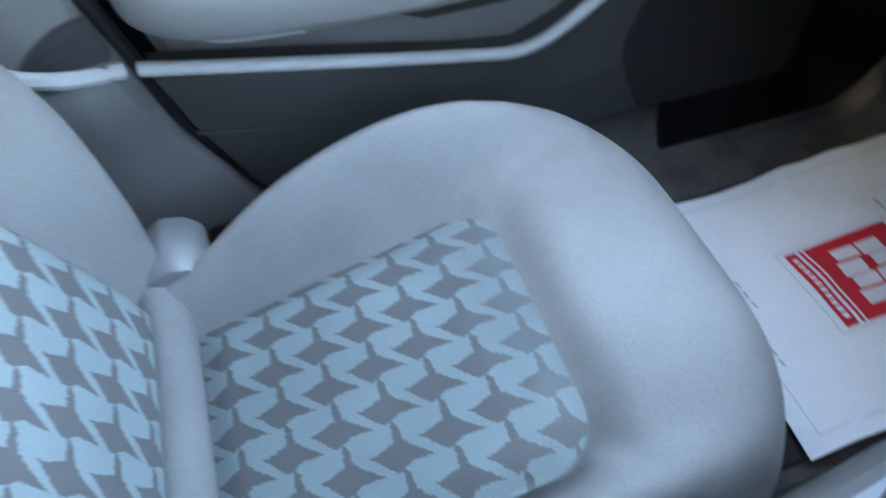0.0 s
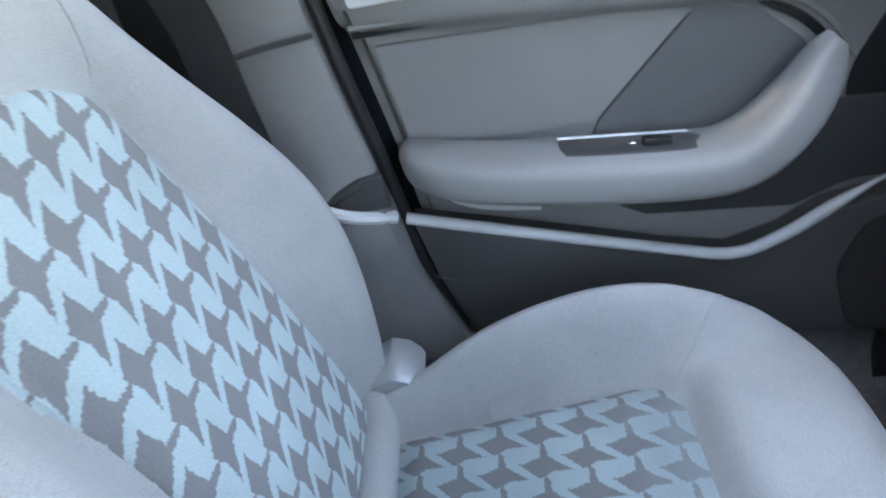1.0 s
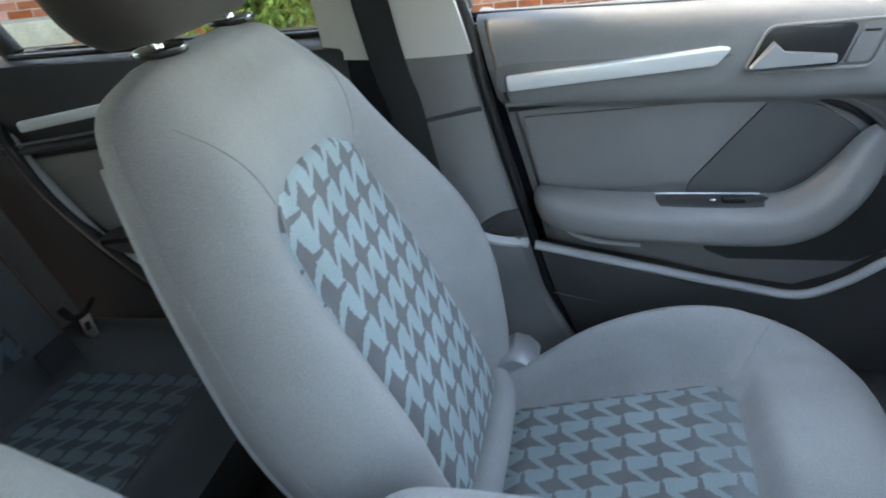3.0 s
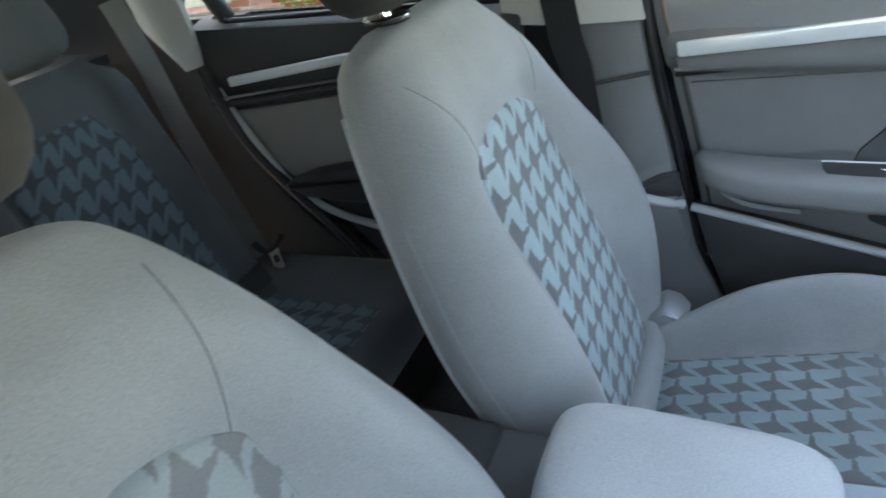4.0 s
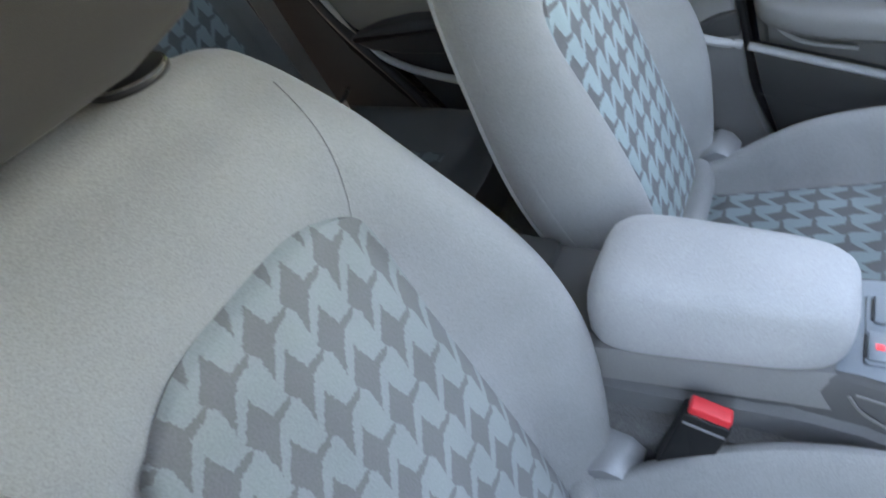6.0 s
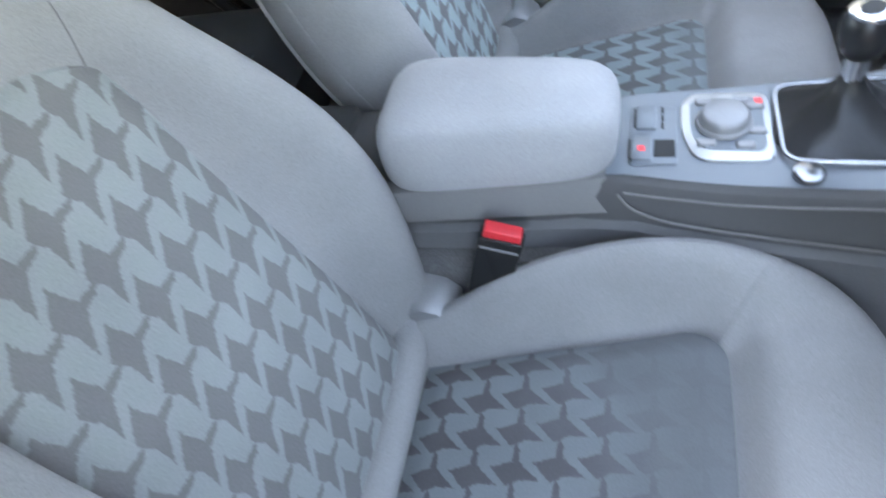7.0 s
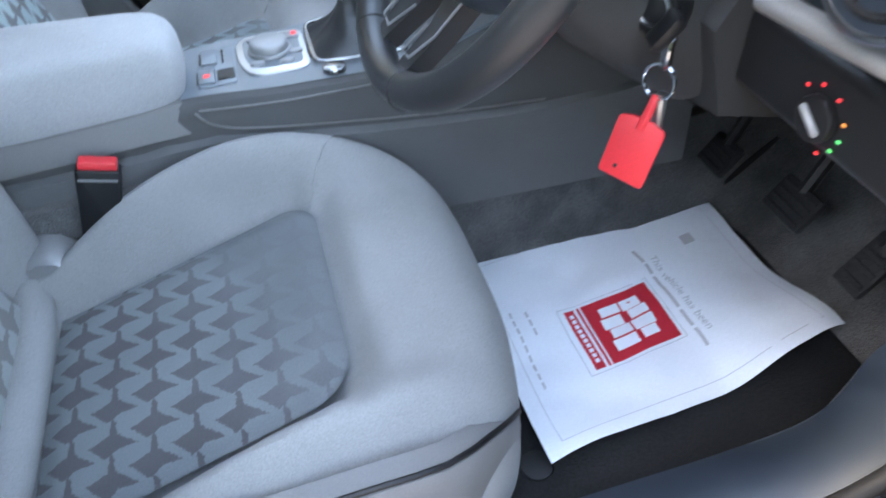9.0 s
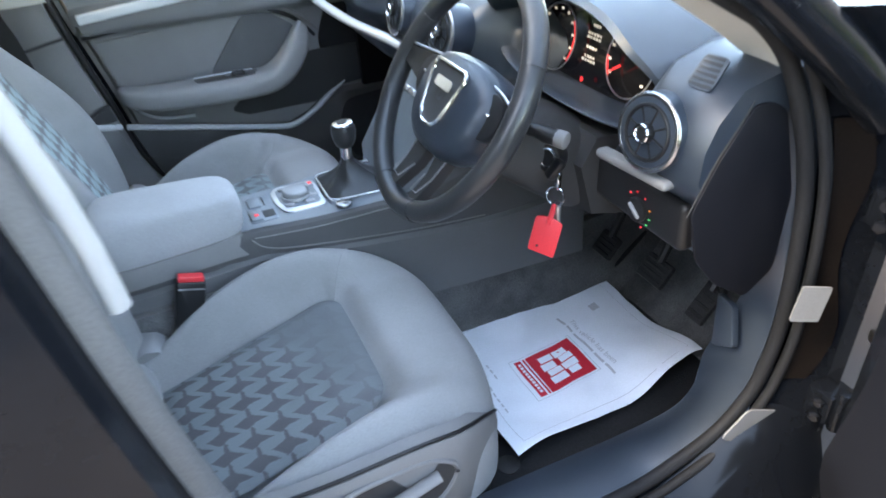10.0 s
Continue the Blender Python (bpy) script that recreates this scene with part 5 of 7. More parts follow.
part("armrest", tube(curve_points([dpt(0.30, 0.80, 0.10), dpt(0.38, 0.70, 0.125), dpt(0.55, 0.675, 0.13), dpt(0.85, 0.68, 0.115)], 5), 0.036, 12), DOOR_INNER, ddoor)
part("window_frame", tube(curve_points([dpt(0.02, 0.98), dpt(0.30, 1.17), dpt(0.62, 1.33), dpt(0.90, 1.35), dpt(1.02, 1.22), dpt(1.04, 0.98)], 5), 0.022, 10), PAINT, ddoor)
part("frame_trim", tube(curve_points([dpt(0.04, 1.01, 0.022), dpt(0.30, 1.19, 0.022), dpt(0.62, 1.345, 0.022)], 5), 0.008, 8), SILVER_PAINT, ddoor)
window_pane("window_3", [dpt(0.05, 0.99), dpt(1.02, 0.99), dpt(0.95, 1.32), dpt(0.62, 1.33)], "clear window of the open door")
# middle pillar on the driver's side
near = thing("pillar_right_middle", "pale and black middle pillar behind the driver's seat", "pillar", kind="structure")


def near_in(u, v):
    z = 0.40 + 0.96 * v
    xe = lerp_table([(0.4, 0.25), (0.5, 0.235), (0.57, 0.195), (0.687, 0.168), (0.9, 0.127), (1.12, 0.088), (1.36, 0.03)], z) - 0.008
    w = lerp_table([(0.4, 0.26), (0.95, 0.20), (1.36, 0.19)], z)
    return (xe - w * (1 - u), lerp_table([(0.4, -0.712), (0.9, -0.708), (1.12, -0.69), (1.36, -0.64)], z), z)


part("lower_cover", sheet(lambda u, v: near_in(u, 0.575 * v), spread(0, 1, 8), spread(0, 1, 14), None, (0, -0.012, 0)), DOOR_GREY, near, "grey lower pillar cover")
part("upper_cover", sheet(lambda u, v: Vector(near_in(u, 0.575 + 0.425 * v)) + Vector((0, 0.012, 0)), spread(0, 1, 8), spread(0, 1, 10), None, (0, -0.012, 0)), PALE_TRIM, near, "pale upper pillar trim")
part("trim_edge", tube(curve_points([(0.131, -0.696, 0.955), (0.127, -0.695, 0.998), (0.121, -0.694, 1.043), (0.104, -0.690, 1.128), (0.07, -0.668, 1.25), (0.03, -0.635, 1.36)], 5), 0.0115, 12), EDGE_TRIM, near, "pale rounded trim edge")
part("pillar_skin", loft([[Vector(near_in(1, v)) + Vector((-0.005, -0.012, 0)), Vector(near_in(1, v)) + Vector((-0.02, -0.075, 0)), Vector(near_in(0, v)) + Vector((0, -0.10, 0)), Vector(near_in(0, v)) + Vector((0, -0.012, 0))] for v in spread(0, 1, 16)]), PAINT, near, "glossy black pillar skin")
part("latch_plate", rbox((0.018, 0.05, 0.10), 0.004, 2, (0.168, -0.765, 0.66)), PRIMER, near, "brown latch mounting")
part("striker", tube(curve_points([(0.178, -0.765, 0.68), (0.215, -0.765, 0.68), (0.215, -0.765, 0.64), (0.178, -0.765, 0.64)], 4), 0.006, 8), CHROME, near, "silver door striker")
strap(curve_points([(0.0, -0.655, 1.30), (0.03, -0.672, 1.10), (0.05, -0.685, 0.95), (0.09, -0.69, 0.75), (0.12, -0.69, 0.5)], 6), 0.048, Vector((1, 0, 0.1)).normalized(), "belt_webbing", near)
body_plane("rear_flank_right", [(-0.06, -0.80, 0.28), (-0.06, -0.82, 0.98), (-1.78, -0.64, 0.97), (-1.78, -0.64, 0.3)], PAINT, "glossy black rear side of the car", -0.06)
window_pane("window_4", [(-0.10, -0.745, 0.985), (-0.95, -0.70, 0.985), (-1.0, -0.62, 1.32), (-0.14, -0.65, 1.38)], "tinted rear door window on the near side", True)


# ---- dashboard ----
dash = thing("dashboard", "dark blue-grey moulded dashboard with round vents", "dashboard")


def dash_section(y):
    mid = 1 - ease(0.16, 0.34, abs(y - 0.01))            # centre, stands forward
    bay = ease(-0.60, -0.56, y) * (1 - ease(-0.17, -0.13, y))   # instrument bay
    end = ease(0.66, 0.74, abs(y + 0.0))
    fx = 0.775 - 0.045 * mid - 0.06 * ease(0.2, 0.4, y) + 0.02 * end
    top = 1.035 - 0.012 * mid - 0.02 * ease(0.2, 0.5, y) + 0.012 * ease(0.5, 0.6, -y) - 0.012 * end
    bx = 0.10 * bay
    pts = [(1.49, 0.955), (1.20, top - 0.02), (0.98, top), (fx + 0.10 + 0.4 * bx, top), (fx + 0.045 + bx, top - 0.014), (fx + 0.014 + bx, top - 0.05), (fx + bx, 0.955), (fx - 0.002 + bx, 0.915), (fx + 0.012 + bx * 0.7, 0.885), (fx + 0.04 + bx * 0.3, 0.868), (fx + 0.047, 0.845), (fx + 0.048, 0.80), (fx + 0.062, 0.778), (fx + 0.12, 0.765), (1.25, 0.72), (1.49, 0.72)]
    return [(x, y, z) for x, z in pts]


part("dash_body", loft([dash_section(y) for y in spread(-0.708, -0.62, 8) + spread(-0.605, -0.54, 10) + spread(-0.52, -0.20, 12) + spread(-0.18, -0.11, 10) + spread(-0.09, 0.735, 34)]), DASH, dash, "", 0.9)
# instrument binnacle
CY, CZ, CX = -0.365, 0.972, 0.845


def cowl(x, grow, n=48):
    out = []
    for k in range(n):
        a = 6.2831853 * k / n
        c, s = math.cos(a), math.sin(a)
        back = 0.55 * max(0.872 - x, 0) * (1 - ease(-0.1, 0.75, s))
        out.append((x + back + 0.035 * s * (1 if s > 0 else 0.4), CY + (0.205 + grow) * math.copysign(abs(c) ** 0.75, c), CZ + ((0.078 if s > 0 else 0.054) + grow * (1.1 if s > 0 else 0.45)) * math.copysign(abs(s) ** 0.8, s)))
    return out


part("binnacle", loft([cowl(0.885, 0.0), cowl(0.80, 0.012), cowl(0.752, 0.018), cowl(0.745, 0.024), cowl(0.752, 0.032), cowl(0.80, 0.038), cowl(0.90, 0.040)], cap=False), DASH, dash, "dark hood round the instruments")
cluster = part("instrument_panel", slab([(b - CY, c - CZ) for a, b, c in cowl(0.86, 0.004)], 0.012, frame_of((0.873, CY, CZ), (0, 1, 0), (0.25, 0, 1))), SCREEN, dash, "black instrument panel with lit dials")
CN = Vector((-1, 0, 0.25)).normalized()
CV = Vector((0.25, 0, 1)).normalized()


def on_cluster(a, b, d=0.0145):
    return Vector((0.873, CY + a, CZ)) + CV * b + CN * (d)


dial_frame = frame_of((0, 0, 0), (0, -1, 0), tuple(CV))
for s, warn in ((1, 0.2), (-1, 0.8)):
    c = on_cluster(0.102, 0.0) if s > 0 else on_cluster(-0.096, 0.012)
    part("dial_ring", ring(0.055, 0.0012, CN, c, 40, 6), SILVER, cluster, "thin silver dial ring")
    for k in range(11):
        a = radians(-125 + 25 * k)
        p = c + (Vector((0, -1, 0)) * math.sin(a) + CV * math.cos(a)) * 0.047
        part("numeral", slab([(-0.0032, -0.0017), (0.0032, -0.0017), (0.0032, 0.0017), (-0.0032, 0.0017)], 0.0008, Matrix.Translation(p) @ dial_frame), LIT_WHITE, cluster)
    arc = [c + (Vector((0, -1, 0)) * math.sin(radians(t)) + CV * math.cos(radians(t))) * 0.052 for t in (spread(50, 125, 12) if s > 0 else spread(-128, -95, 6))]
    part("red_arc", tube(arc, 0.0014, 6), LIT_RED, cluster, "lit red arc")
    tip = c + (Vector((0, -1, 0)) * math.sin(radians(-125)) + CV * math.cos(radians(-125))) * 0.046
    part("needle", tube([c + (tip - c) * 0.45 + CN * 0.002, tip + CN * 0.002], [0.002, 0.001], 6), LIT_RED, cluster, "red needle")
for row, (b, n) in enumerate(((0.040, 3), (0.027, 5), (0.021, 5), (0.006, 4), (-0.008, 4), (-0.014, 5))):
    for k in range(n):
        w = 0.0036 + 0.0012 * ((k * 5 + row * 3) % 3)
        p = on_cluster(0.0075 * (k - (n - 1) / 2), b)
        part("readout", slab([(-w / 2, -0.0018), (w / 2, -0.0018), (w / 2, 0.0018), (-w / 2, 0.0018)], 0.0008, Matrix.Translation(p) @ dial_frame), LIT_WHITE, cluster)
part("warning_lamp", disc(0.004, 0.001, 12, 0, CN, on_cluster(0.005, -0.045)), LIT_RED, cluster, "lit red warning lamp")


def vent(at, axis, r=0.050):
    axis = Vector(axis).normalized()
    at = Vector(at)
    v = part("air_vent", disc(r + 0.004, 0.05, 36, 0.004, axis, at - axis * 0.022), DASH, dash, "round black air vent with a silver ring")
    part("vent_ring", ring(r, 0.0046, axis, at, 44, 10, 0.8), RING_METAL, v, "satin silver ring")
    part("vent_inner", disc(r - 0.006, 0.006, 36, 0.001, axis, at - axis * 0.001), BLACK, v)
    part("vent_lip", ring(r - 0.012, 0.003, axis, at + axis * 0.003, 36, 8), BLACK, v)
    side = axis.cross(Vector((0, 0, 1))).normalized()
    up = side.cross(axis)
    for k in range(8):
        a = 0.7854 * k + 0.3
        dirn = side * math.cos(a) + up * math.sin(a)
        part("vane", tube([at + axis * 0.004 + dirn * 0.012, at + axis * 0.004 + dirn * (r - 0.012)], 0.0015, 6), BLACK, v)
    part("vent_hub", disc(0.013, 0.016, 24, 0.003, axis, at + axis * 0.006), BLACK, v)
    part("hub_ring", ring(0.0105, 0.0024, axis, at + axis * 0.014, 24, 6), CHROME, v)
    return v


vent((0.764, -0.632, 0.960), (-0.97, -0.12, 0.16), 0.047)
vent((0.712, -0.105, 0.968), (-0.98, -0.06, 0.18), 0.046)
vent((0.714, 0.135, 0.955), (-0.98, 0.02, 0.18), 0.046)
# passenger-side strip and shelf
part("dash_strip", tube(curve_points([(0.712, 0.03, 0.893), (0.700, 0.15, 0.893), (0.672, 0.34, 0.893), (0.662, 0.60, 0.893), (0.675, 0.72, 0.893)], 6), 0.014, 12, False, 0.7), SILVER, dash, "satin silver dash strip")
part("centre_panel", loft([[(0.60, y, 0.69), (0.72, y, 0.885), (0.80, y, 0.885), (0.80, y, 0.60), (0.60, y, 0.60)] for y in (-0.105, 0.105)]), SKY_TINTED_CONSOLE, dash, "dark centre control panel")
for k in range(6):
    part("panel_button", rbox((0.006, 0.026, 0.012), 0.002, 1, (0.683, -0.08 + 0.032 * k, 0.832), Euler((0, radians(31), 0)).to_matrix()), SILVER, dash)
# corner demister
dem = part("demister", slab(round_outline([(-0.020, -0.023), (0.019, -0.023), (0.021, 0.021), (-0.015, 0.020)], 0.008), 0.002, frame_of((0.821, -0.658, 1.036), (0.12, -0.99, 0.0), (0.58, 0.10, 0.78)) @ pose(0, 0, 0)), DASH, dash, "slatted demister grille")
for k in range(6):
    part("slat", rbox((0.034 - 0.0014 * k, 0.0042, 0.002), 0.0005, 1, tuple(frame_of((0.821, -0.658, 1.036), (0.12, -0.99, 0.0), (0.58, 0.10, 0.78)) @ Vector((0.001, -0.0185 + 0.0072 * k, 0.0018))), frame_of((0, 0, 0), (0.12, -0.99, 0.0), (0.58, 0.10, 0.78)).to_3x3()), BLACK, dem)
# light switch panel below the outer vent
panel = part("switch_panel", rbox((0.03, 0.215, 0.075), 0.012, 4, (0.822, -0.567, 0.822)), BLACK, dash, "dark light-switch panel")
part("pull_strip", rbox((0.022, 0.150, 0.014), 0.006, 3, (0.777, -0.596, 0.892), Euler((radians(-4), 0, 0)).to_matrix()), DOOR_GREY, dash, "silver-grey switch strip")
part("light_knob", disc(0.019, 0.010, 28, 0.003, (-1, 0, 0), (0.804, -0.582, 0.812)), BLACK, panel, "round light switch")
part("knob_bar", rbox((0.006, 0.028, 0.007), 0.002, 1, (0.798, -0.582, 0.812), Euler((radians(35), 0, 0)).to_matrix()), SILVER_PAINT, panel)
for k, (a, mat) in enumerate(((20, LIT_ORANGE), (60, LIT_RED), (-10, LIT_GREEN), (-35, LIT_GREEN), (100, LIT_RED), (-65, LIT_RED), (135, LIT_RED))):
    part("lamp_mark", rbox((0.002, 0.0034, 0.0022), 0.0005, 1, (0.805, -0.582 - 0.027 * math.cos(radians(a)), 0.812 + 0.027 * math.sin(radians(a)))), mat, panel)
end_rim = [(0.852, 1.006), (0.838, 0.985), (0.809, 0.94), (0.779, 0.876), (0.800, 0.80), (0.842, 0.748), (0.905, 0.705), (0.950, 0.740), (0.950, 0.863), (0.905, 0.990), (0.880, 1.004)]
part("end_cover", slab(round_outline(end_rim, 0.012), 0.004, frame_of((0, -0.7085, 0), (1, 0, 0), (0, 0, 1)), 0.0015), DOOR_INNER, dash, "matt black end cover")
part("end_seam", tube(curve_points([(0.850, -0.709, 1.01), (0.836, -0.709, 0.985), (0.807, -0.709, 0.94), (0.775, -0.709, 0.872)], 5), 0.0009, 6), SOFT_DARK, dash)
# steering column and stalks
WC = Vector((0.612, -0.362, 0.955))
WA = Vector((-0.848, 0, 0.53))
WV = Vector((0.53, 0, 0.848))
WU = Vector((0, 1, 0))
col = thing("steering_column", "dark steering column shroud with stalks and ignition", "steering column")
part("shroud", loft([[WC - WA * d + WU * w * math.copysign(abs(math.cos(a)) ** 0.7, math.cos(a)) + WV * (h * math.copysign(abs(math.sin(a)) ** 0.7, math.sin(a)) - 0.02) for a in spread(0, 6.2831853 * 27 / 28, 28)] for d, w, h in ((0.03, 0.045, 0.045), (0.06, 0.062, 0.055), (0.14, 0.092, 0.068), (0.26, 0.10, 0.075))]), SOFT_DARK, col)
part("knee_panel", loft([[(0.80, y, 0.885), (0.775, y, 0.84), (0.80, y, 0.755 - 0.03 * ease(-0.50, -0.35, y)), (0.90, y, 0.73), (0.95, y, 0.88)] for y in spread(-0.48, -0.18, 10)]), SOFT_DARK, col, "dark knee panel")
for s, droop in ((-1, 0.0), (1, 0.0)):
    p0 = WC - WA * 0.06 + WU * s * 0.05
    p1 = WC - WA * 0.11 + WU * s * (0.148 if s < 0 else 0.118) + WV * 0.02
    stalk = part("stalk", tube(curve_points([p0, (p0 + p1) / 2, p1], 4), [0.010] * 6 + [0.013, 0.013, 0.012], 10), BLACK, col, "black column stalk")
    part("stalk_end", disc(0.013, 0.018, 18, 0.003, tuple(p1 - p0), p1), DOOR_FABRIC if s < 0 else BLACK, stalk, "pale stalk end")
lock = part("ignition", disc(0.023, 0.03, 28, 0.005, (-0.85, -0.45, 0.2), (0.738, -0.452, 0.858)), BLACK, col, "round black ignition barrel")
part("lock_ring", ring(0.014, 0.0025, (-0.85, -0.45, 0.2), (0.726, -0.459, 0.861), 24, 6), CHROME, lock)

# ---- steering wheel ----
wheel = thing("steering_wheel", "black leather three-spoke steering wheel with a chrome shield", "steering wheel")
part("rim", ring(0.184, 0.0165, tuple(WA), tuple(WC), 72, 14, 1.1), LEATHER, wheel, "worn black leather rim")
for a in (28, 152, 250, 290):
    c = WC + (WU * math.cos(radians(a)) + WV * math.sin(radians(a))) * 0.184
    part("rim_stitch", ring(0.0170, 0.0012, tuple(-WU * math.sin(radians(a)) + WV * math.cos(radians(a))), tuple(c), 20, 5), SOFT_DARK, wheel)


def wp(a, b, d=0.0):
    """A place on the wheel; what lies near its hub sits a little deeper and to one side."""
    k = 1 - ease(0.10, 0.17, math.hypot(a, b))
    return WC + WU * (a - 0.026 * k) + WV * b + WA * (d - 0.008 * k)


hub = part("airbag_cover", loft([[wp(k * w * math.copysign(abs(math.cos(a)) ** 0.75, math.cos(a)), -0.004 + k * (0.066 if math.sin(a) > 0 else 0.086) * math.copysign(abs(math.sin(a)) ** 0.85, math.sin(a)), d) for a in spread(0, 6.2831853 * 39 / 40, 40)] for k, w, d in ((0.9, 0.104, -0.045), (1.0, 0.110, -0.01), (1.0, 0.108, 0.006), (0.95, 0.106, 0.020), (0.80, 0.104, 0.030), (0.45, 0.10, 0.036), (0.1, 0.10, 0.037))]), DASH, wheel, "padded dark airbag cover")
shield = [(-0.046, 0.040), (0.046, 0.040), (0.050, 0.026), (0.030, -0.038), (0.014, -0.050), (-0.014, -0.050), (-0.030, -0.038), (-0.050, 0.026)]
emb = part("shield", slab(round_outline(shield, 0.008), 0.004, frame_of(tuple(wp(0, 0, 0.033)), tuple(-WU), tuple(WV))), SOFT_DARK, hub, "dark shield emblem")
part("shield_rim", tube([wp(-a, b, 0.038) for a, b in round_outline(shield, 0.008)], 0.0032, 8, True), CHROME, emb, "chrome shield rim")
part("badge_bar", slab(round_outline([(-0.026, -0.008), (0.026, -0.008), (0.026, 0.008), (-0.026, 0.008)], 0.008), 0.003, frame_of(tuple(wp(0, 0.012, 0.037)), tuple(-WU), tuple(WV))), CHROME, emb, "plain chrome badge")
for s in (-1, 1):
    sp = part("spoke", loft([[wp(s * r, b, d) for b, d in ((z0, 0.006), (z1, 0.006), (z1, -0.014), (z0, -0.014))] for r, z0, z1 in ((0.08, -0.030, 0.034), (0.12, -0.016, 0.034), (0.172, 0.004, 0.030))]), BLACK, wheel, "black side spoke with controls")
    part("roller", disc(0.034, 0.018, 28, 0.004, tuple(WA), tuple(wp(s * 0.100, 0.004, 0.006))), BLACK, sp, "round control pad")
    part("spoke_trim", tube(curve_points([wp(s * 0.075, 0.044, 0.010), wp(s * 0.115, 0.040, 0.010), wp(s * 0.160, 0.034, 0.006)], 4), 0.0022, 8), SILVER, sp)
    part("control_bar", rbox((0.006, 0.010, 0.004), 0.001, 1, tuple(wp(s * 0.105, 0.008, 0.017))), CHROME, sp)
    low = part("lower_spoke", loft([[wp(s * a, b, d) for a, d in ((a0, 0.004), (a1, 0.004), (a1, -0.014), (a0, -0.014))] for b, a0, a1 in ((-0.07, 0.012, 0.052), (-0.12, 0.020, 0.050), (-0.172, 0.026, 0.048))]), SOFT_DARK, wheel, "dark lower spoke")
    part("spoke_trim", tube([wp(s * 0.052, -0.075, 0.006), wp(s * 0.050, -0.12, 0.006), wp(s * 0.046, -0.150, 0.006), wp(s * 0.026, -0.152, 0.006), wp(s * 0.020, -0.12, 0.006)], 0.0013, 8), SILVER_PAINT, low, "thin silver spoke trim")

# ---- keys ----
keys = thing("key_bunch", "car key with ring and red plastic tag in the ignition", "keys")
part("key_head", rbox((0.014, 0.018, 0.034), 0.004, 2, (0.750, -0.446, 0.806), Euler((0.3, 0.5, 0)).to_matrix()), BLACK, keys)
part("key_blade", rbox((0.008, 0.012, 0.030), 0.002, 1, (0.756, -0.446, 0.786)), CHROME, keys)
part("key_ring", ring(0.0155, 0.0016, (-0.9, -0.4, 0.1), (0.752, -0.447, 0.760), 32, 6), CHROME, keys, "steel split ring")
part("key_shaft", tube([(0.756, -0.449, 0.748), (0.757, -0.449, 0.690)], 0.0055, 10), SILVER, keys, "silver key shaft")
tag_m = frame_of((0.735, -0.452, 0.700), (0.55, -0.80, -0.12), (0.30, 0.05, 0.95))
part("red_tag", slab(round_outline([(-0.0225, -0.033), (0.0225, -0.033), (0.0225, 0.024), (0.009, 0.028), (0.005, 0.028), (-0.005, 0.028), (-0.009, 0.028), (-0.0225, 0.024)], 0.004), 0.004, tag_m, 0.001), RED, keys, "bright red plastic key tag")
part("tag_neck", tube([tag_m @ Vector((0, 0.018, 0.002)), tag_m @ Vector((0.001, 0.042, 0.002)), (0.750, -0.448, 0.748)], [0.005, 0.0042, 0.003], 8), RED, keys)
part("tag_hole", disc(0.002, 0.0012, 12, 0, tuple(tag_m.to_3x3() @ Vector((0, 0, 1))), tag_m @ Vector((-0.008, -0.022, 0.0044))), BLACK, keys)

for ob in keys.children:
    ob.location = (-0.024, -0.036, 0.046)

# ---- centre console ----
console = thing("centre_console", "dark centre console with gear gaiter and silver controls", "console")


def con_section(x):
    w = lerp_table([(-0.2, 0.098), (0.08, 0.098), (0.25, 0.088), (0.31, 0.094), (0.37, 0.104), (0.45, 0.112), (0.62, 0.118), (0.80, 0.125), (1.02, 0.13)], x)
    v = lerp_table([(-0.2, 0.060), (0.25, 0.060), (0.31, 0.062), (0.45, 0.074), (0.62, 0.096), (0.80, 0.11), (1.02, 0.11)], x)
    top = lerp_table([(-0.2, 0.635), (0.26, 0.640), (0.30, 0.652), (0.45, 0.655), (0.62, 0.662), (0.70, 0.690), (0.80, 0.72), (1.02, 0.74)], x)
    low = lerp_table([(-0.2, 0.60), (0.25, 0.605), (0.32, 0.615), (0.62, 0.590), (0.80, 0.585), (1.02, 0.60)], x)
    return [(x, -w - 0.016, 0.50), (x, -w - 0.018, low - 0.02), (x, -w - 0.012, low), (x, -w - 0.008, top - 0.016), (x, -w, top - 0.004), (x, -w + 0.008, top), (x, v - 0.008, top), (x, v, top - 0.004), (x, v + 0.008, top - 0.016), (x, v + 0.012, low), (x, v + 0.018, low - 0.02), (x, v + 0.016, 0.50)]


part("console_body", loft([con_section(x) for x in spread(-0.22, 0.26, 10) + [0.28, 0.30, 0.32] + spread(0.36, 1.02, 16)]), DOOR_DARK, console, "", 0.5)
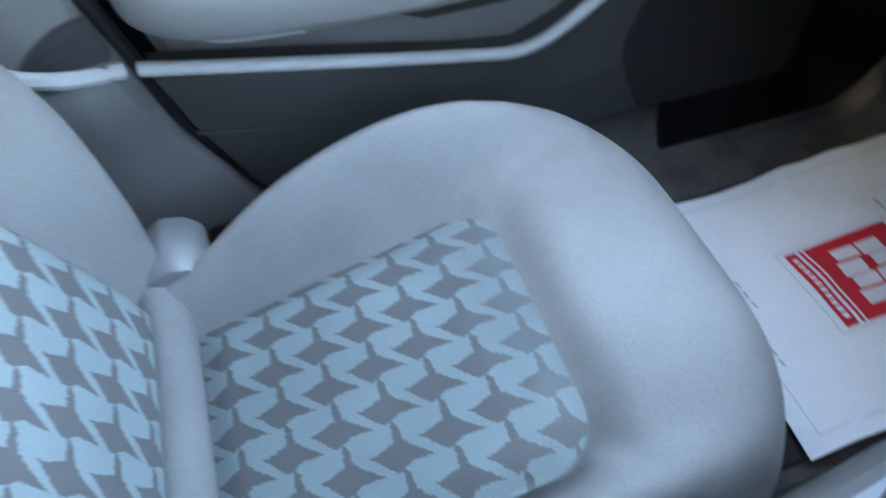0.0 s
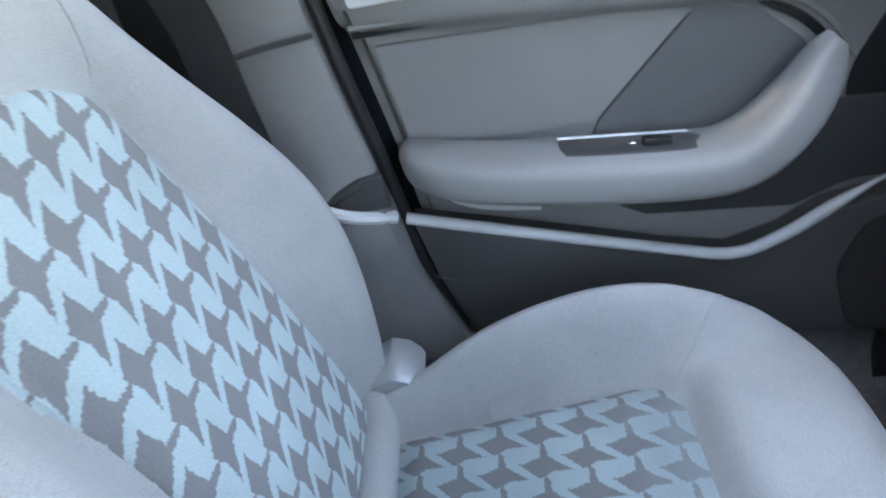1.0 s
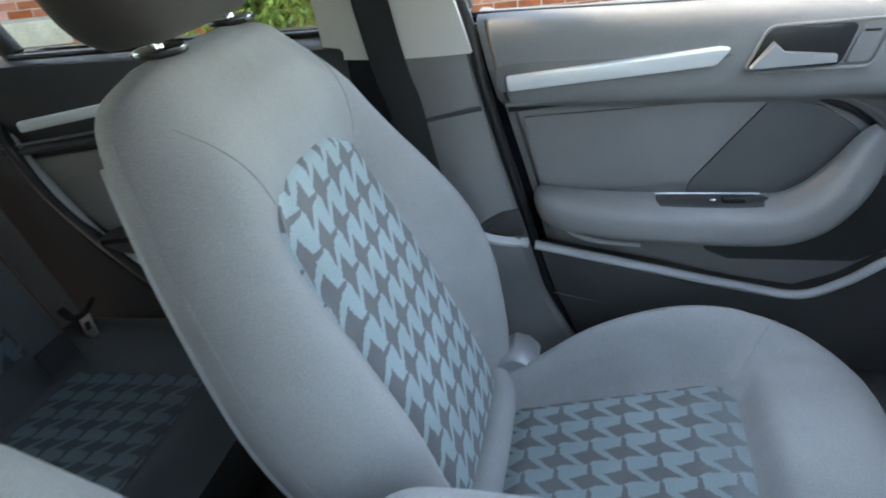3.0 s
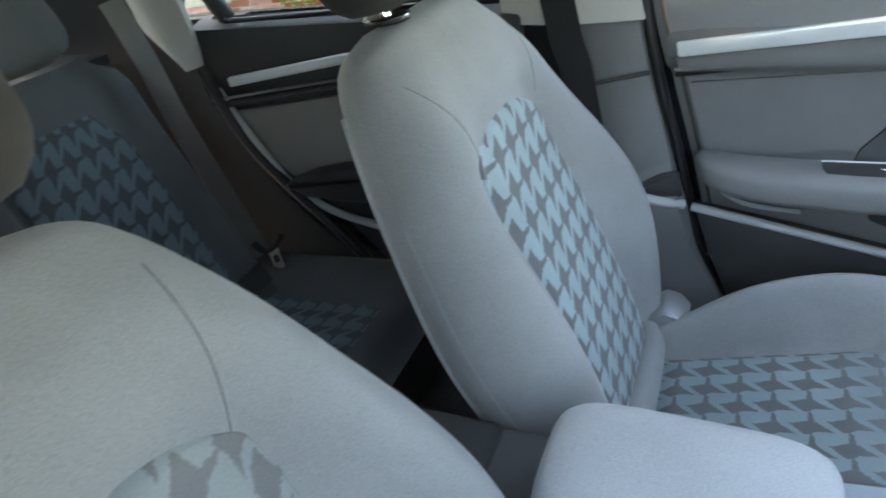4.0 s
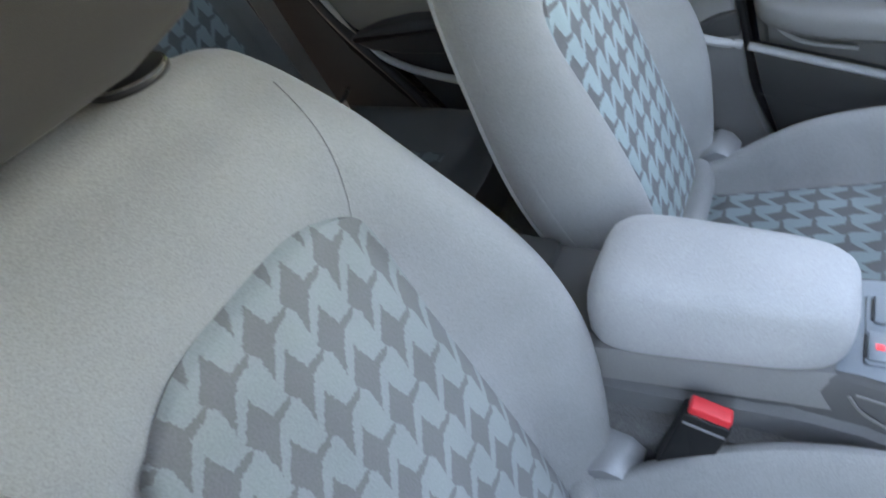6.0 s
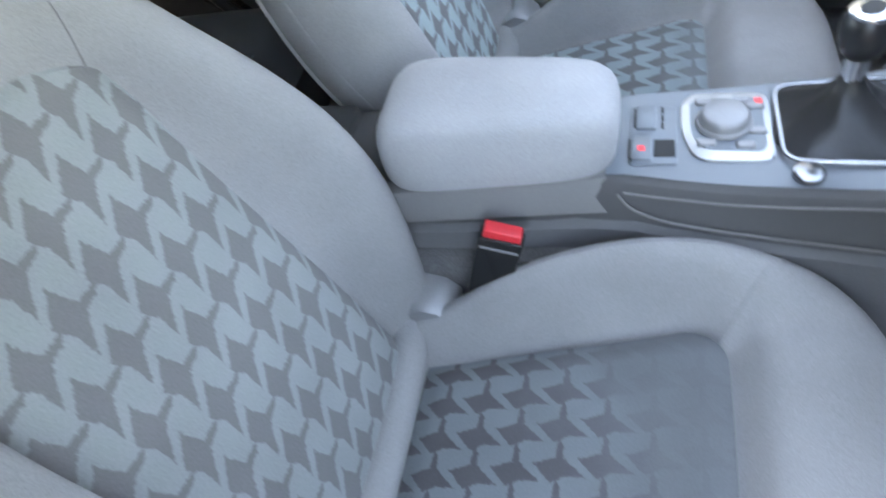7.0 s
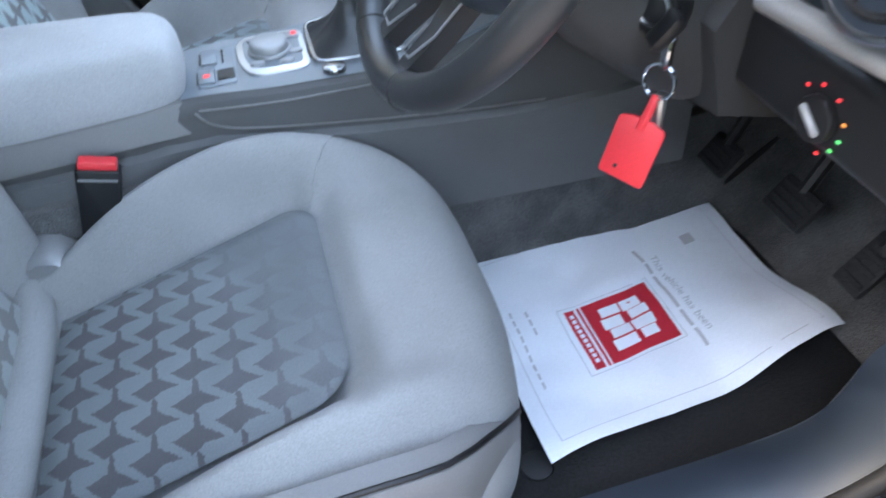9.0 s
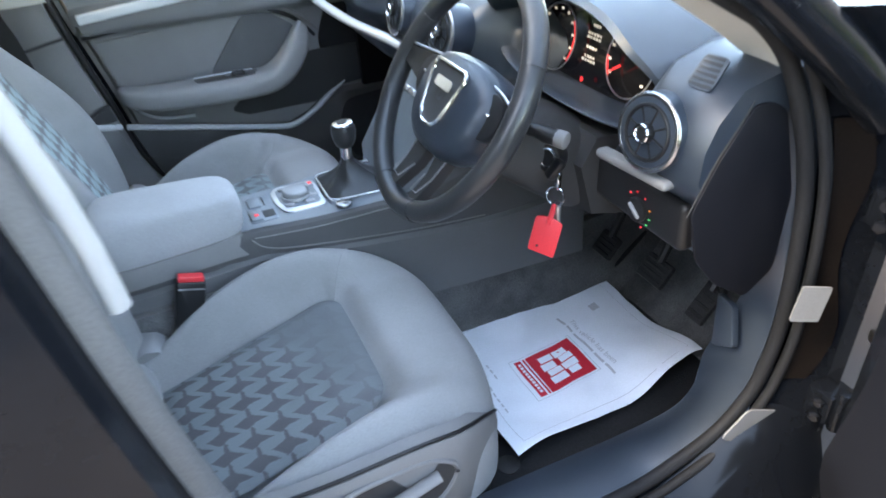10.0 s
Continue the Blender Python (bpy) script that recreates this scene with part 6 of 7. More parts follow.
for s in (-1,):
    part("edge_line", tube(curve_points([(0.306, s * 0.104, 0.640), (0.330, s * 0.113, 0.622), (0.40, s * 0.1255, 0.612), (0.62, s * 0.135, 0.590), (0.78, s * 0.142, 0.583)], 6), 0.0017, 8), DOOR_FABRIC, console, "pale moulded edge line")
    part("upper_line", tube(curve_points([(0.312, s * 0.1025, 0.642), (0.37, s * 0.1125, 0.643), (0.45, s * 0.121, 0.644), (0.62, s * 0.127, 0.650)], 5), 0.0014, 6), DOOR_GREY, console)
    part("ledge", loft([[(x, s * (0.100 - d), 0.651), (x, s * (0.118 - d), 0.649), (x, s * (0.124 - d), 0.642), (x, s * (0.130 - 0.8 * d), 0.612), (x, s * (0.105 - 0.8 * d), 0.60)] for x, d in ((-0.20, 0.0), (0.05, 0.0), (0.15, 0.013), (0.25, 0.027), (0.30, 0.033))]), PILLAR_GREY, console, "grey padded side ledge")
part("base_side", loft([[(x, con_section(x)[2][1] - 0.020, 0.43), (x, con_section(x)[2][1] - 0.012, con_section(x)[2][2] - 0.014), (x, con_section(x)[2][1] + 0.004, con_section(x)[2][2] - 0.004), (x, con_section(x)[2][1] + 0.004, 0.43)] for x in spread(-0.22, 1.02, 26)]), CONSOLE_SIDE, console, "dark lower console side")
# top plate lighter and bluer than the sides, for the sky's reflection
part("top_plate", sheet(lambda u, v: (0.292 + 0.51 * u, con_section(0.292 + 0.51 * u)[5][1] * (1 - v) + con_section(0.292 + 0.51 * u)[6][1] * v, con_section(0.292 + 0.51 * u)[5][2] + 0.0015), spread(0, 1, 24), spread(0, 1, 6)), SKY_TINTED_CONSOLE, console, "satin console top tinted for the sky it reflects")
part("tunnel_carpet", loft([[(x, -0.155 + 0.085 * ease(0.75, 1.02, x), 0.27), (x, -0.138 + 0.045 * ease(0.75, 1.02, x), 0.56 + 0.25 * ease(0.7, 1.2, x)), (x, 0.095, 0.56 + 0.25 * ease(0.7, 1.2, x)), (x, 0.115, 0.27)] for x in spread(-0.24, 1.45, 18)]), CARPET, console, "dark carpeted tunnel side")
ctrl = part("control_plate", slab(round_outline([(0.385, -0.066), (0.372, -0.02), (0.372, 0.03), (0.385, 0.050), (0.468, 0.052), (0.468, -0.068)], 0.018), 0.005, Matrix.Translation((0, 0, 0.6545)), 0.002), SILVER, console, "bright silver control surround")
part("control_face", slab(round_outline([(0.392, -0.050), (0.382, -0.02), (0.382, 0.03), (0.392, 0.036), (0.460, 0.040), (0.460, -0.054)], 0.014), 0.004, Matrix.Translation((0, 0, 0.6565))), SKY_TINTED_CONSOLE, ctrl, "grey control face")
knob = part("rotary_knob", disc(0.028, 0.015, 40, 0.004, (0, 0, 1), (0.418, -0.006, 0.669), 0.026), SILVER_PAINT, ctrl, "silver rotary control knob")
part("knob_base", ring(0.027, 0.004, (0, 0, 1), (0.418, -0.006, 0.662), 36, 8), SILVER_PAINT, knob)
for a, b in ((0.398, -0.040), (0.438, -0.044), (0.398, 0.030), (0.438, 0.034), (0.452, -0.020), (0.452, 0.024)):
    part("key_button", rbox((0.020, 0.012, 0.005), 0.002, 1, (a, b, 0.661)), SILVER_PAINT, ctrl)
part("red_mark", rbox((0.008, 0.010, 0.003), 0.001, 1, (0.456, 0.030, 0.663)), LIT_RED, ctrl)
gate = [(0.474, -0.070), (0.474, 0.056), (0.60, 0.068), (0.628, 0.054), (0.628, -0.06), (0.60, -0.076)]
part("gear_surround", tube([(a, b, 0.663) for a, b in round_outline(gate, 0.02)], 0.0028, 8, True, 0.8), RING_METAL, console, "bright metal gaiter surround")
boot = []
for t in spread(0, 1, 9):
    r = 0.062 * (1 - t) ** 1.6 + 0.011
    boot.append([(0.545 - 0.01 * t + (r * (1 + 0.08 * math.sin(3 * a * 2))) * 1.05 * math.copysign(abs(math.cos(a)) ** (0.6 + 0.4 * t), math.cos(a)), 0.0 + r * (1 + 0.06 * math.sin(5 * a + 9 * t)) * math.copysign(abs(math.sin(a)) ** (0.6 + 0.4 * t), math.sin(a)), 0.656 + 0.062 * t) for a in spread(0, 6.2831853 * 31 / 32, 32)])
gear = thing("gear_lever", "gear lever with chrome-capped black knob and leather gaiter", "gear lever")
part("gaiter", loft(boot), LEATHER, gear, "creased black leather gaiter")
part("stem", tube([(0.535, 0, 0.71), (0.536, 0.002, 0.745)], [0.012, 0.012], 16), CHROME, gear, "bright metal stem")
part("knob", loft([[(0.536 + r * math.cos(a), 0.003 + r * math.sin(a), z) for a in spread(0, 6.2831853 * 27 / 28, 28)] for r, z in ((0.013, 0.738), (0.019, 0.744), (0.0235, 0.756), (0.0255, 0.770), (0.0245, 0.781), (0.021, 0.786))]), LEATHER, gear, "black leather knob")
part("knob_cap", disc(0.021, 0.006, 32, 0.002, (-0.1, 0, 1), (0.536, 0.003, 0.788)), CHROME, gear, "chrome knob cap")
part("cap_badge", disc(0.011, 0.002, 24, 0, (-0.1, 0, 1), (0.5358, 0.003, 0.7915)), BLACK, gear)
part("start_button", disc(0.016, 0.010, 28, 0.003, (0, 0, 1), (0.495, -0.088, 0.660)), RING_METAL, console, "small silver rotary button")
plate = part("switch_plate", slab(round_outline([(0.316, -0.072), (0.316, 0.030), (0.368, 0.030), (0.368, -0.072)], 0.006), 0.003, Matrix.Translation((0, 0, 0.6545)), 0.001), SKY_TINTED_CONSOLE, console, "dark switch plate")
for a, b, w in ((0.329, -0.048, 0.040), (0.334, 0.006, 0.042)):
    part("switch", rbox((0.022, w, 0.006), 0.002, 2, (a, b, 0.658)), SKY_TINTED_CONSOLE, plate)
    part("switch_gap", rbox((0.003, w * 0.8, 0.002), 0.0005, 1, (a - 0.0125, b, 0.6575)), BLACK, plate)
for k in range(3):
    part("switch_mark", rbox((0.003, 0.011, 0.001), 0.0003, 1, (0.352, -0.008 + 0.014 * k, 0.6585)), BLACK, plate)
part("switch_well", rbox((0.024, 0.030, 0.003), 0.002, 1, (0.354, -0.046, 0.6570)), BLACK, plate, "black switch well")
part("brake_mark", rbox((0.008, 0.008, 0.002), 0.0005, 1, (0.329, -0.050, 0.661)), LIT_RED, plate, "lit red brake mark")
# padded armrest
rest = thing("armrest", "padded grey cloth centre armrest on the console", "armrest")
AX0, AX1, AY0, AY1 = 0.035, 0.305, -0.127, 0.034


def arm_loop(z, k, lift=0.0):
    out = []
    for j in range(56):
        a = 6.2831853 * j / 56
        c, s = math.cos(a), math.sin(a)
        x = (AX0 + AX1) / 2 + k * (AX1 - AX0) / 2 * math.copysign(abs(c) ** 0.42, c)
        near_y = AY0 + 0.136 * (x - AX0)
        y = (near_y + AY1) / 2 + k * (AY1 - near_y) / 2 * math.copysign(abs(s) ** 0.42, s)
        out.append((x, y, z - 0.55 * max(x - 0.06, 0) * max(z - 0.66, 0) + lift * (1 - ((x - 0.18) / 0.14) ** 2) * (1 - (y / 0.12) ** 2)))
    return out


part("pad", loft([arm_loop(0.650, 0.95), arm_loop(0.662, 0.985), arm_loop(0.685, 1.0), arm_loop(0.708, 0.995), arm_loop(0.722, 0.975), arm_loop(0.731, 0.945), arm_loop(0.738, 0.89, 0.001), arm_loop(0.742, 0.70, 0.002), arm_loop(0.744, 0.4, 0.002), arm_loop(0.745, 0.1, 0.002)]), LIT_ARM_COVER, rest, "", 1.2)
part("pad_base", loft([arm_loop(0.638, 0.90), arm_loop(0.648, 0.95), arm_loop(0.652, 0.95)]), DOOR_GREY, rest)
part("rear_bin", rbox((0.16, 0.15, 0.10), 0.01, 2, (-0.12, -0.02, 0.60)), SOFT_DARK, console)

# seat belt buckles
for y, lean, lab in ((-0.145, 0.12, "black belt buckle with a red button by the driver"),):
    buckle = thing("belt_buckle", lab, "belt buckle")
    bmx = frame_of((0.172, y, 0.585), (1, 0, -0.28), (0.25, 0.10, 0.95))
    part("buckle_body", slab(round_outline([(-0.024, -0.07), (0.024, -0.07), (0.026, 0.036), (-0.026, 0.036)], 0.005), 0.022, bmx, 0.003), BLACK, buckle)
    part("red_button", slab(round_outline([(-0.022, 0.024), (0.022, 0.024), (0.022, 0.046), (-0.022, 0.046)], 0.003), 0.018, bmx @ Matrix.Translation((0, 0, 0.001)), 0.002), RED, buckle, "red release button")
    part("slot_lip", slab([(-0.0225, 0.0215), (0.0225, 0.0215), (0.0225, 0.0245), (-0.0225, 0.0245)], 0.0230, bmx), SILVER_PAINT, buckle)

# ---- pedals and mats ----
for nm, y, x, z, w, h, lab in (("clutch_pedal", -0.20, 1.06, 0.455, 0.062, 0.055, "black ribbed rubber clutch pedal"), ("brake_pedal", -0.365, 1.06, 0.485, 0.075, 0.055, "black ribbed rubber brake pedal"), ("accelerator_pedal", -0.500, 1.07, 0.49, 0.045, 0.085, "black plastic accelerator pedal")):
    ped = thing(nm, lab, "pedal")
    tilt = Euler((0, radians(38), 0)).to_matrix()
    part("pad", rbox((0.014, w, h), 0.005, 2, (x, y, z), tilt), MAT, ped)
    for k in range(4):
        part("rib", rbox((0.004, w * 0.84, h * 0.10), 0.001, 1, tuple(Vector((x, y, z)) + tilt @ Vector((-0.008, 0, h * (-0.33 + 0.22 * k)))), tilt), MAT, ped)
    part("arm", tube([(x + 0.01, y, z + h * 0.3), (x + 0.10, y + 0.01, z + 0.20), (x + 0.14, y + 0.01, z + 0.34)], 0.010, 8), BLACK, ped)
foot = thing("foot_rest", "dark moulded foot rest beside the clutch", "foot rest")
part("plate", rbox((0.24, 0.09, 0.02), 0.008, 2, (1.22, -0.10, 0.41), Euler((0, radians(-42), 0)).to_matrix()), MAT, foot)
for y0 in (-0.40, 0.37):
    mat = thing("floor_mat", "dark ribbed floor mat on the carpet", "floor mat", group="floor mats")
    part("mat_body", slab(round_outline([(0.52, y0 - 0.20), (0.52, y0 + 0.20), (1.14, y0 + 0.22), (1.14, y0 - 0.16)], 0.05), 0.010, Matrix.Translation((0, 0, 0.268)), 0.003), MAT, mat)
    part("fixing_stud", disc(0.022, 0.006, 24, 0.002, (0, 0, 1), (0.63, y0 - 0.12, 0.281)), SOFT_DARK, mat, "round mat fixing stud")


def paper_mat(corners, logo, seed, label, lift):
    """A sheet of paper on the floor, gently buckled, with its print laid on it."""
    sheet_of = thing("paper_mat", label, "paper mat", group="paper mats")
    c = [Vector(p) for p in corners]

    def at(u, v, d=0.0):
        p = (1 - u) * (1 - v) * c[0] + u * (1 - v) * c[1] + u * v * c[2] + (1 - u) * v * c[3]
        n = noise.noise(Vector((u * 3.1 + seed, v * 2.7, 0.3))) * 0.012 + noise.noise(Vector((u * 8 + seed, v * 9, 1.3))) * 0.0035 + abs(noise.noise(Vector((u * 5 + v * 4 + seed, v * 3 - u * 2, 4.1)))) * 0.006
        n += lift * ease(0.55, 1.0, u) * ease(0.5, 1.0, v) + 0.012 * ease(0.86, 1.0, v) * math.sin(9 * u)
        return Vector((p.x, p.y, p.z + n + d))

    page = part("page", sheet(at, spread(0, 1, 44), spread(0, 1, 40), None, Vector((0, 0, -0.0006))), PAPER, sheet_of)

    def printed(name, u0, u1, v0, v1, material, d, label="", parent=None, n=8):
        return part(name, sheet(lambda u, v: at(u, v, d), spread(u0, u1, n), spread(v0, v1, n)), material, parent or page, label)

    u0, u1, v0, v1 = logo
    du, dv = u1 - u0, v1 - v0
    red = printed("red_square", u0 + 0.22 * du, u1, v0, v1, PRINT_RED, 0.0008, "red printed emblem block")
    for a, b in ((0.03, 0.14), (0.17, 0.20)):
        printed("red_band", u0 + a * du, u0 + b * du, v0, v1, PRINT_RED, 0.0008)
    for k, (r0, r1) in enumerate(((0.62, 0.86), (0.34, 0.60))):
        for j in range(4):
            a, b = v0 + dv * (0.14 + 0.18 * j), v0 + dv * (0.312 - 0.02 * ((j + k) % 2) + 0.18 * j)
            printed("white_block", u0 + du * (r0 + 0.035 * ((j + k) % 2)), u0 + du * (r1 - 0.03 * ((j * 2 + k) % 3 == 0)), a, b, PAPER, 0.0015, "", red, 4)
    for j in range(10):
        printed("white_mark", u0 + du * 0.065, u0 + du * 0.11, v0 + dv * (0.08 + 0.085 * j), v0 + dv * (0.14 + 0.085 * j), PAPER, 0.0015, "", page, 3)
    words = bpy.data.curves.new("words", "FONT")
    words.body, words.align_x = "This vehicle has been", "CENTER"
    writer = new("words", words)
    letters = bpy.data.meshes.new_from_object(writer.evaluated_get(bpy.context.evaluated_depsgraph_get()))
    wide = max(p.co.x for p in letters.vertices) - min(p.co.x for p in letters.vertices)
    for p in letters.vertices:
        p.co = at(u1 + 0.078 + 0.43 * p.co.y / wide * 0.85, 0.55 + 0.43 * p.co.x / wide, 0.0009)
    bpy.data.objects.remove(writer)
    letters.materials.append(PRINT_GREY)
    new("lettering", letters).parent = page
    for a, b in ((0.26, 0.35), (0.365, 0.42), (0.435, 0.62), (0.635, 0.72), (0.735, 0.82)):
        printed("text_bar", u1 + 0.042, u1 + 0.055, a, b, PRINT_GREY, 0.0008, "", page, 5)
    for a0, a1, b0, b1 in ((u0 - 0.014, u1 + 0.014, v0 - 0.016, v0 - 0.013), (u0 - 0.014, u1 + 0.014, v1 + 0.013, v1 + 0.016), (u0 - 0.014, u0 - 0.011, v0 - 0.016, v1 + 0.016), (u1 + 0.011, u1 + 0.014, v0 - 0.016, v1 + 0.016)):
        printed("outline", a0, a1, b0, b1, PRINT_GREY, 0.0007, "", page, 6)
    for uu, a, b, k in ((0.13, 0.38, 0.52, 3), (0.08, 0.36, 0.74, 9)):
        for j in range(k):
            w = (b - a) / k
            printed("text_bar", uu, uu + 0.008, a + w * j, a + w * (j + 0.7), PRINT_GREY, 0.0008, "", page, 3)
    printed("grey_mark", 0.80, 0.845, 0.28, 0.335, PRINT_GREY, 0.0008, "faint grey printed mark", page, 4)
    for a0, b0, a1, b1 in ((0.05, 0.05, 0.95, 0.053), (0.05, 0.947, 0.95, 0.95), (0.05, 0.05, 0.0525, 0.95), (0.948, 0.05, 0.95, 0.95)):
        printed("border_line", a0, a1, b0, b1, PRINT_GREY, 0.0006, "", page, 14)
    return sheet_of


paper_mat([(0.640, -0.150, 0.292), (1.105, -0.085, 0.300), (1.110, -0.480, 0.300), (0.632, -0.554, 0.335)], (0.245, 0.565, 0.445, 0.735), 2.0, "white paper floor mat with red print in the driver's footwell", 0.035)
paper_mat([(0.700, 0.560, 0.292), (1.150, 0.575, 0.300), (1.165, 0.180, 0.300), (0.705, 0.175, 0.292)], (0.30, 0.66, 0.36, 0.68), 7.0, "white paper floor mat with red print in the passenger footwell", 0.0)
kick = thing("kick_panel_right", "dark moulded kick panel beside the sill", "trim panel", kind="structure")
part("panel", sheet(lambda u, v: (1.0 + 0.02 * v + 0.26 * u, -0.665 - 0.03 * v + 0.03 * u, 0.34 + 0.46 * v), spread(0, 1, 8), spread(0, 1, 10), None, Vector((0, -0.02, 0))), DASH, kick)
part("release_lever", slab(round_outline([(-0.020, 0.045), (0.014, 0.030), (0.024, -0.035), (-0.022, -0.045)], 0.006), 0.012, frame_of((0.955, -0.657, 0.600), (0, -0.95, 0.3), (0.2, 0.1, 0.95)), 0.003), DASH, kick, "dark bonnet release lever")
tagged(part("kick_panel_left", sheet(lambda u, v: (0.80 + 0.5 * u, 0.68 + 0.05 * v, 0.28 + 0.55 * v), spread(0, 1, 8), spread(0, 1, 8), None, Vector((0, 0.02, 0))), DOOR_INNER), "dark plastic kick panel in the passenger footwell", "trim panel", kind="structure")


# ---- outside ----
tagged(part("ground", sheet(lambda u, v: (u, v, -0.02 + 0.01 * noise.noise(Vector((u * 0.3, v * 0.3, 0)))), [-400, -60, -20, -10] + spread(-8, 8, 30) + [10, 20, 60, 400], [-400, -60, -20, -10] + spread(-8, 10, 30) + [14, 20, 60, 400]), PAVING), "warm grey paved drive under the car", "ground", kind="structure")
WD = Vector((math.cos(radians(16)), math.sin(radians(16)), 0))
WP = Vector((-0.9, 6.3, 0))
WN = Vector((math.sin(radians(16)), -math.cos(radians(16)), 0))
house = part("wall_house", slab([(-14, -0.05), (4.2, -0.05), (4.2, 5.2), (-14, 5.2)], 0.25, frame_of(tuple(WP - WN * 0.25), tuple(WD), (0, 0, 1))), MORTAR)
tagged(house, "red brick house wall with pale mortar joints", "wall", kind="structure")
base = frame_of(tuple(WP), tuple(WD), (0, 0, 1))
bricks = []
for r in range(-1, 17):
    for k in range(-32, 20):
        a = k * 0.225 + (0.1125 if r % 2 else 0)
        z = 0.04 + r * 0.075
        if not -6.9 < a < 4.0:
            continue
        if (-4.75 < a < -3.75 and 0.15 < z < 0.34) or (-0.5 < a < -0.15 and z < 0.62):
            continue
        bricks.append((a, z))


def brick_mesh(length):
    bm = bmesh.new()
    bmesh.ops.create_cube(bm, size=1)
    bmesh.ops.scale(bm, vec=(length, 0.065, 0.03), verts=bm.verts)
    bmesh.ops.bevel(bm, geom=[e for e in bm.edges if all(v.co.z > 0 for v in e.verts)], offset=0.004, segments=1, affect="EDGES")
    me = bpy.data.meshes.new("brick")
    bm.to_mesh(me)
    bm.free()
    me.materials.append(BRICK)
    return me


stretcher, header = brick_mesh(0.212), brick_mesh(0.100)
near_ones = [b for b in bricks if (-6.2 < b[0] < -3.2 and b[1] < 0.75) or (-1.2 < b[0] < 1.9 and 0.1 < b[1] < 0.75)]
chosen = set(near_ones[:300])
rng = random.Random(5)
for a, z in near_ones[:300]:
    ob = new("brick", stretcher)
    ob.parent = house
    ob.matrix_local = base @ pose(a + rng.uniform(-0.002, 0.002), z + rng.uniform(-0.002, 0.002), -0.009 + rng.uniform(-0.002, 0.002))
verts, faces = [], []
for a, z in bricks:
    if (a, z) in chosen:
        continue
    i = len(verts)
    d = 0.006 + rng.uniform(-0.002, 0.002)
    for x, y, w in ((-0.106, -0.0325, 0), (0.106, -0.0325, 0), (0.106, 0.0325, 0), (-0.106, 0.0325, 0), (-0.102, -0.0285, d), (0.102, -0.0285, d), (0.102, 0.0285, d), (-0.102, 0.0285, d)):
        verts.append(base @ Vector((a + x, z + y, w)))
    faces += [(i, i + 1, i + 5, i + 4), (i + 1, i + 2, i + 6, i + 5), (i + 2, i + 3, i + 7, i + 6), (i + 3, i, i + 4, i + 7), (i + 4, i + 5, i + 6, i + 7)]
me = bpy.data.meshes.new("more_bricks")
me.from_pydata(verts, [], faces)
me.materials.append(BRICK)
more = new("more_bricks", me)
more.parent = house
tagged(more, kind="stuff")
part("stone_block", slab([(-4.75, 0.13), (-3.78, 0.13), (-3.78, 0.345), (-4.75, 0.345)], 0.02, base, 0.004), SILL_STONE, house, "pale stone block in the brickwork")
part("render_patch", sheet(lambda u, v: base @ Vector((-0.52 + 0.40 * u + 0.03 * math.sin(9 * v), 0.0 + 0.62 * v, 0.006 + 0.006 * noise.noise(Vector((u * 4, v * 5, 2))))), spread(0, 1, 10), spread(0, 1, 12)), SILL_STONE, house, "worn pale render patch")

garden = thing("garden_wall", "low mossy old brick garden wall", "garden wall", kind="structure")
rng = random.Random(9)
gbase = frame_of((1.25, 4.6, 0), (0.97, 0.1, 0), (0, 0, 1))
part("core", slab([(0, -0.05), (2.6, -0.05), (2.6, 0.62), (0, 0.62)], 0.2, gbase @ Matrix.Translation((0, 0, -0.21))), MORTAR, garden)
for r in range(9):
    for k in range(11):
        a = 0.12 + k * 0.225 + (0.11 if r % 2 else 0)
        ob = new("stone", stretcher if rng.random() < 0.8 else header)
        ob.parent = garden
        ob.matrix_local = gbase @ pose(a + rng.uniform(-0.01, 0.01), 0.03 + r * 0.073 + rng.uniform(-0.006, 0.006), -0.006 + rng.uniform(-0.006, 0.006), 0, 0, rng.uniform(-4, 4))
for k in range(7):
    part("coping", rbox((0.36, 0.28, 0.07), 0.02, 2, tuple(gbase @ Vector((0.18 + 0.37 * k, 0.655 + rng.uniform(-0.008, 0.008), -0.10))), gbase.to_3x3() @ Euler((radians(90), 0, 0)).to_matrix()), MOSS_STONE, garden, "mossy coping stone")

gbin = thing("garden_bin", "teal green plastic lidded bin by the wall", "bin")
gb = pose(0.86, 3.95, 0, 0, 0, 6)
part("tub", loft([[gb @ Vector((w * math.copysign(abs(math.cos(a)) ** 0.3, math.cos(a)), d * math.copysign(abs(math.sin(a)) ** 0.3, math.sin(a)), z)) for a in spread(0, 6.2831853 * 31 / 32, 32)] for w, d, z in ((0.24, 0.24, -0.01), (0.25, 0.25, 0.02), (0.31, 0.30, 0.60), (0.33, 0.32, 0.61), (0.33, 0.32, 0.64))]), GREEN_BIN, gbin)
part("lid", loft([[gb @ Vector((w * math.copysign(abs(math.cos(a)) ** 0.3, math.cos(a)), d * math.copysign(abs(math.sin(a)) ** 0.3, math.sin(a)) + sh, z + 0.10 * (d * math.sin(a)) / 0.3)) for a in spread(0, 6.2831853 * 31 / 32, 32)] for w, d, z, sh in ((0.345, 0.335, 0.635, 0), (0.35, 0.34, 0.66, 0), (0.34, 0.33, 0.69, 0), (0.30, 0.29, 0.74, 0), (0.2, 0.2, 0.765, 0))]), GREEN_BIN, gbin, "sloping teal lid")
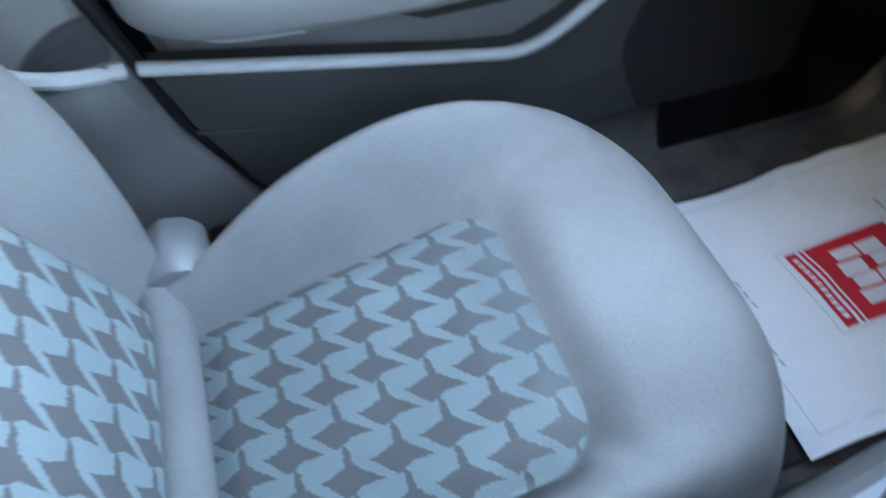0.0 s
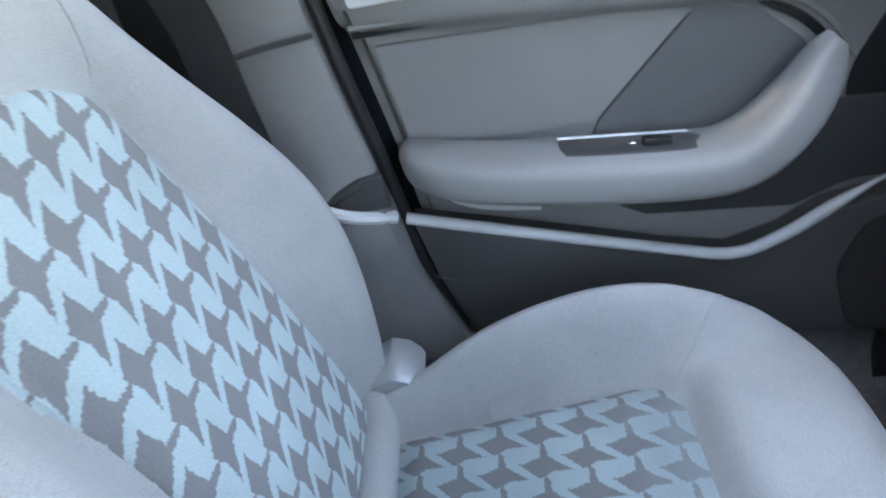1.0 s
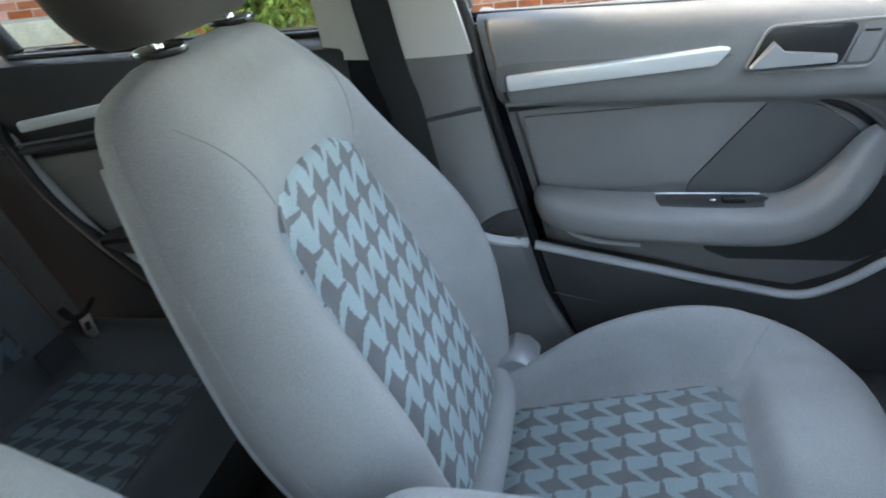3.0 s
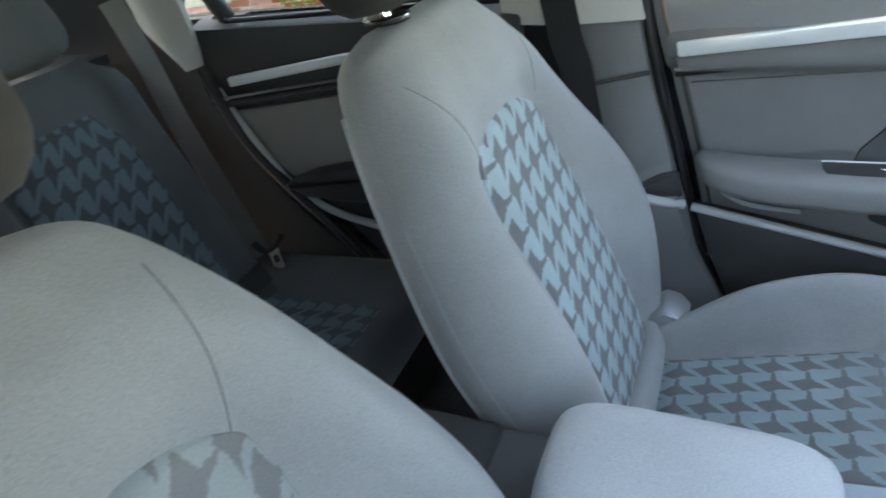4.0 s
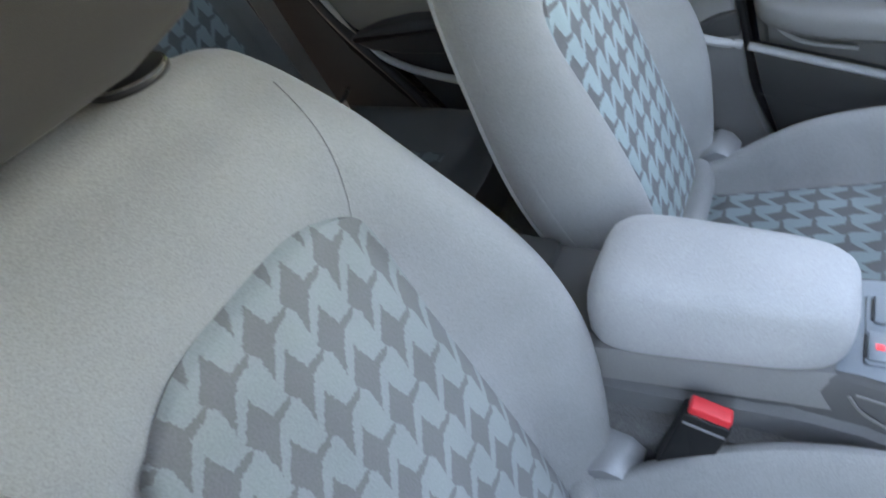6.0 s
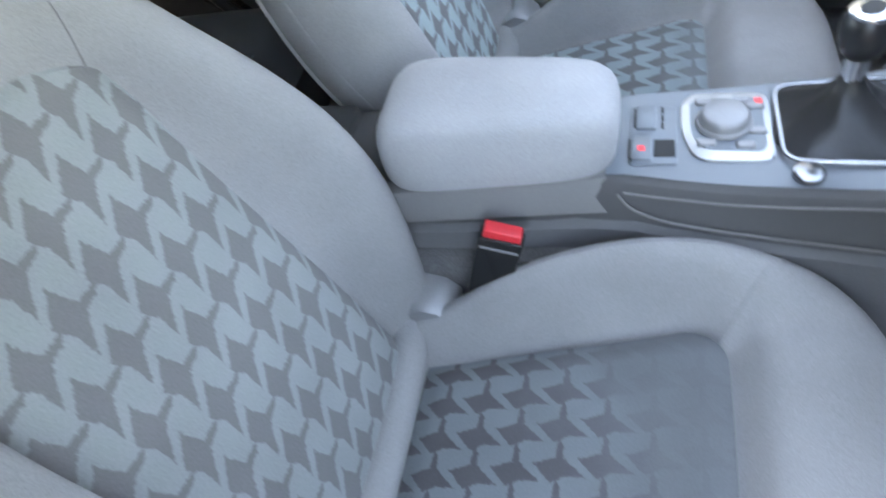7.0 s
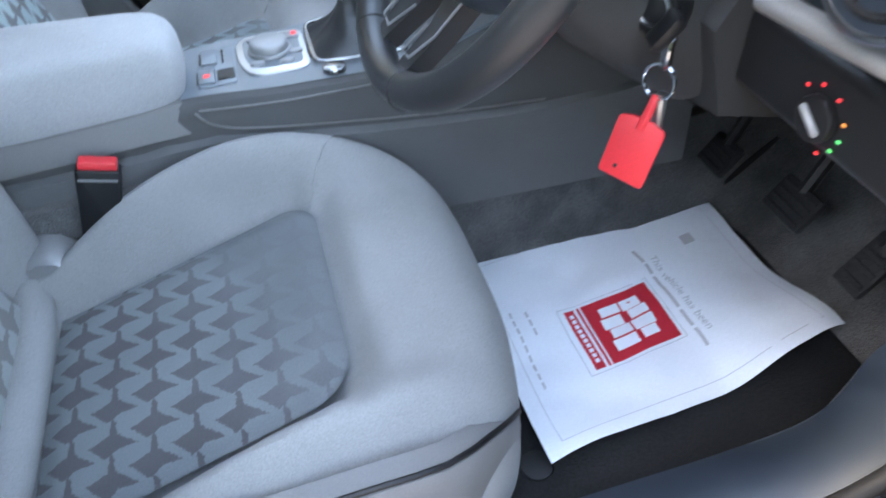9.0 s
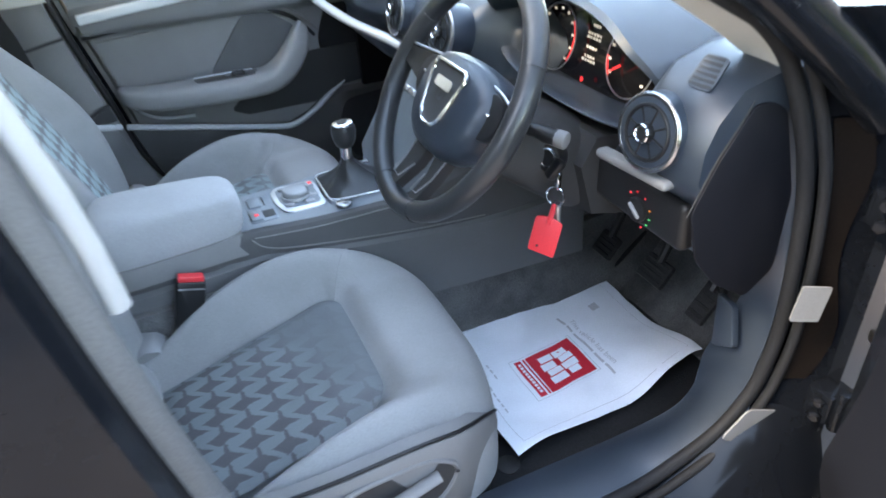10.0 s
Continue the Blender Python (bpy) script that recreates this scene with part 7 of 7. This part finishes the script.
part("label_spot", slab(round_outline([(-0.015, -0.02), (0.015, -0.02), (0.015, 0.02), (-0.015, 0.02)], 0.01), 0.004, gb @ frame_of((0.06, -0.352, 0.665), (1, 0, 0), (0, 0, 1))), LABEL_GLINT_WHITE, gbin, "small pale sticker")


def bush(at, radius, height, count, seed, label):
    b = thing("bush", label, "bush", at)
    r = random.Random(seed)
    tips = []
    for k in range(16):
        a = r.uniform(0, 6.28)
        tip = Vector((math.cos(a) * radius * r.uniform(0.3, 0.8), math.sin(a) * radius * r.uniform(0.3, 0.8), height * r.uniform(0.5, 0.95)))
        part("limb", tube(curve_points([(0, 0, -0.02), tip * 0.4 + Vector((0, 0, 0.1)), tip], 4), [0.018 - 0.0016 * i for i in range(9)], 6), BARK, b)
        tips.append(tip)
    vs, fs = [], []
    for k in range(count):
        t = tips[r.randrange(16)]
        p = Vector((t.x + r.gauss(0, radius * 0.3), t.y + r.gauss(0, radius * 0.3), max(t.z * r.uniform(0.3, 1.05) + r.gauss(0, 0.07), 0.03)))
        q = Euler((r.uniform(-1.2, 1.2), r.uniform(-1.2, 1.2), r.uniform(0, 6.28))).to_matrix()
        s = r.uniform(0.02, 0.042)
        i = len(vs)
        for x, y, z in ((-1, 0, 0), (0, -0.5, 0.1), (1, 0, -0.1), (0, 0.5, 0.1)):
            vs.append(p + q @ Vector((x * s, y * s, z * s)))
        fs += [(i, i + 1, i + 2), (i, i + 2, i + 3)]
    m = bpy.data.meshes.new("leaves")
    m.from_pydata(vs, [], fs)
    m.materials.append(LEAF)
    lv = new("leaves", m)
    lv.parent = b
    tagged(lv, "small yellow-green leaves", kind="stuff")
    return b


bush((-2.15, 4.3, 0), 0.75, 1.7, 9000, 3, "dense yellow-green leafy shrub by the house wall")
bush((4.6, -3.2, 0), 1.2, 2.0, 6000, 8, "dense yellow-green leafy shrub across the drive")
# unseen wall added to cut low sky light through the windscreen
tagged(part("wall_front", slab([(-9, -0.05), (2.5, -0.05), (2.5, 4.6), (-9, 4.6)], 0.25, frame_of((6.2, 0, 0), (0, 1, 0), (0, 0, 1))), GREY_RENDER), "unseen plain wall added to cut light from the front", "wall", kind="structure")
# unseen pale wall added on the driver's side, kept low for side light
tagged(part("wall_garden", slab([(-9, -0.05), (9, -0.05), (9, 1.3), (-9, 1.3)], 0.25, frame_of((0, -6.5, 0), (1, 0, 0), (0, 0, 1))), MORTAR), "unseen pale wall added to close the drive and return light", "wall", kind="structure")

# unseen hedges added on the driver's side to hold back light and darken reflections
body_plane("boundary_hedge", [(-1.2, -5.5, 0.0), (9.0, -5.5, 0.0), (9.0, -5.6, 1.15), (-1.2, -5.6, 1.15)], HEDGE, "unseen low dark hedge added to limit side light", 0.5, "hedge")
body_plane("tall_hedge", [(-9.0, -3.8, 0.0), (-0.3, -3.8, 0.0), (-0.3, -4.0, 3.3), (-9.0, -4.0, 3.3)], HEDGE, "unseen tall dark hedge added to block side light", 0.6, "hedge")
